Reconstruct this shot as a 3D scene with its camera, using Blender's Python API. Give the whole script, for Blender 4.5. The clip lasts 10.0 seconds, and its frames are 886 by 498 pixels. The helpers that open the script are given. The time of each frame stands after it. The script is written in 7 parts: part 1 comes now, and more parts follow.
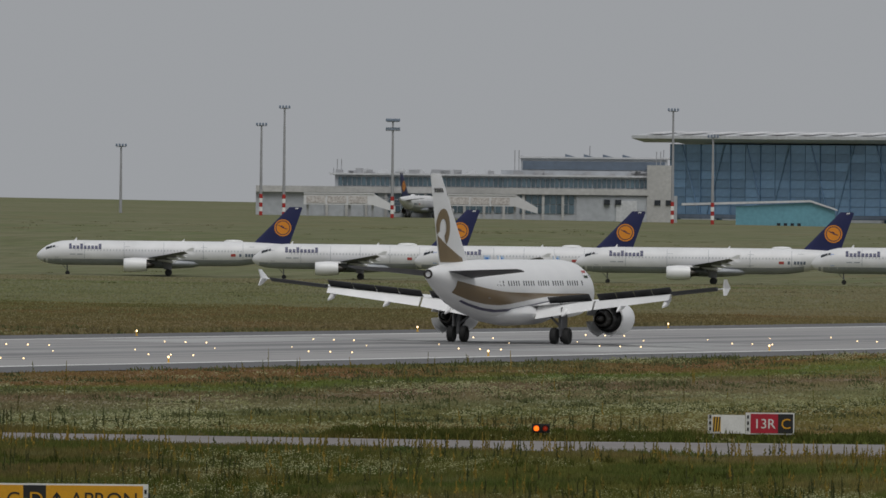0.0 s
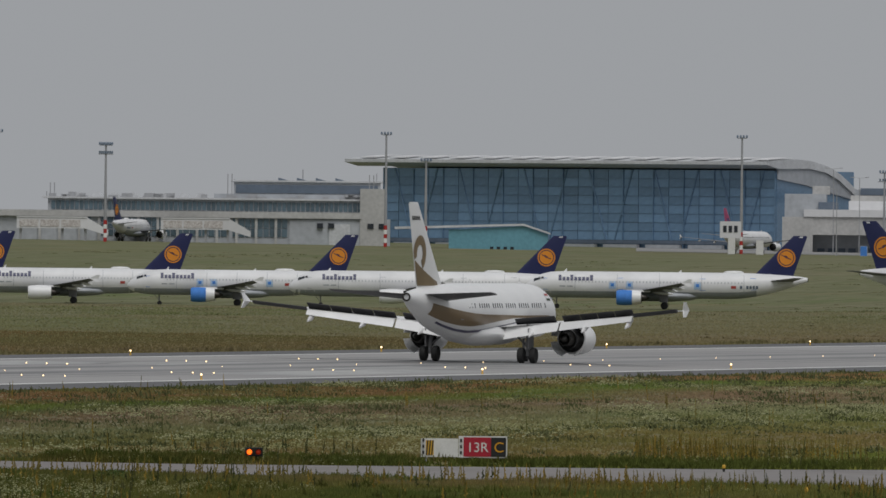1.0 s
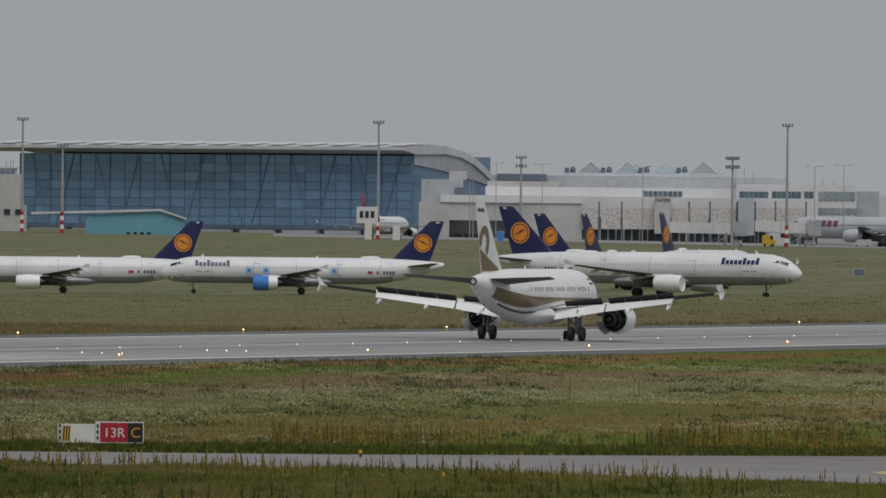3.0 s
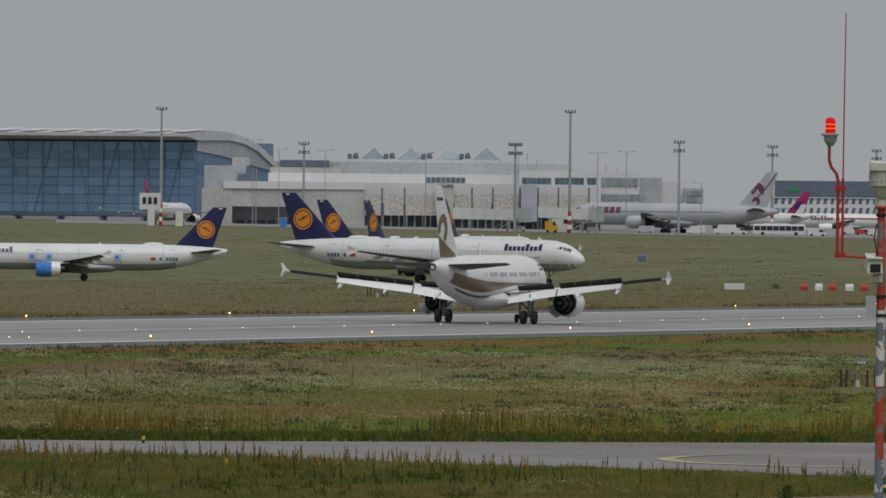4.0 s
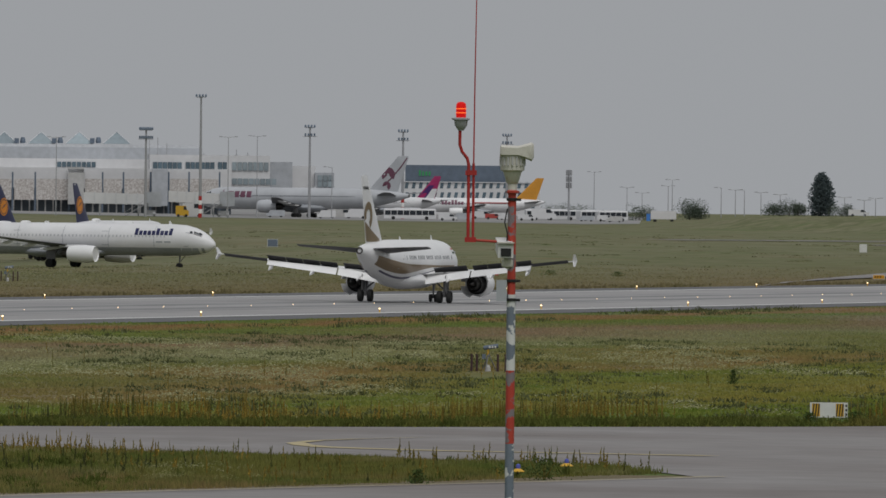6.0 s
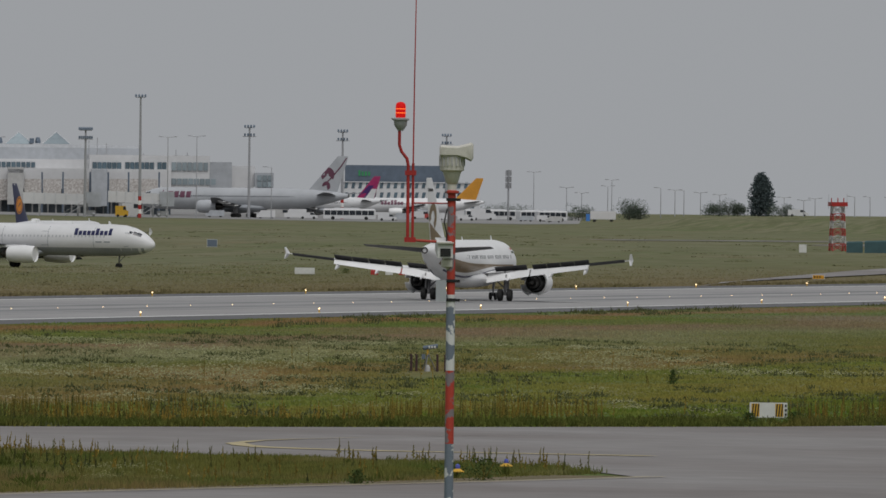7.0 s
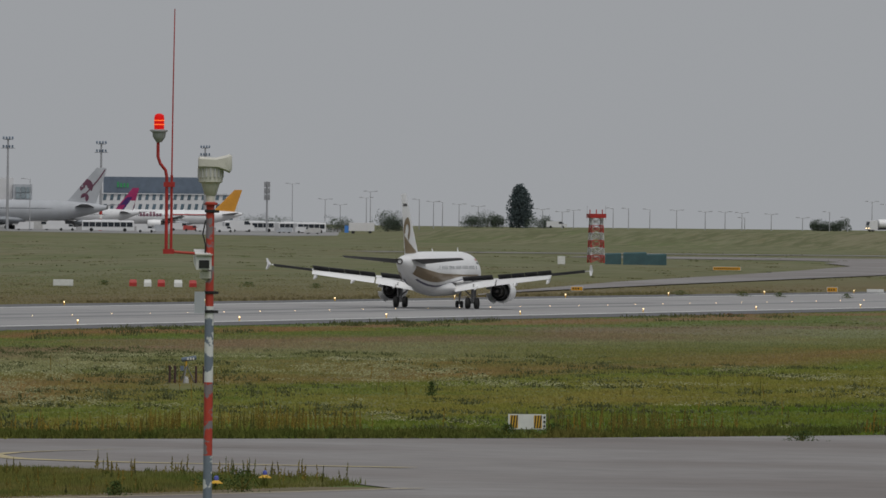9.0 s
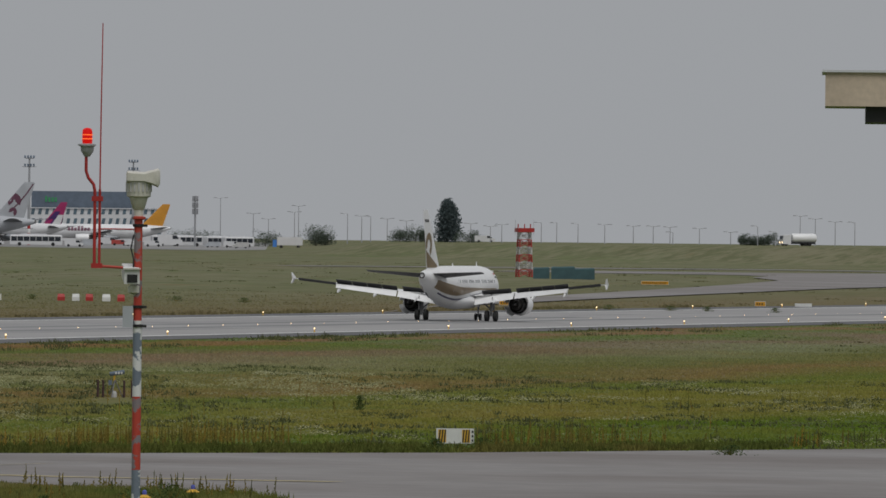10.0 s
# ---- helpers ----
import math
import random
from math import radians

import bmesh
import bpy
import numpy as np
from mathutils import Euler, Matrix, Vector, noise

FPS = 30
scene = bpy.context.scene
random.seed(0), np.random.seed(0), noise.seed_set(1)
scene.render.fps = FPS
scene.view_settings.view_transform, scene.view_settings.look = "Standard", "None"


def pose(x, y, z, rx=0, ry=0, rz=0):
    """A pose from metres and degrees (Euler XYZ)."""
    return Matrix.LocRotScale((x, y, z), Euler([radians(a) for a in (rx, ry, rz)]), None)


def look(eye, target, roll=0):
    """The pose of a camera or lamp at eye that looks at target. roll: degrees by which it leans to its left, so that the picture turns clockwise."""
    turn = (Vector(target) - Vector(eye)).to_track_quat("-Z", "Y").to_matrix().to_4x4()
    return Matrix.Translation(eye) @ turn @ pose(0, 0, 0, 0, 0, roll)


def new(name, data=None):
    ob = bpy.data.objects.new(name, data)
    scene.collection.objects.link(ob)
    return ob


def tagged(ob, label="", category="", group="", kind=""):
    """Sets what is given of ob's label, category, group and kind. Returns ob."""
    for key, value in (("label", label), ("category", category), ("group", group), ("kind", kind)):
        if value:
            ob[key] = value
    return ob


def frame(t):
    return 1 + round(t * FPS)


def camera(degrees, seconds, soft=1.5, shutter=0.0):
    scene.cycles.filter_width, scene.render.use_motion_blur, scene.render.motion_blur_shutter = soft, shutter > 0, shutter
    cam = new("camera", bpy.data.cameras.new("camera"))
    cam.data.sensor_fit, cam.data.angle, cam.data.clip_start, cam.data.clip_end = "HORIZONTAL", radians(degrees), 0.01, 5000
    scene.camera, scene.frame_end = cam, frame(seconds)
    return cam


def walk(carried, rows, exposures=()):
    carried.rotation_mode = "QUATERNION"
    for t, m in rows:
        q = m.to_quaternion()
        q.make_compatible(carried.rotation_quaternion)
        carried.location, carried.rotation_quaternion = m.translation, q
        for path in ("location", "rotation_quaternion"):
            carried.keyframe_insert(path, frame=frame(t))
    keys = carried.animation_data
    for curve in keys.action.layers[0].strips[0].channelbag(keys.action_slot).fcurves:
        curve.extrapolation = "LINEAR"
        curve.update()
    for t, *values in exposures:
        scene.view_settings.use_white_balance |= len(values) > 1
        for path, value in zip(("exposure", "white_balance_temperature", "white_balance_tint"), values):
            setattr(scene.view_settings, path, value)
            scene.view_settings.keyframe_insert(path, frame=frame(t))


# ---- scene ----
FOV = 2 * math.degrees(math.atan(784 / 24000))
cam = camera(FOV, 10.0, soft=1.6)
EYE = (0.0, 0.0, 11.83)
# seconds, turn, tilt, lean (degrees): the camera stands on a tripod and pans with the landing aircraft
PAN = (
    (0.0, 19.0272, -0.1468, 0.60),
    (0.5, 18.3451, -0.1362, 0.60),
    (1.0, 17.8160, -0.0347, 0.60),
    (1.5, 17.4357, -0.0379, 0.60),
    (2.0, 16.8946, -0.0360, 0.60),
    (2.2, 16.7082, -0.0376, 0.60),
    (3.3, 16.0138, -0.0997, 0.60),
    (3.5, 15.7616, -0.1081, 0.60),
    (4.0, 15.3629, -0.1294, 0.60),
    (4.5, 15.0703, -0.1410, 0.60),
    (5.0, 14.7703, -0.1610, 0.60),
    (5.3, 14.5983, -0.1689, 0.60),
    (5.5, 14.0715, -0.1634, 0.60),
    (6.8, 13.6565, -0.1810, 0.60),
    (7.0, 13.5467, -0.1761, 0.60),
    (7.5, 13.1448, -0.1609, 0.60),
    (8.0, 12.9877, -0.1521, 0.60),
    (8.5, 12.8708, -0.1399, 0.60),
    (9.0, 12.5274, -0.1163, 0.60),
    (9.5, 12.2792, -0.0824, 0.60),
    (10.0, 12.2246, -0.0527, 0.60),
)


def aim(turn, tilt, lean):
    a, e = radians(turn), radians(tilt)
    far = Vector((-math.sin(a) * math.cos(e), math.cos(a) * math.cos(e), math.sin(e)))
    return look(EYE, Vector(EYE) + far * 100, lean)


walk(cam, [(t, aim(a, e, r)) for t, a, e, r in PAN])

# ---- sky and sun: a grey overcast afternoon ----
scene.view_settings.exposure = 0.0
world = bpy.data.worlds.new("overcast_sky")
scene.world = world
world.use_nodes = True
wn = world.node_tree.nodes
wl = world.node_tree.links
sky = wn.new("ShaderNodeTexSky")
sky.sky_type = "NISHITA"
sky.sun_disc = False
sky.sun_elevation, sky.sun_rotation = radians(52), radians(150)
sky.air_density, sky.dust_density = 1.0, 4.0
cloud = wn.new("ShaderNodeMix")
cloud.data_type = "RGBA"
cloud.inputs["Factor"].default_value = 0.96
cloud.inputs["B"].default_value = (3.38, 3.50, 3.68, 1)
wl.new(sky.outputs["Color"], cloud.inputs["A"])
wl.new(cloud.outputs["Result"], wn["Background"].inputs["Color"])
wn["Background"].inputs["Strength"].default_value = 0.1
sun = new("sun", bpy.data.lights.new("sun", "SUN"))
sun.data.energy, sun.data.angle, sun.data.color = 1.5, radians(40), (1.0, 0.99, 0.97)
sun.matrix_world = look((0, 0, 200), (-62, 105, 0))


# ---- materials ----
def material(name, base, rough=0.6, metal=0.0, other=None, scale=1.0, amount=0.5, fine=0.12, bump=0.0, island=0.0, spec=0.5, lo=0.35, hi=0.65):
    """A surface with a coarse blend of two colours, a fine grain and a little relief."""
    m = bpy.data.materials.new(name)
    m.use_nodes = True
    n, l = m.node_tree.nodes, m.node_tree.links
    b = n["Principled BSDF"]
    b.inputs["Roughness"].default_value, b.inputs["Metallic"].default_value = rough, metal
    b.inputs["Specular IOR Level"].default_value = spec
    co = n.new("ShaderNodeTexCoord")
    big = n.new("ShaderNodeTexNoise")
    big.inputs["Scale"].default_value, big.inputs["Detail"].default_value = scale, 4
    l.new(co.outputs["Object"], big.inputs["Vector"])
    ramp = n.new("ShaderNodeMapRange")
    ramp.inputs["From Min"].default_value, ramp.inputs["From Max"].default_value = lo, hi
    ramp.inputs["To Max"].default_value = amount
    l.new(big.outputs["Fac"], ramp.inputs["Value"])
    mix = n.new("ShaderNodeMix")
    mix.data_type = "RGBA"
    second = other or tuple(c * 0.75 for c in base)
    mix.inputs["A"].default_value, mix.inputs["B"].default_value = (*base, 1), (*second, 1)
    l.new(ramp.outputs["Result"], mix.inputs["Factor"])
    small = n.new("ShaderNodeTexNoise")
    small.inputs["Scale"].default_value, small.inputs["Detail"].default_value = scale * 14, 3
    l.new(co.outputs["Object"], small.inputs["Vector"])
    grain = n.new("ShaderNodeHueSaturation")
    value = n.new("ShaderNodeMapRange")
    value.inputs["To Min"].default_value, value.inputs["To Max"].default_value = 1 - fine * 2, 1 + fine * 2
    l.new(small.outputs["Fac"], value.inputs["Value"])
    last = value.outputs["Result"]
    if island:
        geo = n.new("ShaderNodeNewGeometry")
        own = n.new("ShaderNodeMapRange")
        own.inputs["To Min"].default_value, own.inputs["To Max"].default_value = 1 - island, 1 + island
        l.new(geo.outputs["Random Per Island"], own.inputs["Value"])
        mul = n.new("ShaderNodeMath")
        mul.operation = "MULTIPLY"
        l.new(last, mul.inputs[0])
        l.new(own.outputs["Result"], mul.inputs[1])
        last = mul.outputs[0]
    l.new(last, grain.inputs["Value"])
    l.new(mix.outputs["Result"], grain.inputs["Color"])
    l.new(grain.outputs["Color"], b.inputs["Base Color"])
    if bump:
        bn = n.new("ShaderNodeBump")
        bn.inputs["Strength"].default_value, bn.inputs["Distance"].default_value = bump, 0.05
        l.new(small.outputs["Fac"], bn.inputs["Height"])
        l.new(bn.outputs["Normal"], b.inputs["Normal"])
    return m


def glowing(name, base, power):
    m = bpy.data.materials.new(name)
    m.use_nodes = True
    b = m.node_tree.nodes["Principled BSDF"]
    b.inputs["Base Color"].default_value = (*base, 1)
    b.inputs["Emission Color"].default_value = (*base, 1)
    b.inputs["Emission Strength"].default_value = power
    return m


def translucent(m, share):
    """Leaves and blades let part of the light through."""
    n, l = m.node_tree.nodes, m.node_tree.links
    b, out = n["Principled BSDF"], n["Material Output"]
    t = n.new("ShaderNodeBsdfTranslucent")
    l.new(b.inputs["Base Color"].links[0].from_socket, t.inputs["Color"])
    x = n.new("ShaderNodeMixShader")
    x.inputs["Fac"].default_value = share
    l.new(b.outputs["BSDF"], x.inputs[1])
    l.new(t.outputs["BSDF"], x.inputs[2])
    l.new(x.outputs["Shader"], out.inputs["Surface"])
    return m


def meadow(name, colours, bright=1.0, bands=True, blades=0.0):
    """Mown and wild grass: patches of several colours in long strips, with fine streaks."""
    m = bpy.data.materials.new(name)
    m.use_nodes = True
    n, l = m.node_tree.nodes, m.node_tree.links
    b = n["Principled BSDF"]
    b.inputs["Roughness"].default_value, b.inputs["Specular IOR Level"].default_value = 0.95, 0.05
    geo = n.new("ShaderNodeNewGeometry")
    last = None
    for k, (c, sx, sy, lo, hi) in enumerate(colours):
        if last is None:
            rgb = n.new("ShaderNodeRGB")
            rgb.outputs[0].default_value = (*c, 1)
            last = rgb.outputs[0]
            continue
        mp = n.new("ShaderNodeMapping")
        mp.inputs["Rotation"].default_value = (0, 0, radians(-15))
        mp.inputs["Scale"].default_value, mp.inputs["Location"].default_value = (sx, sy, 0.01), (k * 31.7, k * 17.3, k * 5.1)
        l.new(geo.outputs["Position"], mp.inputs["Vector"])
        t = n.new("ShaderNodeTexNoise")
        t.inputs["Scale"].default_value, t.inputs["Detail"].default_value = 1.0, 5
        t.inputs["Roughness"].default_value = 0.62
        l.new(mp.outputs["Vector"], t.inputs["Vector"])
        r = n.new("ShaderNodeMapRange")
        r.inputs["From Min"].default_value, r.inputs["From Max"].default_value = lo, hi
        l.new(t.outputs["Fac"], r.inputs["Value"])
        x = n.new("ShaderNodeMix")
        x.data_type = "RGBA"
        l.new(r.outputs["Result"], x.inputs["Factor"])
        l.new(last, x.inputs["A"])
        x.inputs["B"].default_value = (*c, 1)
        last = x.outputs["Result"]
    if bands:
        # long mowing and growth bands beside the runway, bent by a slow noise
        sep = n.new("ShaderNodeSeparateXYZ")
        l.new(geo.outputs["Position"], sep.inputs["Vector"])
        mp = n.new("ShaderNodeMapping")
        mp.inputs["Scale"].default_value = (0.03, 0.012, 0.01)
        l.new(geo.outputs["Position"], mp.inputs["Vector"])
        bend = n.new("ShaderNodeTexNoise")
        bend.inputs["Scale"].default_value, bend.inputs["Detail"].default_value = 1.0, 6
        l.new(mp.outputs["Vector"], bend.inputs["Vector"])
        wave = n.new("ShaderNodeMath")
        wave.operation = "MULTIPLY_ADD"
        wave.inputs[1].default_value = 55.0
        l.new(bend.outputs["Fac"], wave.inputs[0])
        l.new(sep.outputs["X"], wave.inputs[2])
        at = n.new("ShaderNodeMapRange")
        at.inputs["From Min"].default_value, at.inputs["From Max"].default_value = -420 + 27.5, -130 + 27.5
        l.new(wave.outputs[0], at.inputs["Value"])
        ramp = n.new("ShaderNodeValToRGB")
        stops = ((-420, (0.135, 0.128, 0.060)), (-345, (0.150, 0.122, 0.062)), (-276, (0.110, 0.142, 0.045)), (-266, (0.195, 0.118, 0.062)), (-256, (0.105, 0.140, 0.040)), (-243, (0.170, 0.130, 0.082)), (-224, (0.160, 0.166, 0.084)), (-208, (0.125, 0.130, 0.048)), (-194, (0.165, 0.125, 0.055)), (-180, (0.112, 0.136, 0.036)), (-165, (0.150, 0.140, 0.040)), (-148, (0.085, 0.118, 0.024)))
        while len(ramp.color_ramp.elements) < len(stops):
            ramp.color_ramp.elements.new(0.5)
        for el, (pos, c) in zip(ramp.color_ramp.elements, stops):
            el.position = (pos + 420) / 290
            el.color = (*[max(0.01, (mean + (q - mean) * 1.42) * bright) for q, mean in zip(c, (0.140, 0.134, 0.056))], 1)
        l.new(at.outputs["Result"], ramp.inputs["Fac"])
        x = n.new("ShaderNodeMix")
        x.data_type = "RGBA"
        fade = n.new("ShaderNodeMapRange")
        fade.inputs["From Min"].default_value, fade.inputs["From Max"].default_value = -480, -345
        fade.inputs["To Min"].default_value, fade.inputs["To Max"].default_value = 0.1, 0.68
        l.new(sep.outputs["X"], fade.inputs["Value"])
        l.new(fade.outputs["Result"], x.inputs["Factor"])
        l.new(last, x.inputs["A"])
        l.new(ramp.outputs["Color"], x.inputs["B"])
        last = x.outputs["Result"]
    if not bands or blades > 0.2:
        # a lusher, darker stretch of the meadow, with a ragged edge
        at = n.new("ShaderNodeVectorMath")
        at.operation = "DOT_PRODUCT"
        at.inputs[1].default_value = (1.0, 0.3, 0.0)
        l.new(geo.outputs["Position"], at.inputs[0])
        rag = n.new("ShaderNodeTexNoise")
        rag.inputs["Scale"].default_value, rag.inputs["Detail"].default_value = 0.06, 4
        l.new(geo.outputs["Position"], rag.inputs["Vector"])
        wave = n.new("ShaderNodeMath")
        wave.operation = "MULTIPLY_ADD"
        wave.inputs[1].default_value = 24.0
        l.new(rag.outputs["Fac"], wave.inputs[0])
        l.new(at.outputs["Value"], wave.inputs[2])
        darken = n.new("ShaderNodeMapRange")
        darken.inputs["From Min"].default_value, darken.inputs["From Max"].default_value = -12.0, 18.0
        darken.inputs["To Min"].default_value, darken.inputs["To Max"].default_value = 0.72, 1.0
        l.new(wave.outputs[0], darken.inputs["Value"])
        x = n.new("ShaderNodeVectorMath")
        x.operation = "SCALE"
        l.new(last, x.inputs[0])
        l.new(darken.outputs["Result"], x.inputs["Scale"])
        last = x.outputs["Vector"]
    if blades:
        # each blade a little lighter or darker than its neighbour
        r = n.new("ShaderNodeMapRange")
        r.inputs["To Min"].default_value, r.inputs["To Max"].default_value = 1 - blades, 1 + blades
        l.new(geo.outputs["Random Per Island"], r.inputs["Value"])
        x = n.new("ShaderNodeVectorMath")
        x.operation = "SCALE"
        l.new(last, x.inputs[0])
        l.new(r.outputs["Result"], x.inputs["Scale"])
        last = x.outputs["Vector"]
    l.new(last, b.inputs["Base Color"])
    return translucent(m, 0.3) if blades else m


M = {}
# Field colours are lightened and greyed to carry the haze over far grass.
M["grass"] = meadow("meadow_grass", (
    ((0.154, 0.165, 0.092), 0, 0, 0, 0),
    ((0.198, 0.183, 0.119), 0.009, 0.0035, 0.44, 0.58),
    ((0.119, 0.147, 0.062), 0.030, 0.0080, 0.48, 0.62),
    ((0.194, 0.139, 0.077), 0.030, 0.0120, 0.58, 0.70),
    ((0.122, 0.130, 0.068), 0.160, 0.0240, 0.46, 0.60),
    ((0.112, 0.118, 0.062), 0.450, 0.0600, 0.47, 0.66),
    ((0.196, 0.190, 0.120), 0.600, 0.0500, 0.48, 0.64)))
M["verge"] = material("dry_brown_soil", (0.16, 0.115, 0.06), 0.95, other=(0.10, 0.09, 0.04), scale=0.5, amount=0.9, fine=0.2)
M["runway"] = material("runway_asphalt", (0.315, 0.308, 0.302), 0.8, other=(0.26, 0.252, 0.25), scale=0.02, amount=0.8, fine=0.05)
M["rubber"] = material("tyre_rubber_streaks", (0.165, 0.165, 0.168), 0.8, other=(0.25, 0.25, 0.25), scale=0.03, amount=0.9, fine=0.1)
M["shoulder"] = material("runway_shoulder_asphalt", (0.115, 0.115, 0.118), 0.85, scale=0.05)
M["taxi"] = material("taxiway_concrete", (0.235, 0.222, 0.215), 0.7, other=(0.165, 0.145, 0.135), scale=0.035, amount=1.0, fine=0.14)
M["asphalt"] = material("dark_taxiway_asphalt", (0.060, 0.062, 0.068), 0.6, other=(0.045, 0.046, 0.05), scale=0.05, amount=0.9)
M["apron"] = material("apron_concrete", (0.26, 0.255, 0.25), 0.8, scale=0.01, amount=0.8)
M["line_white"] = material("white_road_paint", (0.80, 0.80, 0.78), 0.7, scale=0.3, amount=0.6)
M["line_yellow"] = material("faded_yellow_road_paint", (0.45, 0.375, 0.21), 0.7, scale=0.3, amount=0.6)
M["worn_white"] = material("worn_white_road_paint", (0.40, 0.40, 0.39), 0.75, other=(0.30, 0.30, 0.30), scale=0.2, amount=0.9)
M["white"] = material("white_aircraft_paint", (0.80, 0.80, 0.80), 0.35, other=(0.74, 0.74, 0.745), scale=0.35, amount=0.7, fine=0.015)
M["dirty_white"] = material("weathered_white_aircraft_paint", (0.74, 0.74, 0.75), 0.45, other=(0.62, 0.62, 0.63), scale=0.25, amount=0.7, fine=0.02)
M["wing_grey"] = material("grey_wing_paint", (0.115, 0.118, 0.125), 0.45, scale=0.4, amount=0.7)
M["belly_grey"] = material("grey_belly_paint", (0.35, 0.37, 0.40), 0.45, scale=0.3, amount=0.7)
M["flap"] = material("white_flap_paint", (0.78, 0.78, 0.78), 0.4, scale=0.6, amount=0.4, fine=0.02)
M["spoiler"] = material("dark_spoiler_underside", (0.035, 0.035, 0.038), 0.6, scale=0.8, amount=0.8)
M["brown"] = material("bronze_livery_paint", (0.19, 0.125, 0.055), 0.35, scale=0.5, amount=0.4, fine=0.03)
M["blue"] = material("navy_livery_stripe", (0.022, 0.018, 0.085), 0.35, scale=0.5, amount=0.3, fine=0.03)
M["navy"] = material("navy_tail_paint", (0.012, 0.016, 0.075), 0.35, other=(0.016, 0.021, 0.09), scale=0.4, amount=0.6, fine=0.03)
M["orange"] = material("orange_emblem_paint", (0.75, 0.27, 0.025), 0.4, scale=0.5, amount=0.2, fine=0.02)
M["glass_dark"] = material("dark_window_glass", (0.025, 0.03, 0.038), 0.12, scale=0.5, amount=0.4)
M["tyre"] = material("black_tyre_rubber", (0.018, 0.018, 0.018), 0.85, scale=2)
M["steel"] = material("brushed_steel", (0.45, 0.45, 0.46), 0.35, 0.85, scale=1.5, amount=0.5)
M["gear"] = material("grey_gear_paint", (0.16, 0.16, 0.165), 0.5, scale=2)
M["hot_metal"] = material("dark_exhaust_metal", (0.06, 0.055, 0.05), 0.4, 0.7, scale=2)
M["black"] = material("black_paint", (0.012, 0.012, 0.012), 0.5, scale=2)
M["engine_cover"] = material("blue_engine_cover_fabric", (0.06, 0.22, 0.62), 0.8, scale=2, amount=0.5)
M["red"] = material("red_paint", (0.42, 0.022, 0.018), 0.5, other=(0.28, 0.02, 0.018), scale=1.5, amount=0.7)
M["sign_red"] = material("crimson_sign_face", (0.36, 0.012, 0.03), 0.4, scale=2, amount=0.3)
M["sign_yellow"] = material("amber_sign_face", (0.62, 0.30, 0.012), 0.4, scale=2, amount=0.3)
M["sign_white"] = material("white_sign_board", (0.66, 0.66, 0.64), 0.5, scale=2, amount=0.4)
M["yellow"] = material("yellow_fitting_paint", (0.62, 0.36, 0.03), 0.5, scale=3)
M["blue_lens"] = material("blue_lamp_glass", (0.09, 0.11, 0.42), 0.15, scale=3)
M["amber_lamp"] = glowing("amber_lamp", (1.0, 0.15, 0.01), 1.7)
M["red_lamp"] = glowing("red_lamp", (1.0, 0.008, 0.006), 0.45)
M["yellow_lamp"] = glowing("hot_yellow_lamp_core", (1.0, 0.16, 0.03), 0.9)
M["runway_lamp"] = glowing("warm_white_runway_lamp", (1.0, 0.72, 0.40), 3.2)
M["concrete"] = material("pale_concrete", (0.48, 0.475, 0.465), 0.8, scale=0.08, amount=0.8)
M["render_white"] = material("off_white_wall_cladding", (0.66, 0.66, 0.67), 0.7, scale=0.05, amount=0.5, fine=0.04)
# Grey and slate walls: paler, bluer colours that include the haze over the terminal.
M["render_grey"] = material("grey_wall_cladding", (0.42, 0.44, 0.47), 0.7, scale=0.05, amount=0.6)
M["dark_wall"] = material("dark_slate_cladding", (0.12, 0.155, 0.205), 0.6, scale=0.05, amount=0.6)
M["teal_wall"] = material("teal_metal_cladding", (0.14, 0.34, 0.42), 0.5, scale=0.08, amount=0.5)
# Blue wall glass, its colour lifted in place of haze before the hall.
M["glass_blue"] = material("blue_curtain_wall_glass", (0.165, 0.275, 0.415), 0.2, 0.2, other=(0.140, 0.240, 0.365), scale=0.12, amount=1.0, fine=0.12, spec=0.7)
M["glass_pale"] = material("pale_grey_blue_glass", (0.14, 0.20, 0.235), 0.2, scale=0.1, amount=0.8, spec=0.4)
M["roof_metal"] = material("light_grey_roof_metal", (0.60, 0.61, 0.63), 0.5, 0.1, scale=0.1, amount=0.6)
M["mast"] = material("galvanised_mast_steel", (0.38, 0.385, 0.40), 0.55, 0.3, scale=0.5)
M["mast_white"] = material("white_mast_paint", (0.66, 0.65, 0.63), 0.6, other=(0.25, 0.26, 0.28), scale=1.6, amount=1.0)
M["pole_flaked"] = material("flaking_pole_paint", (0.62, 0.62, 0.61), 0.7, other=(0.15, 0.18, 0.22), scale=4.5, amount=1.0, lo=0.51, hi=0.54)
M["red_lamp"].node_tree.nodes["Principled BSDF"].inputs["Base Color"].default_value = (0.2, 0.004, 0.003, 1)
M["red_lamp"].node_tree.nodes["Principled BSDF"].inputs["Specular IOR Level"].default_value = 0.2
M["pole_slate"] = material("slate_grey_pole_with_white_flakes", (0.15, 0.18, 0.22), 0.7, other=(0.62, 0.62, 0.61), scale=3.4, amount=1.0, lo=0.56, hi=0.59)
M["pole_red"] = material("flaking_red_pole_paint", (0.42, 0.045, 0.026), 0.65, other=(0.20, 0.17, 0.18), scale=3.6, amount=1.0, lo=0.54, hi=0.58)
M["cream"] = material("cream_plastic_housing", (0.62, 0.60, 0.53), 0.5, other=(0.5, 0.48, 0.42), scale=3)
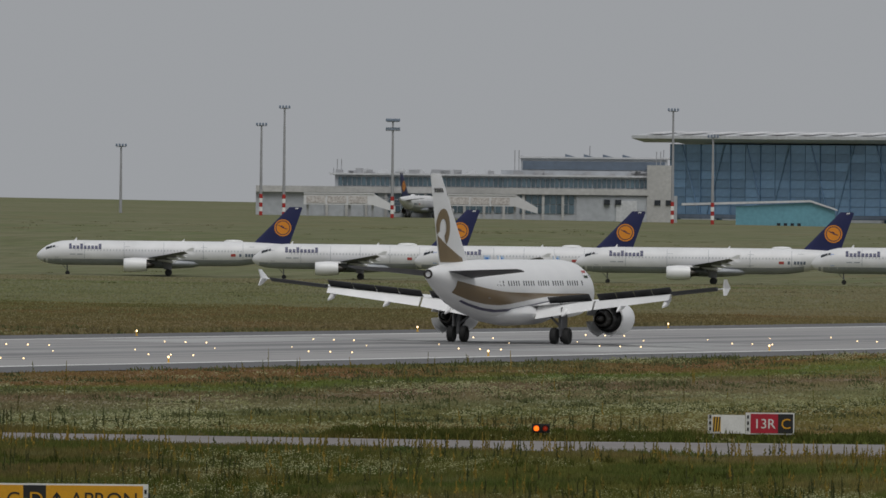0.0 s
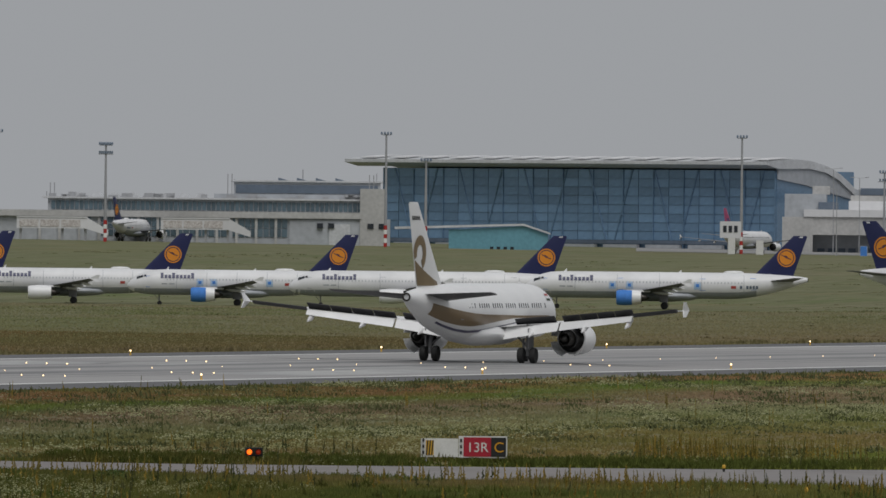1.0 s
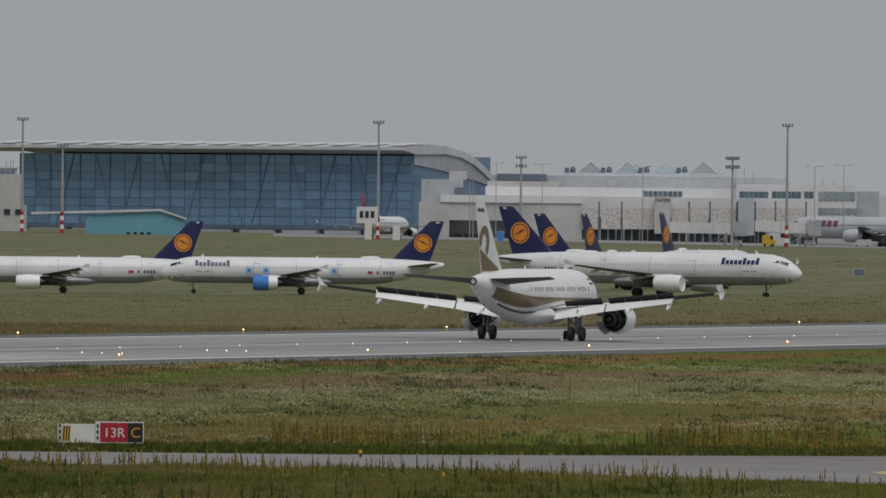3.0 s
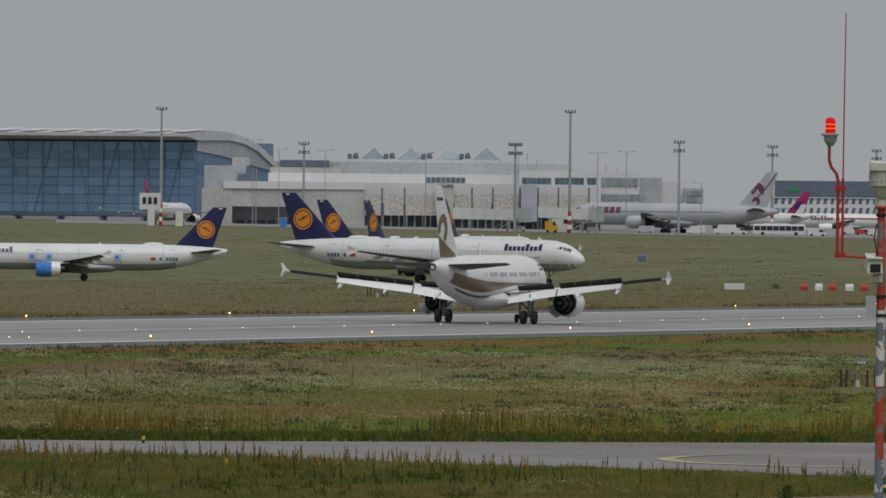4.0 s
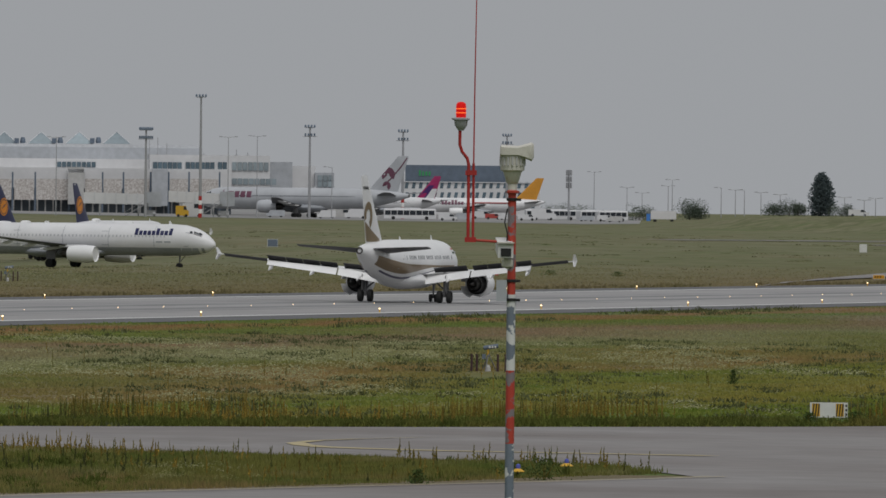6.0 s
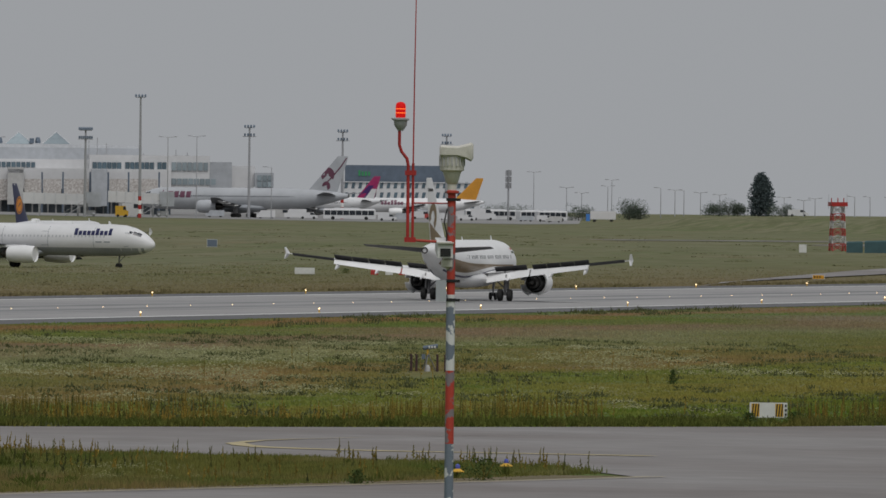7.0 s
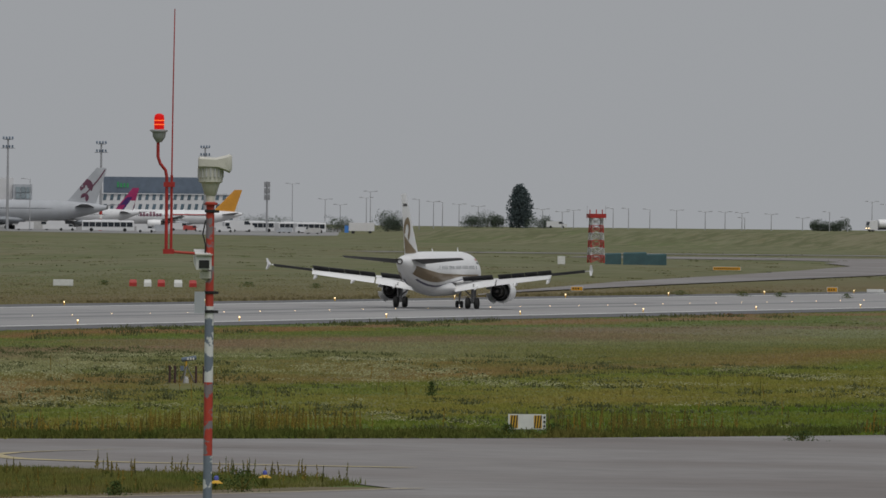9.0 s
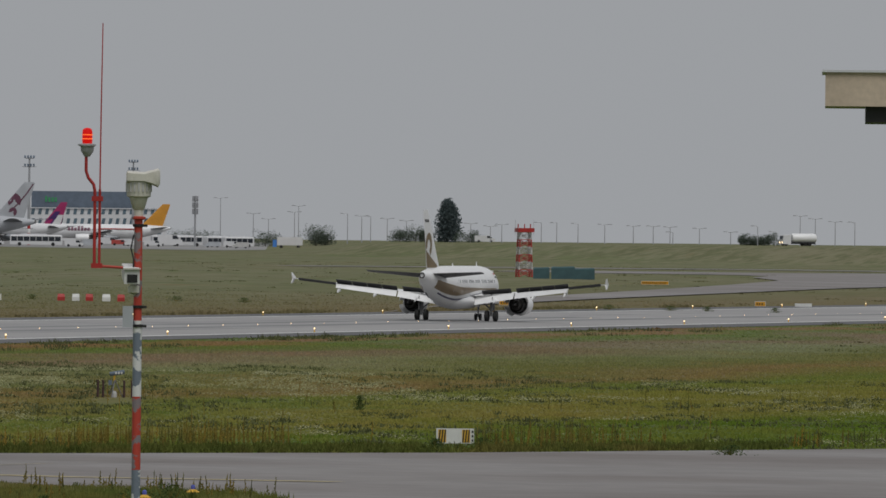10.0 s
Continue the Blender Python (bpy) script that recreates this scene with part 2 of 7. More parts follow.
# Leaf colours are raised, the poplar's also blued, to paint in distance haze.
M["leaf"] = material("dark_green_leaves", (0.110, 0.140, 0.105), 0.8, other=(0.12, 0.145, 0.115), scale=0.3, amount=0.9, island=0.4, spec=0.1)
M["poplar_leaf"] = material("hazed_poplar_leaves", (0.130, 0.165, 0.168), 0.8, scale=0.3, amount=0.7, island=0.3, spec=0.1)
for leafy in ("leaf", "poplar_leaf"):
    translucent(M[leafy], 0.5)
M["bark"] = material("grey_brown_bark", (0.09, 0.075, 0.06), 0.9, scale=2)
M["near_blade"] = meadow("near_meadow_blades", (
    ((0.124, 0.122, 0.033), 0, 0, 0, 0),
    ((0.166, 0.127, 0.052), 0.050, 0.0240, 0.48, 0.60),
    ((0.078, 0.102, 0.024), 0.090, 0.0400, 0.48, 0.62),
    ((0.065, 0.078, 0.024), 0.700, 0.1600, 0.52, 0.68),
    ((0.175, 0.166, 0.072), 0.500, 0.1300, 0.56, 0.70)), 1.0, False, 0.26)
M["blade"] = meadow("meadow_blades", (
    ((0.190, 0.160, 0.044), 0, 0, 0, 0),
    ((0.234, 0.160, 0.060), 0.018, 0.0080, 0.46, 0.56),
    ((0.121, 0.139, 0.028), 0.040, 0.0140, 0.48, 0.60),
    ((0.295, 0.157, 0.059), 0.045, 0.0150, 0.57, 0.66),
    ((0.109, 0.116, 0.031), 0.260, 0.0520, 0.50, 0.64),
    ((0.249, 0.223, 0.092), 0.330, 0.0600, 0.54, 0.68)), 1.36, True, 0.24)
# Far blades have the same haze mixed into their colours.
M["far_blade"] = meadow("far_meadow_blades", (
    ((0.193, 0.197, 0.103), 0, 0, 0, 0),
    ((0.236, 0.208, 0.129), 0.009, 0.0035, 0.44, 0.58),
    ((0.152, 0.174, 0.072), 0.040, 0.0120, 0.50, 0.64),
    ((0.132, 0.135, 0.064), 0.240, 0.0450, 0.52, 0.66)), 1.35, True, 0.2)
M["fringe"] = meadow("lush_fringe_blades", (
    ((0.112, 0.132, 0.032), 0, 0, 0, 0),
    ((0.156, 0.144, 0.041), 0.120, 0.0600, 0.48, 0.62),
    ((0.071, 0.090, 0.022), 0.500, 0.2000, 0.50, 0.64)), 1.0, False, 0.3)
M["flower"] = translucent(material("white_meadow_flowers", (0.32, 0.32, 0.185), 0.9, other=(0.20, 0.20, 0.085), scale=0.1, amount=0.9, island=0.3, spec=0.05), 0.25)
M["weed"] = material("dry_weed_stalks", (0.095, 0.108, 0.036), 0.9, other=(0.30, 0.20, 0.04), scale=0.2, amount=0.9, island=0.4, spec=0.05)
M["dark_weed"] = translucent(material("dark_weed_spikes", (0.055, 0.072, 0.030), 0.9, other=(0.09, 0.085, 0.035), scale=0.3, amount=0.9, island=0.3, spec=0.05), 0.25)
M["tuft_grey"] = translucent(material("grey_green_tufts", (0.130, 0.140, 0.066), 0.9, other=(0.096, 0.108, 0.048), scale=0.12, amount=0.9, island=0.3, spec=0.05), 0.3)
M["lime"] = material("leaf_pattern_panel", (0.62, 0.60, 0.58), 0.6, other=(0.36, 0.32, 0.30), scale=2.2, amount=1.0, fine=0.1)
M["maroon"] = material("maroon_livery_paint", (0.15, 0.055, 0.09), 0.4, scale=0.3)
M["silver"] = material("pearl_grey_aircraft_paint", (0.46, 0.475, 0.50), 0.4, scale=0.2, amount=0.6, fine=0.02)
M["magenta"] = material("magenta_livery_paint", (0.42, 0.03, 0.14), 0.4, scale=0.3)
M["purple"] = material("purple_livery_paint", (0.08, 0.03, 0.16), 0.4, scale=0.3)
M["tail_orange"] = material("orange_tail_paint", (0.62, 0.28, 0.03), 0.4, scale=0.3)
M["coral"] = material("coral_red_livery_paint", (0.42, 0.06, 0.05), 0.4, scale=0.3)
M["tan"] = material("tan_fascia_metal", (0.54, 0.44, 0.34), 0.6, scale=1.2, amount=0.7)
M["green_net"] = material("dark_green_netting", (0.050, 0.105, 0.115), 0.85, scale=0.6, amount=0.8)
M["bollard"] = material("dark_red_brown_posts", (0.06, 0.03, 0.03), 0.8, scale=4)


# ---- mesh helpers ----
class G:
    """A mesh in the making: corners, faces and one material slot for each face."""

    def __init__(self):
        self.v, self.f, self.k = [], [], []

    def face(self, pts, k=0):
        i = len(self.v)
        self.v += [tuple(p) for p in pts]
        self.f.append(tuple(range(i, i + len(pts))))
        self.k.append(k)
        return self

    def box(self, x0, x1, y0, y1, z0, z1, k=0):
        i = len(self.v)
        self.v += [(x, y, z) for z in (z0, z1) for x, y in ((x0, y0), (x1, y0), (x1, y1), (x0, y1))]
        for q in ((3, 2, 1, 0), (4, 5, 6, 7), (0, 1, 5, 4), (1, 2, 6, 5), (2, 3, 7, 6), (3, 0, 4, 7)):
            self.f.append(tuple(i + a for a in q))
            self.k.append(k)
        return self

    def loft(self, rings, caps=True, k=0, closed=True):
        i, n = len(self.v), len(rings[0])
        for r in rings:
            self.v += [tuple(p) for p in r]
        for a in range(len(rings) - 1):
            for b in range(n if closed else n - 1):
                c = (b + 1) % n
                self.f.append((i + a * n + b, i + a * n + c, i + (a + 1) * n + c, i + (a + 1) * n + b))
                self.k.append(k)
        if caps and closed:
            self.f.append(tuple(i + b for b in reversed(range(n))))
            self.f.append(tuple(i + (len(rings) - 1) * n + b for b in range(n)))
            self.k += [k, k]
        return self

    def prism(self, poly, axis, a0, a1, k=0):
        """A flat outline pushed along an axis (0, 1 or 2); the outline is in the two other axes."""
        def put(p, a):
            q = list(p)
            q.insert(axis, a)
            return tuple(q)
        return self.loft([[put(p, a0) for p in poly], [put(p, a1) for p in poly]], k=k)

    def tube(self, path, radius, sides=8, k=0):
        path = [Vector(p) for p in path]
        rings = []
        for j, p in enumerate(path):
            d = (path[min(j + 1, len(path) - 1)] - path[max(j - 1, 0)]).normalized()
            u = d.cross(Vector((0, 0, 1)) if abs(d.z) < 0.9 else Vector((1, 0, 0))).normalized()
            w = d.cross(u)
            r = radius[j] if isinstance(radius, (list, tuple)) else radius
            rings.append([p + (u * math.cos(2 * math.pi * s / sides) + w * math.sin(2 * math.pi * s / sides)) * r for s in range(sides)])
        return self.loft(rings, k=k)

    def turned(self, prof, axis="z", centre=(0, 0, 0), sides=20, k=0):
        """A profile of (radius, height) turned round an axis."""
        rings = []
        for r, h in prof:
            ring = []
            for s in range(sides):
                a = 2 * math.pi * s / sides
                c, d = r * math.cos(a), r * math.sin(a)
                p = (c, d, h) if axis == "z" else (c, h, d) if axis == "y" else (h, c, d)
                ring.append(tuple(p[q] + centre[q] for q in range(3)))
            rings.append(ring)
        return self.loft(rings, k=k)


def mesh_of(name, g, mats, smooth=False):
    me = bpy.data.meshes.new(name)
    me.from_pydata(g.v, [], g.f)
    for m in mats if isinstance(mats, (list, tuple)) else (mats,):
        me.materials.append(m)
    if isinstance(mats, (list, tuple)) and len(mats) > 1:
        me.polygons.foreach_set("material_index", g.k)
    bm = bmesh.new()
    bm.from_mesh(me)
    bmesh.ops.recalc_face_normals(bm, faces=bm.faces)
    bm.to_mesh(me)
    bm.free()
    if smooth:
        me.polygons.foreach_set("use_smooth", [True] * len(me.polygons))
        me.set_sharp_from_angle(angle=radians(40))
    me.update()
    return me


def part(name, g, mats, parent, label="", smooth=False):
    ob = new(name, mesh_of(name, g, mats, smooth))
    ob.parent = parent
    if label:
        ob["label"] = label
    return ob


def thing(name, m, label, category, group="", kind=""):
    ob = new(name)
    ob.matrix_world = m
    return tagged(ob, label, category, group, kind)


def solid(name, g, mats, label, category, group="", kind="", m=None, smooth=False):
    ob = new(name, mesh_of(name, g, mats, smooth))
    if m is not None:
        ob.matrix_world = m
    return tagged(ob, label, category, group, kind)


def writing(text, size, g, place, k=0):
    """Letters of the built-in font as thin solid shapes; place maps (x, y, z) of the flat text into the thing."""
    cu = bpy.data.curves.new("letters", "FONT")
    cu.body, cu.size, cu.extrude = text, size, 0.006
    ob = bpy.data.objects.new("letters", cu)
    scene.collection.objects.link(ob)
    dep = bpy.context.evaluated_depsgraph_get()
    me = bpy.data.meshes.new_from_object(ob.evaluated_get(dep))
    i = len(g.v)
    g.v += [tuple(place(v.co)) for v in me.vertices]
    for p in me.polygons:
        g.f.append(tuple(i + a for a in p.vertices))
        g.k.append(k)
    bpy.data.objects.remove(ob)
    bpy.data.curves.remove(cu)
    bpy.data.meshes.remove(me)
    return g


# ---- the ground: a field that rises gently away from the camera's side, with a shallow hollow behind the runway ----
RISE = 0.00925


def gz(x, y):
    d, a = math.hypot(x, y), math.degrees(math.atan2(-x, y))
    deep = 0.0
    for a0, d0, a1, d1 in ((13.7, 0.0, 15.5, 2.6), (15.5, 2.6, 16.4, 4.0), (16.4, 4.0, 18.0, 5.2), (18.0, 5.2, 20.0, 6.6), (20.0, 6.6, 30.0, 6.6), (30.0, 6.6, 60.0, 0.0)):
        if a0 <= a < a1:
            deep = d0 + (d1 - d0) * (a - a0) / (a1 - a0)
    z = -RISE * x - deep * math.exp(-((d - 2170) / 430) ** 2)
    if d > 3320 and -25 < a < 12.9:
        up = min((d - 3320) / 110, 1.0) * min((12.9 - a) / 0.45, 1.0) * min((a + 25) / 15, 1.0)
        z += (10.15 - z) * up * up * (3 - 2 * up)
    return z


def polar(d, a):
    return -d * math.sin(radians(a)), d * math.cos(radians(a))


RUNWAY_X = -304.4


def sheet(name, outline, lift, mat, label, category, parts=1):
    """A flat paved sheet with the given outline, laid on the ground and subdivided along its length."""
    from mathutils.geometry import tessellate_polygon
    pts = [Vector((x, y, 0)) for x, y in outline]
    g = G()
    g.v = [(x, y, gz(x, y) + lift) for x, y in outline]
    g.f = [tuple(t) for t in tessellate_polygon([pts])]
    g.k = [0] * len(g.f)
    return solid(name, g, mat, label, category, kind="structure")


def strip(name, x0, x1, y0, y1, lift, mat, label, category, step=100.0):
    """A long straight strip that runs along the runway's direction, in pieces that follow the ground."""
    g = G()
    n = max(1, int((y1 - y0) / step))
    ys = [y0 + (y1 - y0) * i / n for i in range(n + 1)]
    g.loft([[(x0, y, -RISE * x0 + lift), (x1, y, -RISE * x1 + lift)] for y in ys], caps=False, closed=False)
    return solid(name, g, mat, label, category, kind="structure")


EXIT_NEAR = [(-330, 1490), (-345, 1575), (-373, 1830), (-409, 2184), (-428, 2420), (-470, 2700)]
EXIT_FAR = [(-330, 1490), (-355, 1640), (-386, 1850), (-420, 2116), (-440, 2265), (-464, 2432), (-490, 2540), (-512, 2700)]
EXIT = EXIT_NEAR + EXIT_FAR[::-1]


def dry_margin(y):
    return 1.6 + 3.4 * min(max((y - 490) / 35, 0), 1)


def build_ground():
    ds = [0, 40, 120, 250, 400, 550, 700, 900] + [1000 + 60 * i for i in range(38)] + [3260, 3320, 3345, 3370, 3395, 3420, 3440, 3500, 3560, 3640] + [3800, 4000, 4200, 4400, 4600, 4800, 4950]
    az = [8 + 0.25 * i for i in range(65)] + [26, 30, 36, 45, 60, 80, 100, 125, 150, 180, 210, 235, 260, 285, 305, 320, 335, 345, 355, 360, 364]
    g = G()
    g.loft([[(*polar(d, a), gz(*polar(d, a))) for a in az] for d in ds[1:]], caps=False, closed=True)
    n = len(az)
    g.v.append((0, 0, 0))
    for b in range(n):
        g.f.append((b, (b + 1) % n, len(g.v) - 1))
        g.k.append(0)
    solid("ground", g, M["grass"], "wide airfield meadow of green and dry grass", "grass field", kind="structure", smooth=True)
    strip("runway", RUNWAY_X - 22.5, RUNWAY_X + 22.5, 300, 4300, 0.05, M["runway"], "grey asphalt runway with worn surface", "runway")
    for s, nm in ((-1, "runway_shoulder"), (1, "runway_shoulder")):
        a, b = sorted((RUNWAY_X + s * 22.5, RUNWAY_X + s * 30))
        strip(nm, a, b, 300, 4300, 0.045, M["shoulder"], "dark asphalt shoulder along the runway", "shoulder")
        a, b = sorted((RUNWAY_X + s * 21.3, RUNWAY_X + s * 22.2))
        strip("runway_edge_line", a, b, 300, 4300, 0.058, M["line_white"], "white painted runway edge line", "road marking")
    for x, w, y0, y1 in ((-9.5, 0.9, 500, 1600), (-4.2, 3.4, 600, 1500), (4.4, 3.6, 600, 1650), (8.8, 1.0, 500, 1300), (12.0, 0.6, 600, 1100), (-13.0, 0.7, 700, 1300)):
        strip("rubber_streak", RUNWAY_X + x - w / 2, RUNWAY_X + x + w / 2, y0, y1, 0.056, M["rubber"], "dark tyre rubber streak on the runway", "tyre marks")
    for k in range(24):
        y0 = 640 + 50 * k
        strip("centre_line_dash", RUNWAY_X - 0.45, RUNWAY_X + 0.45, y0, y0 + 30, 0.058, M["worn_white"], "white painted centre line dash", "road marking", step=15)
    for s in (-1, 1):
        for off in (6.5, 9.5):
            strip("touchdown_mark", RUNWAY_X + s * off - 1.1, RUNWAY_X + s * off + 1.1, 900, 922.5, 0.058, M["worn_white"], "white touchdown zone bar", "road marking", step=15)
        strip("aiming_mark", RUNWAY_X + s * 14 - 4, RUNWAY_X + s * 14 + 4, 860, 905, 0.058, M["worn_white"], "broad white aiming point block", "road marking", step=15)
    # taxiway that crosses the meadow and the junction with the nearer one
    far_edge = [(-300, 521), (-260, 538), (-217, 557), (-194, 568), (-175, 586), (-153, 619), (-139, 645), (-127, 678), (-100, 752), (-60, 862)]
    near_left = [(-20, 862), (-20, 300), (-166, 300), (-149, 381), (-143, 408), (-137, 447), (-130, 483), (-123, 512), (-119.5, 529)]
    back = [(-126, 543), (-137, 550), (-152, 552), (-167, 552), (-191, 548), (-217, 541), (-260, 526), (-300, 510)]
    sheet("taxiway", far_edge + near_left + back, 0.04, M["taxi"], "pale grey concrete taxiway with a junction", "taxiway")
    sheet("taxiway_asphalt", [(-20, 300), (-164.5, 300), (-147.6, 381), (-141.6, 408), (-135.6, 447), (-133, 462), (-60, 470), (-20, 470)], 0.055, M["asphalt"], "dark asphalt taxiway with fine cracks", "taxiway")
    edge = [(-166, 300), (-149, 381), (-143, 408), (-137, 447), (-130, 483), (-123, 512), (-119.5, 529)]
    g = G()
    for q, w in ((0.5, 0.25), (1.15, 0.25)):
        g.loft([[(x + q, y, gz(x, y) + 0.064), (x + q + w, y, gz(x, y) + 0.064)] for x, y in edge], caps=False, closed=False)
    solid("taxiway_edge_line", g, M["line_yellow"], "double yellow taxiway edge line", "road marking", kind="structure")
    g = G()
    curve = [(-131, 650), (-139, 622), (-144.7, 602), (-147, 593), (-148.2, 586), (-148.6, 580), (-148.0, 574), (-146.6, 570), (-145, 567), (-142.5, 565.5), (-138.8, 565), (-128, 568)]
    g.loft([[(x, y, gz(x, y) + 0.064), (x + 0.5, y + 1.4, gz(x, y) + 0.064)] for x, y in curve], caps=False, closed=False)
    solid("taxiway_centre_line", g, M["line_yellow"], "curved faded yellow taxi line at the junction", "road marking", kind="structure")
    g = G()
    g.loft([[(x - dry_margin(y), y, gz(x, y) + 0.05), (x - 0.1, y, gz(x, y) + 0.05)] for x, y in edge], caps=False, closed=False)
    solid("dry_verge", g, M["verge"], "dry brown verge beside the taxiway", "verge", kind="structure")
    # runway exit and service road beyond the runway
    g = G()
    rows = []
    for i in range(90):
        y = 1491 + 1208 * i / 89
        x0, x1 = [next(p[0] + (q[0] - p[0]) * (y - p[1]) / (q[1] - p[1]) for p, q in zip(e, e[1:]) if p[1] <= y <= q[1]) for e in (EXIT_NEAR, EXIT_FAR)]
        rows.append([(x0 + (x1 - x0) * j / 5, y, gz(x0 + (x1 - x0) * j / 5, y) + 0.14) for j in range(6)])
    g.loft(rows, caps=False, closed=False)
    solid("exit_taxiway", g, M["taxi"], "pale concrete exit taxiway", "taxiway", kind="structure")
    sheet("service_road", [(-560, 2670), (-541, 2735), (-530, 2775), (-520, 2850), (-490, 2850), (-495, 2600), (-512, 2640), (-521, 2632), (-533, 2598), (-552, 2590)], 0.08, M["taxi"], "pale service road across the field", "road")
    sheet("field_path", [(-610, 2650), (-590, 2790), (-562, 2960), (-530, 3010), (-528, 2970), (-556, 2915), (-582, 2750), (-600, 2640)], 0.1, M["taxi"], "narrow pale path across the far field", "path")
    sheet("apron", [polar(3540, 17.0), polar(3540, 15.8), polar(3530, 15), polar(3530, 14), polar(3560, 13.2), polar(3720, 12.9), polar(4400, 12.9), polar(4400, 17.0)], 0.08, M["apron"], "grey concrete terminal apron", "apron")


build_ground()


# ---- aircraft ----
def hull(length, w=1.975, h=2.07, tail=9.5, nose=6.0):
    """Rings of the fuselage as (station from the nose, half width, half height, centre height above the axis)."""
    st = []
    for s, q, c in ((0.0, 0.02, -0.62), (0.12, 0.17, -0.6), (0.4, 0.32, -0.56), (1.0, 0.53, -0.46), (1.8, 0.71, -0.31), (2.8, 0.86, -0.16), (4.2, 0.965, -0.04), (6.0, 1.0, 0)):
        st.append((s * nose / 6, w * q, h * q, c))
    st.append((length * 0.45, w, h, 0))
    t0 = length - tail * 1.35
    for s, q, c in ((0, 1.0, 0), (0.18, 0.975, 0.04), (0.36, 0.885, 0.17), (0.54, 0.745, 0.37), (0.70, 0.575, 0.60), (0.84, 0.40, 0.82), (0.94, 0.255, 0.98), (1.0, 0.165, 1.06)):
        st.append((t0 + (length - t0) * s, w * q, h * q, c))
    return st


def ring_at(st, s):
    for a, b in zip(st, st[1:]):
        if a[0] <= s <= b[0]:
            u = (s - a[0]) / (b[0] - a[0])
            return [a[i] + (b[i] - a[i]) * u for i in range(1, 4)]
    return st[-1][1:]


def aerofoil(le, chord, z, thick, x, twist=0.0, n=6):
    """A wing section at span position x with its leading edge at le, going back along -y."""
    top, low = [], []
    for i in range(n + 1):
        u = (i / n) ** 1.5
        t = thick * chord * 2.6 * (math.sqrt(u) - u) * (1 - 0.25 * u)
        y, dz = le - u * chord, -twist * u * chord
        top.append((x, y, z + t * 0.62 + dz))
        low.append((x, y, z - t * 0.38 + dz))
    return top + low[-2:0:-1]


def surface_patch(g, st, axis_z, main, s0, s1, lo, hi, side, lift=0.012, n=24, m=6, k=0):
    """A livery band that lies on the fuselage between two angles (degrees up from the side), each a function of the station."""
    rows = []
    for i in range(n + 1):
        s = s0 + (s1 - s0) * i / n
        w, h, c = ring_at(st, s)
        a0, a1 = lo(s), hi(s)
        rows.append([(side * (w + lift) * math.cos(radians(a0 + (a1 - a0) * j / m)), main - s, axis_z + c + (h + lift) * math.sin(radians(a0 + (a1 - a0) * j / m))) for j in range(m + 1)])
    g.loft(rows, caps=False, closed=False, k=k)


def flank(st, az, main, s, long, z0, z1, side, n=3, lift=0.02):
    """A patch that lies on the fuselage side, from a station back, between two heights."""
    g, rows = G(), []
    for i in range(n + 1):
        z, row = z0 + (z1 - z0) * i / n, []
        for q in (s, s + long):
            w, h, c = ring_at(st, q)
            u = min(max((z - c) / h, -0.97), 0.97)
            row.append((side * (w * math.sqrt(1 - u * u) + lift), main - q, az + z))
        rows.append(row)
    return g.loft(rows, caps=False, closed=False)


def wheel_pair(g, x, y, r, w, gap):
    for s in (-1, 1):
        c = x + s * gap / 2
        g.turned([(r * 0.55, -w / 2), (r * 0.9, -w / 2), (r, -w / 4), (r, w / 4), (r * 0.9, w / 2), (r * 0.55, w / 2)], "x", (c, y, r), 18)


def letters_row(paint, parent, words, s, z, count, size, side, main, axis_z, st, seed=1):
    """Plain upright block in place of a letter: one block a letter, on the fuselage side."""
    rnd = random.Random(seed)
    for i in range(count):
        g = G()
        tall = size * (1.0 if rnd.random() < 0.35 or i == 0 else 0.66)
        a = s + i * size * 0.70
        w, h, c = ring_at(st, a)
        for up0, up1, l0, l1 in ((0, tall, 0.05, 0.60),):
            rows = []
            for q in range(7):
                dz = up0 + (up1 - up0) * q / 6
                zz = min(max((z + dz - c) / h, -0.98), 0.98)
                out = side * (w * math.sqrt(1 - zz * zz) + 0.03)
                rows.append([(out, main - a - l0 * size, axis_z + z + dz), (out, main - a - l1 * size, axis_z + z + dz)])
            g.loft(rows, caps=False, closed=False)
        part("name_block", g, paint, parent, words)


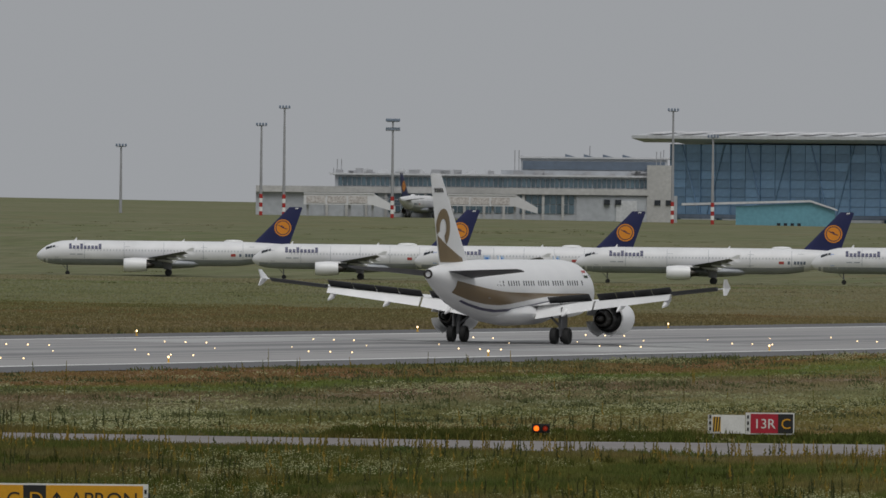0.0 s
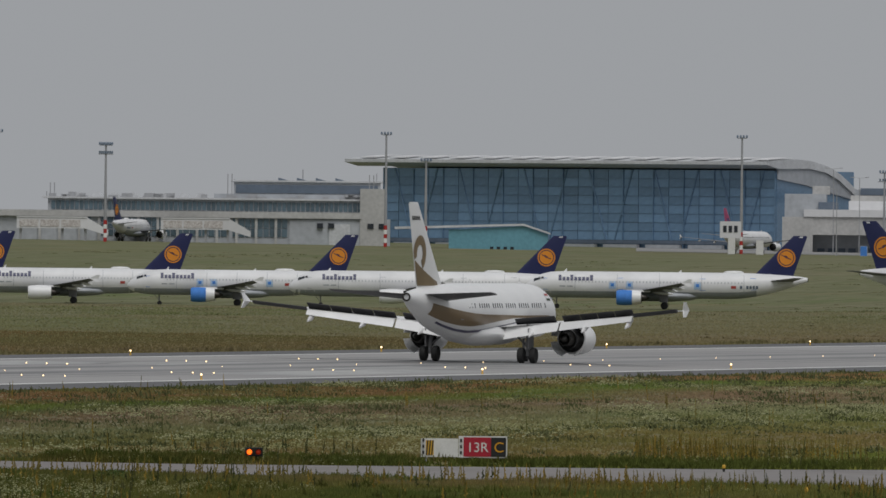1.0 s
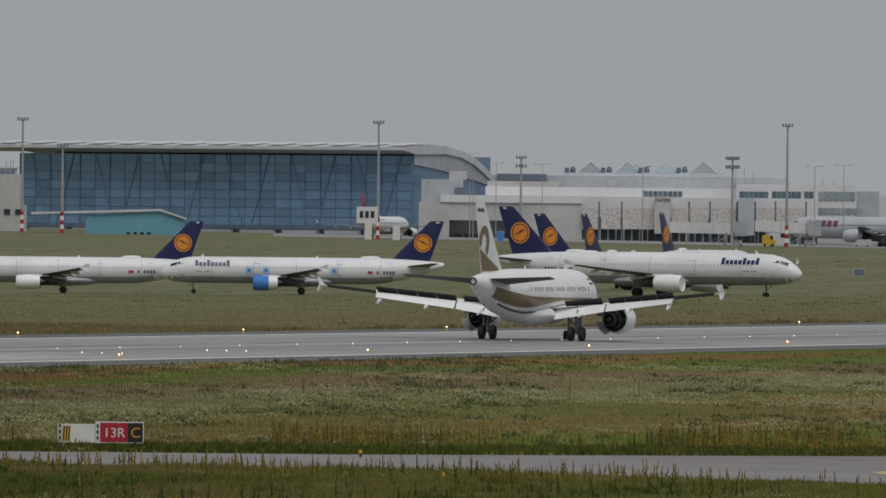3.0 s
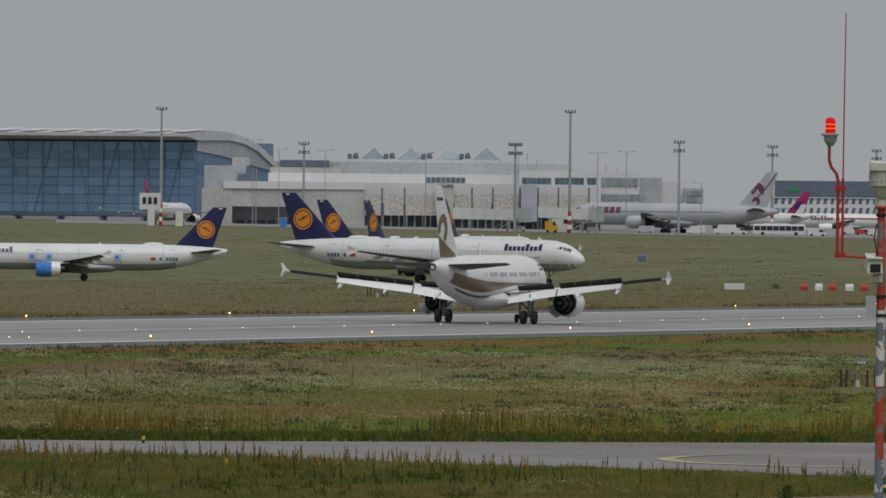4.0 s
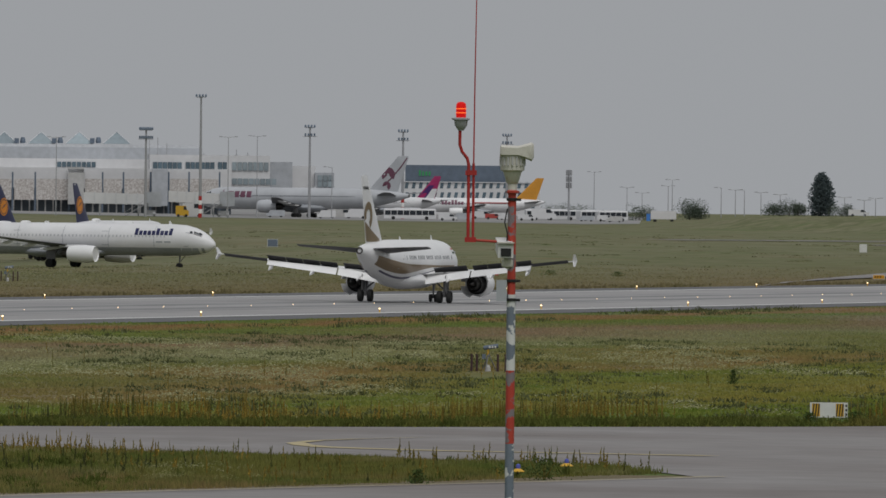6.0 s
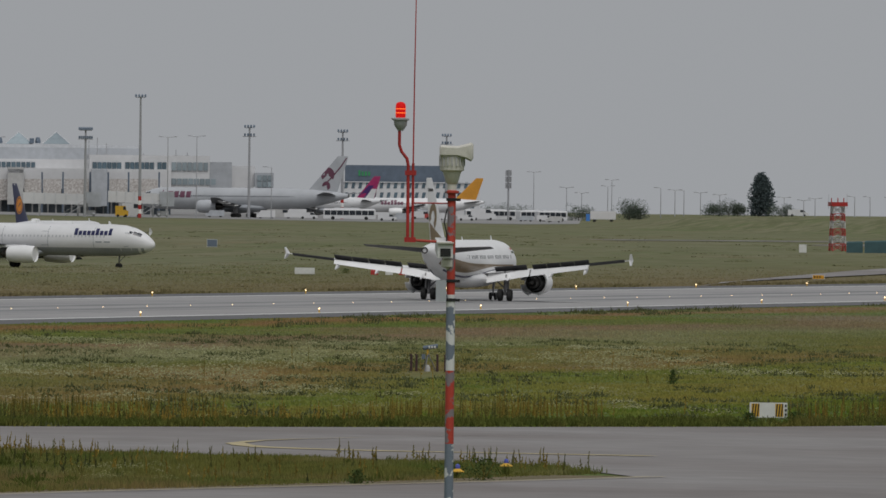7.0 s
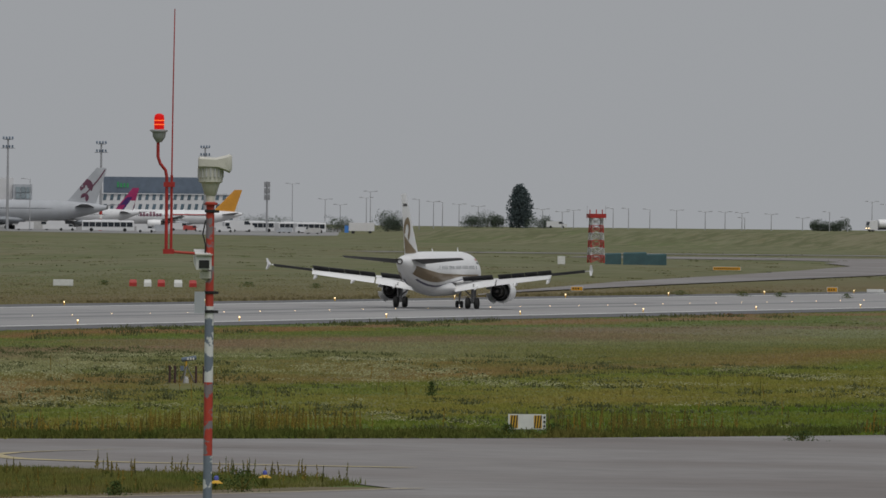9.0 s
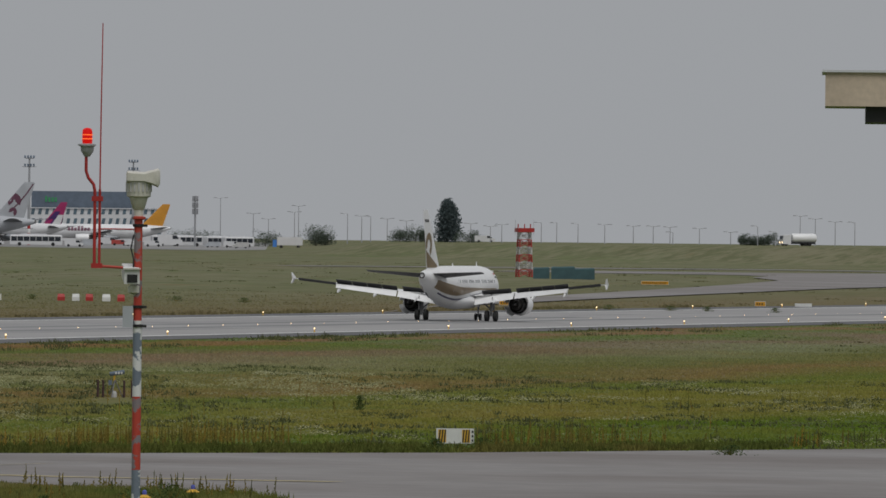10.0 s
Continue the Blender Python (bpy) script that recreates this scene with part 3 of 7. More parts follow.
def airliner(name, m, label, kind, length, livery, group="", landing=False, covers=False, scale=1.0):
    """A twin-engined airliner with its nose along +y; the origin is on the ground between the main wheels."""
    body_mat = {"bronze": M["white"], "navy": M["dirty_white"], "silver": M["silver"], "orange": M["dirty_white"], "magenta": M["dirty_white"]}[livery]
    wide = livery == "silver"
    k = 1.48 if wide else 1.0
    w, h = (2.88, 2.97) if wide else (1.975, 2.07)
    az = 5.1 if wide else 3.78
    st = hull(length, w, h, 15 if wide else 9.5, 8.5 if wide else 6.0)
    main = {33.84: 16.3, 37.57: 17.9, 44.51: 22.1, 62.8: 31.5}[length]
    root = thing(name, m, label, "airliner", group)
    n = 36
    g = G()
    g.loft([[(rw * math.cos(2 * math.pi * j / n), main - s, az + c + rh * math.sin(2 * math.pi * j / n)) for j in range(n)] for s, rw, rh, c in [
        (s, *ring_at(st, s)) for s in sorted({q[0] for q in st} | {length * i / 40 for i in range(41)})]])
    fus = part("fuselage", g, body_mat, root, "", True)
    # exhaust of the auxiliary unit in the tail cone
    e = G()
    e.turned([(w * 0.165, 0.05), (w * 0.16, -0.10), (w * 0.11, -0.11), (w * 0.09, 0.05), (w * 0.02, 0.06)], "y", (0, main - length, az + 1.06), 18)
    part("tail_exhaust", e, M["hot_metal"], root, "dark metal tail exhaust ring")
    # wing fairing under the belly
    f = G()
    f.loft([[(fw * math.cos(2 * math.pi * j / 20), y, az - h * 0.80 + fh * math.sin(2 * math.pi * j / 20)) for j in range(20)] for y, fw, fh in
            ((7.5 * k, 0.3, 0.2), (6 * k, 1.6 * k, 0.55 * k), (3.5 * k, 2.05 * k, 0.85 * k), (-1 * k, 2.1 * k, 0.9 * k), (-4 * k, 1.75 * k, 0.7 * k), (-6.2 * k, 0.4, 0.2))])
    part("wing_fairing", f, M["white"] if livery == "bronze" else M["belly_grey"], root, "", True)
    for s in (-1, 1):
        sections = [(0.9, 6.3, 7.2, 2.55, 0.13), (1.9, 5.6, 6.3, 2.66, 0.13), (6.4, 3.05, 4.0, 3.08, 0.115), (11.5, 0.3, 2.8, 3.58, 0.105), (16.6, -2.45, 1.55, 4.15, 0.10), (16.95, -2.8, 1.2, 4.19, 0.06)]
        g = G()
        fixed = 0.78 if landing else 1.0
        g.loft([aerofoil(le * k, c * k * (fixed if x > 1.9 else 0.95), z * (1.28 if wide else 1), t, s * x * (1.72 if wide else 1)) for x, le, c, z, t in sections])
        part("wing", g, M["wing_grey"] if livery != "bronze" else M["flap"], root, "", True)
        tx, tz, ty = (16.95 * (1.72 if wide else 1)), 4.19 * (1.28 if wide else 1), -2.8 * k
        if not wide:
            g = G()
            for up in (1, -1):
                hgt = 0.62 if up > 0 else 0.5
                g.loft([[(s * tx, ty + 0.1, tz), (s * (tx + 0.09), ty + 0.1, tz), (s * (tx + 0.09), ty - 1.35, tz), (s * tx, ty - 1.35, tz)],
                        [(s * (tx + 0.14), ty - 1.0, tz + up * hgt), (s * (tx + 0.18), ty - 1.0, tz + up * hgt), (s * (tx + 0.18), ty - 1.6, tz + up * hgt), (s * (tx + 0.14), ty - 1.6, tz + up * hgt)]])
            part("wingtip_fence", g, body_mat, root)
        def trail(x):
            for a, b in zip(sections, sections[1:]):
                if a[0] <= x <= b[0]:
                    u = (x - a[0]) / (b[0] - a[0])
                    v = [a[i] + (b[i] - a[i]) * u for i in range(5)]
                    return v[1] - v[2], v[3], v[2]
            return 0, 0, 0
        if landing:
            # double panel of lowered flaps, raised spoilers and drooped aileron
            for x0, x1 in ((2.05, 6.3), (6.45, 12.6)):
                g = G()
                rings = []
                for x in (x0, x1):
                    te, z, c = trail(x)
                    y0 = te + c * 0.17
                    cc = max(c * 0.21, 0.55)
                    prof = [(0, 0.07), (0.25, 0.11), (0.7, 0.02), (1.0, -0.02), (0.7, -0.10), (0.25, -0.13), (0, -0.07)]
                    a = radians(42)
                    rings.append([(s * x, y0 - u * cc * math.cos(a) - q * cc * math.sin(a), z - 0.05 - u * cc * math.sin(a) + q * cc * math.cos(a)) for u, q in prof])
                g.loft(rings)
                part("flap", g, M["flap"], root, "lowered white landing flap", True)
            for x0, x1 in ((2.6, 5.9), (6.5, 8.0), (8.05, 9.5), (9.55, 11.0), (11.05, 12.6)):
                g = G()
                rings = []
                for x in (x0, x1):
                    te, z, c = trail(x)
                    y0, cc = te + c * 0.34, 0.80 if x > 6 else 0.90
                    a = radians(33)
                    rings.append([(s * x, y0 - u * cc * math.cos(a) - q * math.sin(a), z + 0.05 + u * cc * math.sin(a) - q * math.cos(a)) for u, q in ((0, 0), (1, 0), (1, 0.04), (0, 0.07))])
                g.loft(rings)
                part("spoiler", g, M["spoiler"], root, "raised dark grey spoiler panel")
            g = G()
            rings = []
            for x in (12.7, 16.4):
                te, z, c = trail(x)
                cc = max(c * 0.3, 0.5)
                rings.append([(s * x, te + c * 0.24 - u * cc, z + q + u * 0.04) for u, q in ((0, 0.13), (1, 0.1), (1, 0.02), (0, -0.14))])
            g.loft(rings)
            part("aileron", g, M["spoiler"], root, "dark grey aileron")
        # flap track fairings
        for x in (4.3, 8.6, 12.3):
            te, z, c = trail(x)
            g = G()
            sx = s * x * (1.72 if wide else 1)
            zz = z * (1.28 if wide else 1)
            g.loft([[(sx + r * math.cos(q * math.pi / 4), y * k, zz - d + r * 1.2 * math.sin(q * math.pi / 4)) for q in range(8)] for y, r, d in
                    ((te + c * 0.55, 0.04, 0.2), (te + c * 0.35, 0.17, 0.3), (te + 0.3, 0.2, 0.42 + 0.2 * landing), (te - 0.5, 0.06, 0.42 + 0.45 * landing))])
            part("flap_fairing", g, M["flap"], root, "", True)
        # tailplane
        g = G()
        ty0 = main - length
        span, up = (9.9, 0.8) if wide else (6.22, 0.62)
        g.loft([aerofoil(ty0 + a * k, c * k, az + 0.72 * k + z, 0.10, s * x, -0.13 if landing else 0.0) for x, a, c, z in ((0.3, 6.6, 4.2, 0), (span * 0.5, 4.45, 2.9, up * 0.5), (span, 2.2, 1.55, up))])
        part("tailplane", g, M["wing_grey"] if livery != "bronze" else M["tailplane_shade"], root, "", True)
        # engine
        ex, ey, ez = (9.9, 5.0, 2.95) if wide else (5.75, 4.9, 1.82)
        er = 1.72 if wide else 1.12
        eng = G()
        back = -0.4 if landing else 0
        eng.turned([(er * 0.80, 2.4 * k), (er * 0.90, 2.55 * k), (er * 0.98, 2.3 * k), (er * 1.04, 1.2 * k), (er * 1.0, -0.1 * k), (er * 0.88, -1.25 * k + back), (er * 0.82, -1.25 * k + back), (er * 0.84, -0.3), (er * 0.8, 1.6 * k)], "y", (s * ex, ey, ez), 28)
        if landing:
            eng = G()
            eng.turned([(er * 0.80, 2.4), (er * 0.90, 2.55), (er * 0.98, 2.3), (er * 1.04, 1.2), (er * 1.03, 0.1), (er * 0.98, -0.35), (er * 0.90, -0.36), (er * 0.86, 0.4), (er * 0.8, 1.6)], "y", (s * ex, ey, ez), 28)
        e_ob = part("engine", eng, M["white"] if livery != "silver" else M["silver"], root, "white engine nacelle", True)
        c = G()
        c.turned([(er * 0.8, 1.4 * k), (0.05, 1.5 * k)], "y", (s * ex, ey, ez), 24)
        part("fan", c, M["black"], e_ob, "dark fan face")
        c = G()
        c.turned([(er * 0.865, -1.245 * k + back), (er * 0.80, -1.2 * k + back), (er * 0.80, -0.3), (er * 0.3, -0.28)], "y", (s * ex, ey, ez), 24)
        if landing:
            c = G()
            c.turned([(er * 0.88, -0.30), (er * 0.70, -0.5), (er * 0.66, -1.3), (er * 0.62, -1.35), (er * 0.3, -0.9)], "y", (s * ex, ey, ez), 24)
        part("bypass_duct", c, M["black"], e_ob, "dark bypass duct")
        if landing:
            for q in (40, 140, 220, 320):
                d = G()
                rows = []
                for v, rr in ((-0.30, 1.02), (-0.75, 1.10), (-1.15, 1.22)):
                    rows.append([(s * ex + er * (rr + o) * math.cos(radians(q + w2)), ey + v, ez + er * (rr + o) * math.sin(radians(q + w2))) for w2, o in ((-30, 0), (-15, 0.02), (0, 0.03), (15, 0.02), (30, 0), (30, -0.06), (0, -0.03), (-30, -0.06))])
                d.loft(rows)
                part("reverser_door", d, M["flap"], e_ob, "open white thrust reverser door", True)
        c = G()
        c.turned([(er * 0.50, -0.30), (er * 0.55, -0.45 * k), (er * 0.52, -1.5 * k), (er * 0.42, -2.1 * k), (er * 0.36, -2.1 * k), (er * 0.30, -1.7 * k), (er * 0.22, -2.3 * k), (0.03, -2.75 * k)], "y", (s * ex, ey, ez), 24)
        part("core_nozzle", c, M["hot_metal"], e_ob, "dark metal core exhaust nozzle", True)
        if covers:
            c = G()
            c.turned([(er * 0.3, 2.62), (er * 0.95, 2.6), (er * 1.06, 2.2), (er * 1.08, 1.1), (er * 1.04, 0.2), (er * 1.02, 0.15)], "y", (s * ex, ey, ez), 24)
            part("engine_cover", c, M["engine_cover"], e_ob, "bright blue fabric engine cover", True)
        p = G()
        pz = 3.05 if not wide else 4.5
        p.loft([[(s * ex - 0.2, y, ez + er * a), (s * ex + 0.2, y, ez + er * a), (s * ex + 0.14, y - 0.2, b), (s * ex - 0.14, y - 0.2, b)] for y, a, b in ((ey + 1.3 * k, 0.9, ez + er * 1.1), (ey - 0.3, 0.9, pz), (ey - 2.6 * k, 0.75, pz - 0.05))])
        part("pylon", p, body_mat, root)
        # main gear
        gx = 4.9 if wide else 3.795
        gr = G()
        gr.tube([(s * gx, 0, 0.55), (s * gx, 0.1, 2.9 if not wide else 3.6)], [0.13, 0.17], 10)
        gr.tube([(s * gx, 0, 1.2), (s * (gx - 1.5), 0.4, 2.5)], 0.08, 8)
        gr.tube([(s * gx, 0.05, 1.0), (s * gx, 1.1, 2.4)], 0.07, 8)
        gr.box(s * (gx + 0.2) - 0.03, s * (gx + 0.2) + 0.03, -0.55, 0.75, 1.1, 2.6)
        leg = part("main_gear_leg", gr, M["gear"], root, "grey landing gear strut")
        for dy in ((-0.75, 0.75) if wide else (0,)):
            t = G()
            wheel_pair(t, s * gx, dy, 0.62 if wide else 0.585, 0.42, 0.93)
            part("main_wheel", t, M["tyre"], leg, "black twin main wheels", True)
    # fin
    fz0, fz1 = (az + h * 0.72, 16.9) if wide else (az + h * 0.72, 11.76)
    y1 = main - length
    fk = 1.45 if wide else 1.0
    fmat = {"bronze": M["white"], "navy": M["navy"], "silver": M["silver"], "orange": M["tail_orange"], "magenta": M["magenta"]}[livery]
    def fin_span(u):
        le, te = (y1 + 8.6 * fk) * (1 - u) + (y1 + 2.25 * fk) * u, (y1 + 2.3 * fk) * (1 - u) + (y1 + 0.05 * fk) * u
        return le, te, fz0 + (fz1 - fz0) * u
    g = G()
    rings = []
    for u in (0, 0.5, 0.97, 1.0):
        le, te, z = fin_span(u)
        c = (le - te) * (0.9 if u == 1 else 1)
        th = 0.085 * (0.5 if u == 1 else 1)
        ring = []
        for q in range(13):
            v = (q / 12) ** 1.4
            ring.append((th * c * 1.25 * (math.sqrt(v) - v), le - v * c, z))
        ring += [(-p[0], p[1], p[2]) for p in ring[-2:0:-1]]
        rings.append(ring)
    g.loft(rings)
    fin = part("fin", g, fmat, root, "", True)
    def on_fin(v, u, side, lift=0.03):
        le, te, z = fin_span(u)
        c = le - te
        return (side * (0.085 * c * 1.25 * (math.sqrt(v) - v) + lift), le - v * c, z)
    def fin_disc(cy, cz, r0, r1, side, g, k2=0, lift=0.03, n2=28, a0=0, a1=360):
        rows = []
        for i in range(n2 + 1):
            a = radians(a0 + (a1 - a0) * i / n2)
            row = []
            for r in (r0, r1):
                z, y = cz + r * math.sin(a), cy + r * math.cos(a)
                u = (z - fz0) / (fz1 - fz0)
                le, te, _ = fin_span(u)
                v = min(max((le - y) / (le - te), 0.02), 0.98)
                row.append(on_fin(v, u, side, lift))
            rows.append(row)
        g.loft(rows, caps=False, closed=False, k=k2)
    for side in (-1, 1):
        if livery == "navy":
            g = G()
            cy, cz = y1 + 3.35, fz0 + 3.0
            fin_disc(cy, cz, 0.0, 1.08, side, g)
            fin_disc(cy, cz, 1.22, 1.42, side, g)
            part("tail_emblem", g, M["orange"], fin, "orange disc with a ring on the navy tail")
            g = G()
            for a, b, c2, d in ((-0.75, -0.28, 0.1, 0.0), (0.05, 0.0, 0.78, 0.42), (-0.2, 0.05, 0.3, 0.3)):
                pts = []
                for yy, zz in ((a, b), (c2, d), (c2, d + 0.13), (a, b + 0.13)):
                    z, y = cz + zz, cy + yy
                    u = (z - fz0) / (fz1 - fz0)
                    le, te, _ = fin_span(u)
                    pts.append(on_fin((le - y) / (le - te), u, side, 0.05))
                g.face(pts)
            part("emblem_stroke", g, M["navy"], fin)
            g = G()
            le, te, z = fin_span(0.965)
            for q in (0.5, 0.62):
                g.face([on_fin(q, 0.95, side), on_fin(q + 0.09, 0.95, side), on_fin(q + 0.09, 0.985, side), on_fin(q, 0.985, side)])
            part("tail_code_bars", g, M["white"], fin)
        elif livery == "bronze":
            g = G()
            g.loft([[on_fin(min(max(v, 0.03), 0.97), u, side) for v in (0.03, 0.35, 0.7, 0.97)] for u in ()] or [[on_fin(v, 0.06, side) for v in (0.03, 0.35, 0.7, 0.97)], [on_fin(v, 0.06 + 0.30 * (v ** 1.3), side) for v in (0.03, 0.35, 0.7, 0.97)]], caps=False, closed=False)
            part("fin_base_band", g, M["brown"], fin, "bronze sweep at the foot of the fin")
            g = G()
            fin_disc(y1 + 2.7, fz0 + 2.75, 0.62, 1.32, side, g, a0=-60, a1=200)
            part("tail_emblem", g, M["brown"], fin, "bronze looped emblem on the fin")
            g = G()
            for q in range(5):
                v = 0.30 + q * 0.12
                g.face([on_fin(v, 0.80, side), on_fin(v + 0.075, 0.80, side), on_fin(v + 0.075, 0.845, side), on_fin(v, 0.845, side)])
            part("tail_code_bars", g, M["black"], fin)
        elif livery == "silver":
            g = G()
            fin_disc(y1 + 6.2, fz0 + 4.6, 0.3, 2.0, side, g, a0=-40, a1=220)
            fin_disc(y1 + 6.6, fz0 + 1.6, 0.2, 1.2, side, g, a0=0, a1=250)
            part("tail_emblem", g, M["maroon"], fin, "maroon tail emblem")
            g = G()
            g.loft([[on_fin(0.30 + 0.55 * u, u, side), on_fin(0.36 + 0.6 * u, u, side)] for u in (0.15, 0.4, 0.7, 0.95)], caps=False, closed=False)
            part("tail_stripe", g, M["maroon"], fin)
        elif livery == "magenta":
            g = G()
            g.loft([[on_fin(0.02 + 0.3 * u, u, side), on_fin(0.5 + 0.25 * u, u, side)] for u in (0.0, 0.3, 0.6)], caps=False, closed=False)
            part("tail_sweep", g, M["purple"], fin, "purple sweep on the tail")
            g = G()
            g.loft([[on_fin(0.5 + 0.25 * u, u, side, 0.04), on_fin(0.98, u, side, 0.04)] for u in (0.0, 0.25, 0.45)], caps=False, closed=False)
            part("tail_lower_panel", g, M["white"], fin)
    # doors, windows, cockpit and livery
    for side in (-1, 1):
        g = G()
        step = 0.533
        wz = az + 0.45 * k
        s = 6.2 * k
        while s < length - 9.5 * k:
            keep = True
            if livery == "bronze":
                keep = (int(s / step) % 6) != 0
            if keep:
                rw, rh, c = ring_at(st, s)
                pts = []
                for ds, dz in ((-0.11, -0.17), (0.11, -0.17), (0.11, 0.17), (-0.11, 0.17)):
                    q = (0.45 * k + dz) / rh
                    pts.append((side * (rw * math.sqrt(1 - q * q) + 0.012), main - s - ds * (1.25 if wide else 1), wz + dz))
                if livery == "bronze":
                    part("cabin_window", G().face(pts), M["glass_dark"], fus)
                g.face(pts)
            s += step
        if livery not in ("bronze", "navy"):
            part("cabin_windows", g, M["glass_dark"], fus, "row of small cabin windows")["kind"] = "stuff"
        for s in ((3.6 * k, length - 8.6 * k) if length < 40 else (3.6 * k, length * 0.34, length * 0.63, length - 8.6 * k)):
            g = G()
            for b0, b1, z0, z1 in ((-0.48, -0.42, -0.75, 1.1), (0.42, 0.48, -0.75, 1.1), (-0.48, 0.48, 1.04, 1.1), (-0.48, 0.48, -0.75, -0.69)):
                pts = []
                for ds, dz in ((b0, z0), (b1, z0), (b1, z1), (b0, z1)):
                    rw, rh, c = ring_at(st, s)
                    q = min(max(dz / rh, -0.95), 0.95)
                    pts.append((side * (rw * math.sqrt(1 - q * q) + 0.014), main - s - ds, az + c + dz))
                g.face(pts)
            part("door_outline", g, M["engine_cover"] if covers else M["belly_grey"], fus)
        g = G()
        surface_patch(g, st, az, main, 1.55 * nose_k(wide), 2.6 * nose_k(wide), lambda s: 34, lambda s: 58 if s < 2 else 52, side, 0.015, 6, 3)
        surface_patch(g, st, az, main, 2.7 * nose_k(wide), 3.1 * nose_k(wide), lambda s: 34, lambda s: 47, side, 0.015, 4, 3)
        part("cockpit_window", g, M["glass_dark"], fus, "dark cockpit panes")
        if livery == "bronze":
            g = G()
            surface_patch(g, st, az, main, 5.0, length - 3.2, lambda s: -13 - 42 * max(0, (s - 13) / 18) ** 1.3, lambda s: -8 + 6 * max(0, (s - 12) / 20), side, 0.016, 40, 5)
            part("livery_band", g, M["brown"], fus, "bronze band along the side", True)
            g = G()
            surface_patch(g, st, az, main, 6.5, length - 5.0, lambda s: -25 - 44 * max(0, (s - 12) / 18), lambda s: -20 - 40 * max(0, (s - 12) / 18), side, 0.018, 40, 3)
            part("livery_stripe", g, M["blue"], fus, "thin navy stripe below the band", True)
            g = G()
            for z0, z1, kk in ((1.15, 1.32, 0), (0.98, 1.15, 1), (0.81, 0.98, 2)):
                pts = []
                for s, z in ((4.3, z0), (5.3, z0), (5.3, z1), (4.3, z1)):
                    rw, rh, c = ring_at(st, s)
                    q = (z - c) / rh
                    pts.append((side * (rw * math.sqrt(1 - q * q) + 0.02), main - s, az + z))
                g.face(pts, kk)
            part("flag_mark", g, [M["coral"], M["white"], M["leaf"]], fus, "small tricolour flag mark")
        if livery == "navy":
            letters_row(M["navy"], fus, "navy block in place of a letter", 5.4, 0.62, 9, 0.88, side, main, az, st)
            g = G()
            surface_patch(g, st, az, main, 1.2, length - 8.0, lambda s: -89, lambda s: -30, side, 0.014, 40, 6)
            part("belly_paint", g, M["belly_grey"], fus, "grey painted belly", True)
            for q in range(6):
                if q != 1:
                    part("registration_block", flank(st, az, main, length - 10.6 + 0.5 * q, 0.36, -0.45, 0.05, side), M["dark_wall"], fus)
            part("flag_mark", flank(st, az, main, length - 12.0, 0.8, -0.42, 0.02, side), M["coral"], fus, "small flag mark")
            for q in range(2):
                part("heading_block", flank(st, az, main, 5.6 + 1.2 * q, 0.9, -0.35, -0.18, side), M["belly_grey"], fus, "thin grey small print")
            for q in range(5):
                part("panel_seam", flank(st, az, main, 8.0 + (length - 18) * q / 4, 0.06, -1.0, 1.75, side, 8), M["belly_grey"], fus)
            blind = G()
            q = 6.4
            while q < length - 10:
                one = flank(st, az, main, q, 0.2, 0.32, 0.6, side)
                blind.v += one.v
                blind.f += [tuple(len(blind.v) - len(one.v) + c for c in f) for f in one.f]
                blind.k += one.k
                q += 0.533
            part("window_blinds", blind, M["blind"], fus, "row of cabin windows with closed blinds")["kind"] = "stuff"
            if covers:
                for q in (length * 0.30, length * 0.36, length * 0.60):
                    part("door_cover", flank(st, az, main, q, 1.1, -0.6, 0.55, side, 5), M["cover_pale"], fus, "pale blue protective film")
                    part("cover_mark", flank(st, az, main, q + 0.3, 0.5, -0.25, 0.25, side, 4, 0.03), M["engine_cover"], fus)
        if livery == "silver":
            letters_row(M["maroon"], fus, "maroon block in place of a letter", 8.0, 0.2, 5, 2.6, side, main, az, st, seed=3)
        if livery == "orange":
            letters_row(M["maroon"], fus, "dull maroon block in place of a letter", 8.0, 0.1, 7, 1.35, side, main, az, st, seed=4)
    # small things on the spine, nose gear
    for s, hh in ((6.5, 0.42), (length * 0.55, 0.3)):
        g = G()
        g.loft([[(-0.03, main - s + 0.25, az + h - 0.05), (0.03, main - s + 0.25, az + h - 0.05), (0.03, main - s - 0.2, az + h - 0.05), (-0.03, main - s - 0.2, az + h - 0.05)],
                [(-0.015, main - s - 0.1, az + h + hh), (0.015, main - s - 0.1, az + h + hh), (0.015, main - s - 0.25, az + h + hh), (-0.015, main - s - 0.25, az + h + hh)]])
        part("blade_antenna", g, M["white"], fus)
    if livery == "navy":
        g = G()
        s = length * 0.74 if length > 40 else length * 0.68
        g.loft([[(q * 0.55 * math.cos(a), main - s + 1.6 * q * math.sin(a), az + h - 0.06 + zz) for a in [2 * math.pi * j / 16 for j in range(16)]] for q, zz in ((1.0, 0), (0.95, 0.2), (0.7, 0.33), (0.05, 0.38))])
        part("dome_antenna", g, M["white"], fus, "low white antenna dome", True)
    ng = {33.84: 11.04, 37.57: 12.64, 44.51: 16.9, 62.8: 25.8}[length]
    g = G()
    g.tube([(0, ng, 0.35), (0, ng + 0.1, 2.1 if not wide else 3)], [0.08, 0.12], 10)
    g.tube([(0, ng, 0.8), (0, ng + 1.1, 2.0)], 0.05, 8)
    leg = part("nose_gear_leg", g, M["gear"], root, "grey nose gear strut")
    t = G()
    wheel_pair(t, 0, ng, 0.38, 0.22, 0.5)
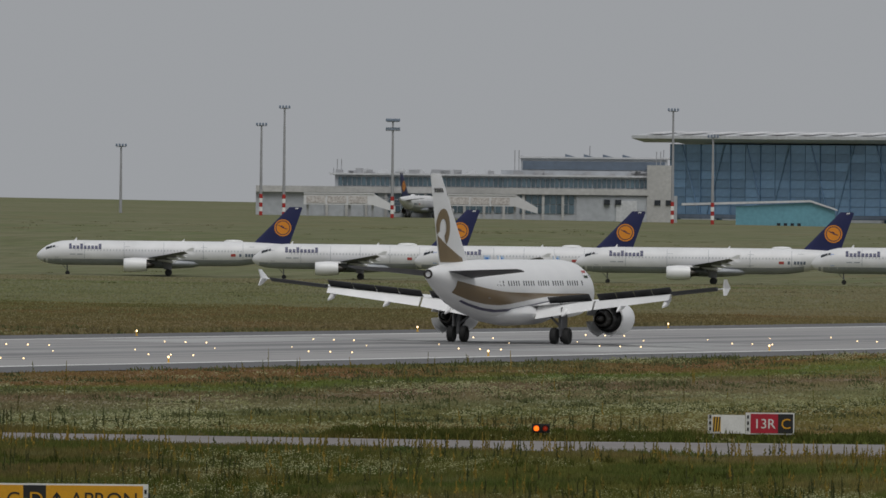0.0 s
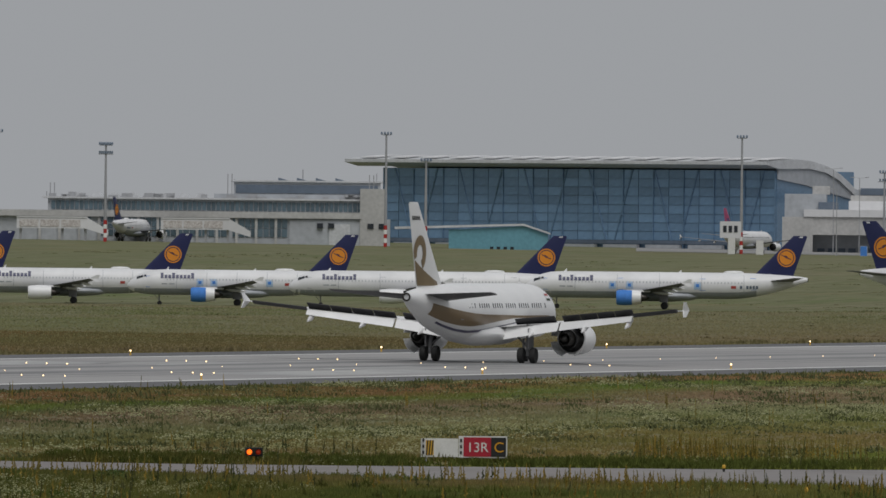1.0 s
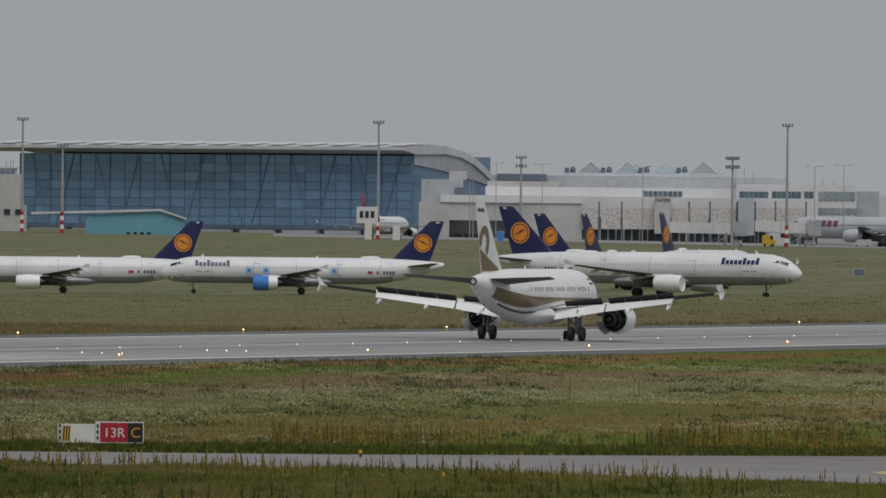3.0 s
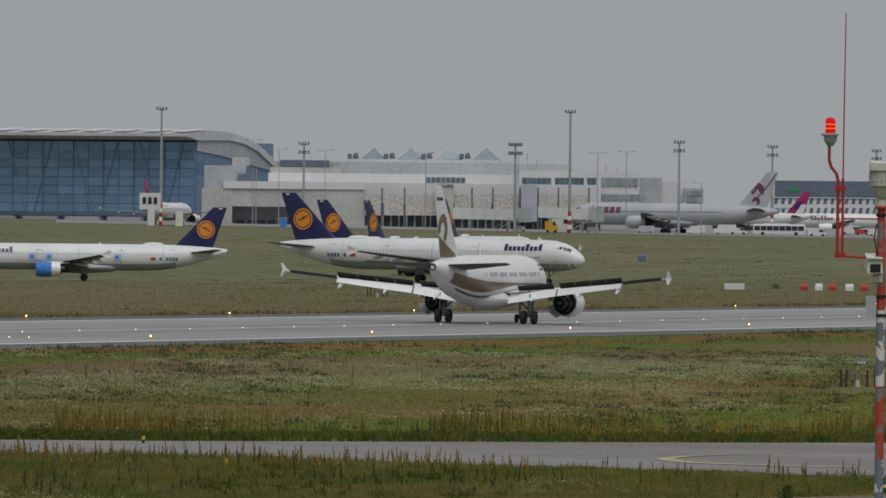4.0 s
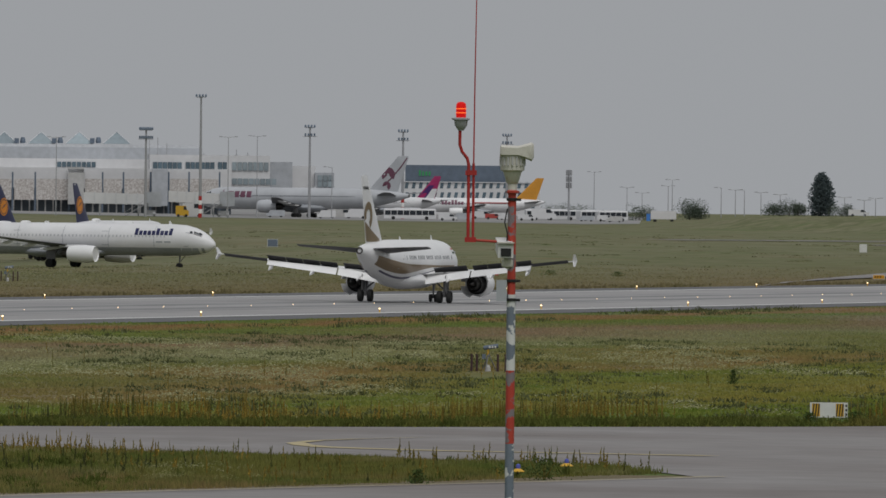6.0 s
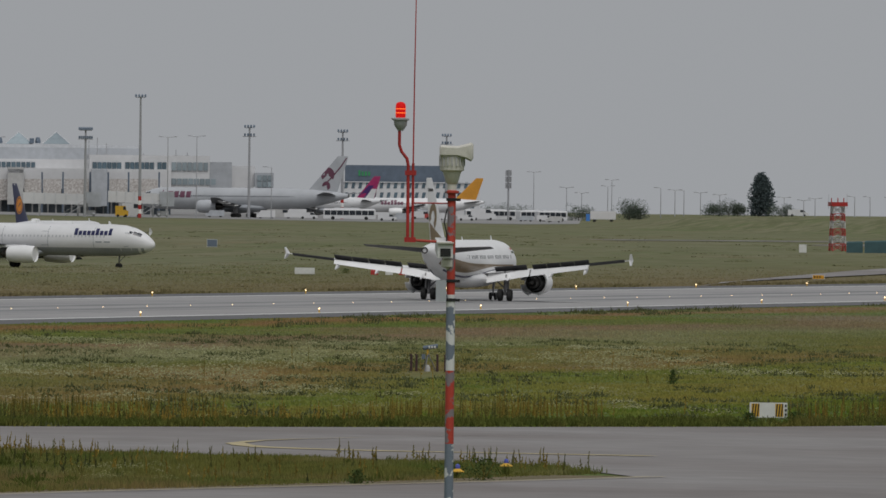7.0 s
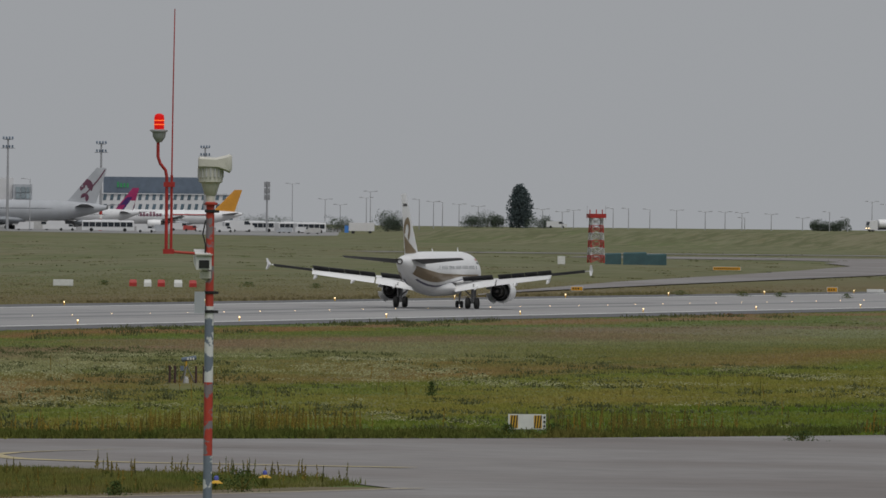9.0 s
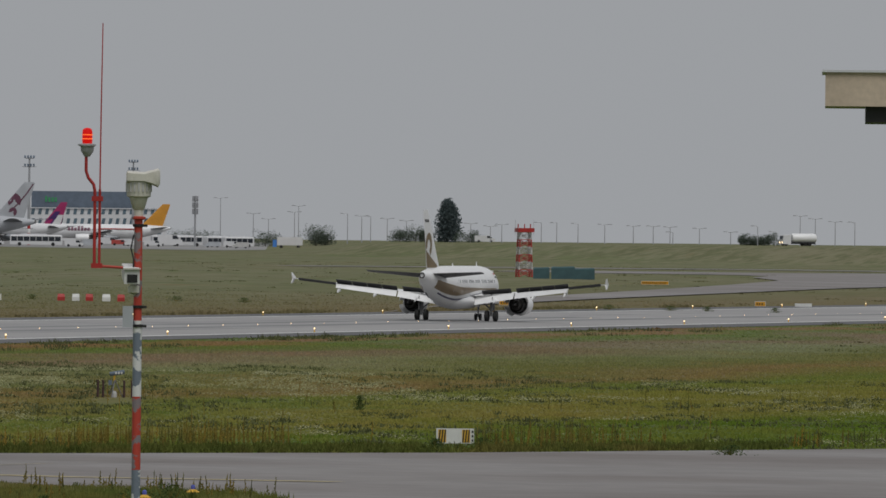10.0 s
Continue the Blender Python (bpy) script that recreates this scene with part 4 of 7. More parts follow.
    part("nose_wheel", t, M["tyre"], leg, "black twin nose wheels", True)
    return root


def nose_k(wide):
    return 1.4 if wide else 1.0


M["blind"] = material("grey_window_blind", (0.50, 0.51, 0.53), 0.5, scale=0.5, amount=0.5)
M["cover_pale"] = material("pale_blue_film", (0.42, 0.56, 0.74), 0.6, scale=1.0, amount=0.6)
# Tailplane is near black because the shade on its underside is painted in.
M["tailplane_shade"] = material("shade_dark_tailplane", (0.05, 0.05, 0.058), 0.45, scale=0.6)
TILT = math.degrees(RISE)
jet = airliner("business_jetliner", pose(RUNWAY_X, 897, gz(RUNWAY_X, 897) + 0.06, 0, TILT, 0), "white jetliner with bronze and navy livery rolling on the runway", "jet", 33.84, "bronze", landing=True)


def parked(name, x, y, rz, length, livery, label, group, covers=False):
    return airliner(name, pose(x, y, gz(x, y) + 0.02, 0, 0, rz), label, "", length, livery, group=group, covers=covers)


ROW = "parked navy-tailed airliners"
NAVY = "white airliner with a navy tail, parked on grass"


MAIN = {33.84: 16.3, 37.57: 17.9, 44.51: 22.1, 62.8: 31.5}


def along(tail_x, tail_y, heading, length):
    """The ground point between the main wheels for a tail end at the given place."""
    back, a = length - MAIN[length], radians(heading)
    return tail_x - math.sin(a) * back, tail_y + math.cos(a) * back


def placed(d, a, heading, length, livery, label, group, covers=False):
    x, y = along(*polar(d, a), heading, length)
    return parked("airliner", x, y, heading, length, livery, label, group, covers)


placed(2130, 16.275, 106.4, 44.51, "navy", "white airliner, navy tail, blue engine covers, parked on grass", ROW, True)
placed(2165, 17.29, 107.3, 44.51, "navy", "white airliner, navy tail, bare engines, parked on grass", ROW, False)
placed(2200, 18.17, 108.2, 37.57, "navy", "shorter white airliner, navy tail, blue engine covers", ROW, True)
placed(2235, 18.87, 109.0, 37.57, "navy", "shorter white airliner with navy tail and bare engines", ROW, False)
placed(2270, 19.62, 109.7, 44.51, "navy", "white airliner, navy tail, bare engines, parked on grass", ROW, False)
placed(2305, 21.04, 110.9, 44.51, "navy", "white airliner, navy tail, blue engine covers, parked on grass", ROW, True)
placed(1800, 16.05, -100.0, 44.51, "navy", "white airliner with navy tail, nose turned towards the runway's end", ROW, False)
placed(2085, 15.90, -34.0, 44.51, "navy", "white airliner with navy tail standing behind another", ROW, True)
placed(2130, 15.70, -10.0, 44.51, "navy", "white airliner with navy tail, seen from its tail", ROW, True)
placed(2165, 15.37, -4.0, 44.51, "navy", "white airliner with navy tail, seen end on", ROW, False)
GATE = "airliners at the gates"
placed(3663, 13.948, 79.0, 62.8, "silver", "large pearl grey airliner with maroon tail emblem at a gate", GATE)
placed(3800, 13.812, 70.0, 37.57, "magenta", "white airliner with magenta and purple tail at a gate", GATE)
placed(3900, 13.377, 103.0, 37.57, "orange", "white airliner with orange tail on the apron", GATE)
placed(3500, 16.633, -2.0, 37.57, "magenta", "magenta and purple tailed airliner before the glass hall", GATE)

placed(3560, 19.213, 2.0, 37.57, "navy", "far white airliner with navy tail at a gate", GATE)


# ---- terminal ----
def base(a, d, turn=0.0):
    """A frame on the plan: x across the view, y away from it, z the true height."""
    x, y = polar(d, a)
    return pose(x, y, 0, 0, 0, a + turn)


def facade(parent, x0, x1, z0, z1, cols, rows, y, mat, gap=0.25, name="window_pane", label=""):
    """Single panes, proud of the wall, in rows and columns."""
    w, h = (x1 - x0) / cols, (z1 - z0) / rows
    g = G()
    g.box(gap / 2, w - gap / 2, -0.12, 0.12, gap / 2, h - gap / 2)
    me = mesh_of(name, g, mat)
    for i in range(cols):
        for j in range(rows):
            ob = new(name, me)
            ob.parent = parent
            ob.location = (x0 + i * w, y, z0 + j * h)
            if label:
                ob["label"] = label


def pane_glass(name, base_col, dark, rough=0.2):
    """Glass whose panes differ a little in base colour, standing in for the different parts of the sky they mirror and
    the different rooms they hide.
    """
    m = material(name, base_col, rough, 0.25, other=dark, scale=0.05, amount=0.9, fine=0.1, spec=0.8)
    n, l = m.node_tree.nodes, m.node_tree.links
    info = n.new("ShaderNodeObjectInfo")
    own = n.new("ShaderNodeMapRange")
    own.inputs["To Min"].default_value, own.inputs["To Max"].default_value = 0.78, 1.2
    l.new(info.outputs["Random"], own.inputs["Value"])
    hue = n.new("ShaderNodeHueSaturation")
    b = n["Principled BSDF"]
    src = b.inputs["Base Color"].links[0].from_socket
    l.new(own.outputs["Result"], hue.inputs["Value"])
    l.new(src, hue.inputs["Color"])
    l.new(hue.outputs["Color"], b.inputs["Base Color"])
    return m


# Hall panes are brighter and bluer in colour to stand in for distance haze.
M["pane_blue"] = pane_glass("blue_hall_glass", (0.185, 0.310, 0.475), (0.135, 0.245, 0.390), 0.18)
M["pane_dark"] = pane_glass("dark_office_glass", (0.12, 0.175, 0.215), (0.085, 0.13, 0.16))
M["pane_pale"] = pane_glass("pale_office_glass", (0.33, 0.39, 0.42), (0.25, 0.30, 0.33))


def glass_hall():
    root = thing("terminal_hall", base(16.416, 3825) @ Matrix.Translation((0, 0, -1.007)) @ pose(0, 0, 0, 0, 0, -28) @ Matrix.Scale(1.0851, 4), "blue glass terminal hall with a curved light metal roof", "terminal building")
    W, D, z0, z1 = 117.0, 44.0, 8.0, 31.0
    g = G()
    g.box(-W, 0, 0.6, D, z0, z1)
    part("hall_core", g, M["glass_blue"], root, "dark blue glazed wall")
    facade(root, -W, 0, z0 + 4.5, z1, 26, 8, 0.3, M["pane_blue"], 0.16, label="blue glass pane")
    for i in range(27):
        if i % 2 == 0:
            m = G()
            m.box(-W * i / 26 - 0.12, -W * i / 26 + 0.12, -0.2, 0.4, z0, z1)
            part("mullion", m, M["glass_blue"], root)
    for i in range(6):
        for s in (-1, 1):
            g = G()
            x = -W * (i + 0.5) / 6
            g.tube([(x, 0.05, z0), (x + s * 6.5, 0.05, z1)], 0.22, 6)
            part("leaning_column", g, M["glass_blue"], root, "slanting dark steel column")
    prof = [(-7, 33.2), (0, 33.7), (9, 34.0), (18, 33.6), (27, 32.3), (34, 30.4), (40, 27.9), (45, 25.2), (46, 24.0), (44, 24.2), (38.5, 26.6), (33, 28.9), (26, 30.7), (17, 31.6), (0, 31.4), (-7, 32.4)]
    r = G()
    r.prism(prof, 0, -W - 8.0, 1.2)
    part("roof", r, M["roof_metal"], root, "curved light grey metal roof", True)
    for i in range(14):
        x = -W - 4 + i * 9.0
        s = G()
        s.prism([(-5.8, 33.55), (1, 33.95), (8, 34.25), (8, 34.45), (1, 34.2), (-5.8, 33.8)], 0, x, x + 4.8)
        part("skylight", s, M["render_white"], root, "pale raised roof light")
    e = G()
    e.prism([(0.5, z0), (D, z0), (D, 24.5), (38.5, 26.6), (33, 28.9), (26, 30.7), (17, 31.6), (0.5, 31.4)], 0, 0.0, 0.25)
    part("end_wall", e, M["glass_blue"], root, "dark glazed end wall under the roof")
    e = G()
    e.prism([(0.5, 31.35), (17, 31.55), (26, 30.65), (33, 28.85), (38.5, 26.55), (44, 24.15), (44, 23.5), (31, 25.2), (15, 27.4), (0.5, 28.7)], 0, 0.27, 0.7)
    part("end_soffit", e, M["render_grey"], root, "grey lining under the roof's curved end", True)
    for i in range(9):
        b = G()
        b.box(-W + 4 + i * 12.6, -W + 14 + i * 12.6, -1.5, 0.1, z0, z0 + 3.4)
        part("ground_floor_bay", b, M["render_grey"], root, "grey bay at ground level")
    g = G()
    g.box(-W - 1, 0.3, -0.4, 0.5, z0 + 3.6, z0 + 4.5)
    part("canopy_band", g, M["dark_wall"], root)


glass_hall()


def left_terminal():
    root = thing("terminal_wing", base(17.8182, 3585), "long low grey terminal wing with glazed storeys", "terminal building")
    b = G()
    b.box(-125.3, -14.0, 0, 40, 9.61, 17.32)
    part("podium", b, M["render_grey"], root, "grey lower storey")
    g = G()
    g.box(-125.3, -21.4, -1.2, 40, 17.32, 18.96)
    part("fascia", g, M["concrete"], root, "pale concrete band")
    facade(root, -107.0, -93.0, 15.1, 17.2, 12, 1, -0.1, M["pane_dark"], 0.22)
    facade(root, -90.3, -57.0, 12.2, 17.2, 20, 2, -0.1, M["pane_dark"], 0.22)
    facade(root, -55.6, -41.0, 12.2, 17.2, 9, 2, -0.1, M["pane_dark"], 0.22)
    for i in range(13):
        c = G()
        x = -106.5 + i * 5.2
        c.box(x - 0.35, x + 0.35, -0.7, -0.1, 9.61, 17.3)
        part("pier_column", c, M["concrete"], root, "pale concrete column")
    c = G()
    c.box(-40.5, -14.5, -0.5, 0.2, 9.61, 17.0)
    part("blank_wall", c, M["render_grey"], root, "plain grey service wall")
    c = G()
    c.box(-30.0, -24.5, -0.9, -0.5, 9.61, 15.9)
    part("service_door", c, M["roof_metal"], root, "light grey roller door")
    u = G()
    u.box(-104.5, -20.7, 3, 36, 18.96, 22.07)
    part("upper_storey", u, M["render_grey"], root)
    facade(root, -103.7, -21.4, 19.10, 21.63, 66, 1, 2.85, M["pane_dark"], 0.26)
    r = G()
    r.box(-106.0, -20.7, 1.8, 37, 22.07, 22.52)
    part("roof_edge", r, M["roof_metal"], root)
    t = G()
    t.box(-60.7, -21.8, 8, 30, 22.37, 23.70)
    t.box(-55.5, -16.7, 10, 30, 23.70, 26.97)
    part("roof_block", t, M["render_grey"], root, "grey plant storey on the roof")
    c = G()
    c.box(-54.9, -17.3, 9.7, 10.0, 24.0, 26.2)
    part("louvre_band", c, M["dark_wall"], root, "dark louvred band round the plant storey")
    c = G()
    c.box(-56.2, -16.0, 9.4, 30.6, 26.97, 27.4)
    part("roof_edge", c, M["roof_metal"], root)
    for i in range(8):
        c = G()
        x = -64.0 + i * -4.6
        c.turned([(1.9, -1.5), (1.9, 1.5)], "y", (x, 8, 21.9), 16)
        part("barrel_light", c, M["roof_metal"], root, "small barrel-shaped roof light", True)
    for x in (-104.0, -57.0, -19.5):
        for dx in (0, 1.1):
            c = G()
            c.tube([(x + dx, 6, 22.3), (x + dx, 6, 26.2 if x < -60 else 29.0)], 0.13, 6)
            part("roof_mast", c, M["mast"], root)
        c = G()
        c.box(x - 0.4, x + 1.6, 5.5, 6.5, 22.4, 23.4)
        part("roof_cabinet", c, M["mast"], root)
    for px in (500, 533, 567, 602):
        s = G()
        x = 0.14833 * (px - 784)
        s.prism([(x - 1.6, 26.97), (x + 2.6, 26.97), (x - 1.6, 28.15)], 1, 12, 22)
        part("sawtooth_light", s, M["dark_wall"], root)
    k = G()
    k.box(-21.9, -15.2, -1, 20, 9.61, 25.33)
    part("stair_tower", k, M["concrete"], root, "pale grey stair tower")
    for px in (560, 580, 650, 670):
        w = G()
        x = 0.14833 * (px - 784)
        w.box(x, x + 1.6, -1.3, 0, 14.80, 16.14)
        part("small_window", w, M["glass_dark"], root)
    for px, h in ((75, 344), (110, 350), (320, 345), (411, 318), (533, 300), (665, 306)):
        p = G()
        x = 0.14833 * (px - 784)
        p.tube([(x, 14, 22.07), (x, 14, 9.46 + 0.14833 * (441 - h))], 0.14, 6)
        part("roof_aerial", p, M["mast"], root)
    rnd = random.Random(5)
    for i in range(26):
        d = G()
        x = -101.5 + rnd.random() * 80
        d.box(x, x + 1 + 2 * rnd.random(), 6, 9, 22.37, 22.37 + 0.5 + rnd.random())
        part("roof_unit", d, M["mast"], root)


left_terminal()


def teal_hall():
    root = thing("teal_hall", base(17.8182, 3500), "low teal metal hall with shallow pitched roof", "hall")
    x0, x1, xm = 1.6, 27.2, 20.9
    zb, zt, zp = 8.87, 14.65, 16.14
    w = G()
    w.prism([(x0, zb), (x1, zb), (x1, zt - 1), (xm, zp - 0.3), (x0, zt)], 1, 0, 25)
    part("wall", w, M["teal_wall"], root)
    r = G()
    r.prism([(x0 - 14, zt + 0.1), (xm, zp - 0.2), (x1 + 0.6, zt - 0.9), (x1 + 0.6, zt - 0.5), (xm, zp + 0.3), (x0 - 14, zt + 0.7)], 1, -0.8, 25.5)
    part("roof", r, M["roof_metal"], root, "pale metal roof")
    for px in (868, 880, 892, 904):
        d = G()
        x = 0.1458 * (px - 784)
        d.box(x, x + 0.9, -0.15, 0.1, zb, zb + 1.6)
        part("door", d, M["glass_dark"], root)


teal_hall()


# Undercroft glazing, coloured darker to stand in for the shade below the corridor.
M["undercroft"] = material("shaded_undercroft_glazing", (0.075, 0.098, 0.120), 0.35, other=(0.12, 0.145, 0.165), scale=0.15, amount=0.9)


def pier_terminal():
    root = thing("pier_terminal", base(15.7612, 3760) @ Matrix.Translation((0, 0, -0.66)) @ Matrix.Scale(1.0562, 4), "white and grey terminal pier with stepped roofs and office storeys", "terminal building")
    def block(name, px0, px1, py0, py1, y0, y1, mat, label=""):
        g = G()
        x0, x1 = 0.14833 * (px0 - 784), 0.14833 * (px1 - 784)
        g.box(x0, x1, y0, y1, 5.40 + 0.14833 * (441 - py1) + 0.00155 * (px0 - 784), 5.40 + 0.14833 * (441 - py0) + 0.00155 * (px0 - 784))
        return part(name, g, mat, root, label)
    def panes(px0, px1, py0, py1, cols, rows, y, mat, gap=0.25):
        k = 0.00155 * ((px0 + px1) / 2 - 784)
        facade(root, 0.14833 * (px0 - 784), 0.14833 * (px1 - 784), 5.40 + 0.14833 * (441 - py1) + k, 5.40 + 0.14833 * (441 - py0) + k, cols, rows, y, mat, gap)
    block("bay_wall", 523, 577, 346, 425, 0, 30, M["concrete"], "pale concrete wall")
    block("bay_lintel", 577, 702, 346, 378, 0.2, 30, M["concrete"])
    block("bay_wall", 702, 812, 346, 425, 0, 30, M["concrete"], "pale concrete wall")
    block("bay_recess", 577, 702, 378, 425, 8, 30, M["render_grey"], "shaded recess under the wall")
    for px in (585, 604, 622, 640, 658, 676):
        block("bay_door", px, px + 13, 402, 420, 7.4, 8, M["dark_wall"])
    block("parapet", 561, 812, 333, 346, -0.4, 30, M["render_white"], "white parapet")
    block("corner_block", 526, 600, 305, 346, 14, 40, M["render_grey"], "grey corner block")
    block("corner_plant", 575, 606, 291, 306, 18, 30, M["concrete"])
    block("louvre", 586, 622, 320, 333, 13, 15, M["dark_wall"])
    block("roof_slab", 640, 1182, 318, 336, 10, 60, M["render_white"], "white roof edge of the pier")
    block("roof_step", 643, 770, 308, 319, 16, 60, M["concrete"])
    block("roof_step", 650, 1180, 297, 320, 30, 80, M["render_grey"], "light grey upper storey")
    block("roof_step", 778, 1175, 293, 300, 34, 80, M["roof_metal"])
    block("plant_deck", 660, 748, 295, 307, 26, 30, M["dark_wall"], "dark roof plant")
    panes(920, 990, 326, 337, 8, 1, 9.8, M["pane_dark"])
    for px in (827, 893, 961, 1028):
        g = G()
        x, z = 0.14833 * (px - 784), 5.40 + 0.14833 * (441 - 294) + 0.00155 * (px - 784)
        g.face([(x - 3.7, 36, z), (x + 3.7, 36, z), (x, 40, z + 3.2)]).face([(x + 3.7, 36, z), (x + 3.7, 44, z), (x, 40, z + 3.2)])
        g.face([(x + 3.7, 44, z), (x - 3.7, 44, z), (x, 40, z + 3.2)]).face([(x - 3.7, 44, z), (x - 3.7, 36, z), (x, 40, z + 3.2)])
        part("glass_pyramid", g, M["pane_pale"], root, "pale glass pyramid roof light")
        for dx in (-1, 1):
            r = G()
            r.tube([(x + dx * 3.7, 36, z), (x, 40, z + 3.2)], 0.12, 6)
            part("pyramid_rib", r, M["roof_metal"], root)
    for px in (795, 860, 927, 995):
        r = G()
        x, z = 0.14833 * (px - 784), 5.40 + 0.14833 * (441 - 293) + 0.00155 * (px - 784)
        r.turned([(0.7, 0), (0.75, 0.6), (0.5, 1.5), (0.35, 1.6)], "z", (x, 36, z), 10)
        r.box(x - 2.2, x - 1.0, 35, 37, z, z + 1.3)
        part("roof_fan", r, M["dark_wall"], root, "dark roof ventilator")
    # office storeys
    block("office", 1085, 1298, 314, 385, 6, 40, M["render_white"], "white office storeys")
    panes(1090, 1142, 327, 342, 6, 1, 5.8, M["pane_dark"], 0.15)
    panes(1148, 1200, 327, 342, 6, 1, 5.8, M["pane_dark"], 0.15)
    panes(1205, 1222, 327, 342, 2, 1, 5.8, M["pane_dark"], 0.15)
    panes(1230, 1296, 327, 343, 7, 1, 5.8, M["pane_pale"], 0.2)
    panes(1145, 1200, 356, 368, 6, 1, 5.8, M["pane_dark"], 0.15)
    panes(1205, 1222, 356, 368, 2, 1, 5.8, M["pane_dark"], 0.15)
    panes(1230, 1310, 356, 368, 8, 1, 5.8, M["pane_pale"], 0.2)
    block("office_end", 1298, 1338, 327, 385, 8, 40, M["render_grey"], "grey end block")
    block("office_end", 1338, 1380, 334, 385, 12, 40, M["render_white"])
    block("office_end", 1378, 1412, 346, 385, 6, 30, M["render_grey"])
    panes(1382, 1410, 350, 372, 3, 2, 5.8, M["pane_pale"], 0.2)
    for px, h in ((1085, 285), (1100, 280), (1116, 290), (1240, 300), (1182, 307), (1260, 305)):
        p = G()
        x, z = 0.14833 * (px - 784), 5.40 + 0.14833 * (441 - 316)
        p.tube([(x, 20, z), (x, 20, 5.40 + 0.14833 * (441 - h))], 0.12, 6)
        p.box(x - 0.5, x + 0.6, 19, 21, z, z + 0.9)
        part("roof_aerial", p, M["mast"], root)
    # gate front: patterned panels on columns, glazing behind with shade painted into its colour
    block("gate_core", 812, 1230, 336, 372, 4, 30, M["render_white"], "white gate corridor")
    block("gate_undercroft", 812, 1230, 372, 425, 9, 30, M["undercroft"], "glazed undercroft with shade in its colour")
    for px0, px1 in ((812, 840), (845, 880), (884, 940), (970, 1000), (1003, 1035), (1040, 1084), (1120, 1152), (1156, 1206)):
        block("patterned_panel", px0, px1, 357, 394, -1.0, -0.5, M["lime"], "white panel with a grey leaf pattern")
    for px in (842, 882, 942, 1001, 1038, 1086, 1118, 1154, 1208):
        block("panel_post", px - 1.5, px + 1.5, 345, 425, -0.9, -0.3, M["dark_wall"])
    for i in range(30):
        px = 815 + i * 14
        block("column", px, px + 2.5, 394, 425, 1 + (i % 3) * 2, 1.6 + (i % 3) * 2, M["concrete"])
    block("lift_tower", 940, 968, 336, 402, -4, 3, M["concrete"], "grey lift tower")
    block("lift_tower", 1088, 1116, 340, 405, -4, 3, M["render_grey"], "grey lift tower")
    block("roof_box", 940, 970, 340, 346, -4, 3, M["roof_metal"])


pier_terminal()


def jet_bridge(px0, px1, py0, py1, label):
    """A sloping white passenger bridge with a cab, a support frame and an outside stair."""
    x0, x1 = 0.1467 * (px0 - 784), 0.1467 * (px1 - 784)
    za, zb = 5.46 + 0.1467 * (441 - py0), 5.46 + 0.1467 * (441 - py1)
    g0 = gz(*polar(3520, 15.3))
    root = thing("jet_bridge", base(15.7612, 3520), label, "jet bridge", "passenger bridges")
    g = G()
    g.loft([[(x0, 0, za - 1.5), (x0, 2.6, za - 1.5), (x0, 2.6, za + 1.4), (x0, 0, za + 1.4)], [(x1, 0, zb - 1.4), (x1, 2.6, zb - 1.4), (x1, 2.6, zb + 1.3), (x1, 0, zb + 1.3)]])
    part("tunnel", g, M["render_white"], root)
    for i in range(1, 6):
        u = i / 6
        r = G()
        x, z = x0 + (x1 - x0) * u, za + (zb - za) * u
        r.box(x - 0.12, x + 0.12, -0.12, 2.7, z - 1.6, z + 1.5)
        part("rib", r, M["roof_metal"], root)
    c = G()
    c.box(x1 - 0.4, x1 + 3.4, -0.6, 3.4, zb - 1.9, zb + 1.9)
    part("cab", c, M["render_grey"], root, "grey docking cab")
    for u in (0.25, 0.85):
        x = x0 + (x1 - x0) * u
        for y in (0.3, 2.3):
            p = G()
            p.box(x - 0.2, x + 0.2, y - 0.2, y + 0.2, g0, za + (zb - za) * u - 1.4)
            part("support_leg", p, M["mast"], root)
    s = G()
    for i in range(12):
        s.box(x1 - 6 + i * 0.5, x1 - 5.4 + i * 0.5, -2.0, -0.8, g0 + 0.3 * i, g0 + 0.3 * i + 0.12)
    s.tube([(x1 - 6, -2.0, g0 + 1), (x1, -2.0, g0 + 4.6)], 0.06, 6)
    s.tube([(x1 - 6, -0.8, g0), (x1, -0.8, g0 + 3.6)], 0.1, 6)
    part("stair", s, M["steel"], root, "steel outside stair")
    u = G()
    u.box(x1 - 1, x1 + 2, 0.2, 2.2, g0 + 0.2, g0 + 1.5)
    u.turned([(0.5, -0.3), (0.5, 0.3)], "x", (x1 - 0.6, 0.2, g0 + 0.5), 12)
    u.turned([(0.5, -0.3), (0.5, 0.3)], "x", (x1 + 1.6, 0.2, g0 + 0.5), 12)
    part("drive_unit", u, M["mast"], root)


jet_bridge(968, 1082, 388, 390, "white passenger bridge with grey cab and stair")
jet_bridge(1118, 1212, 384, 388, "white passenger bridge reaching the pearl grey airliner")


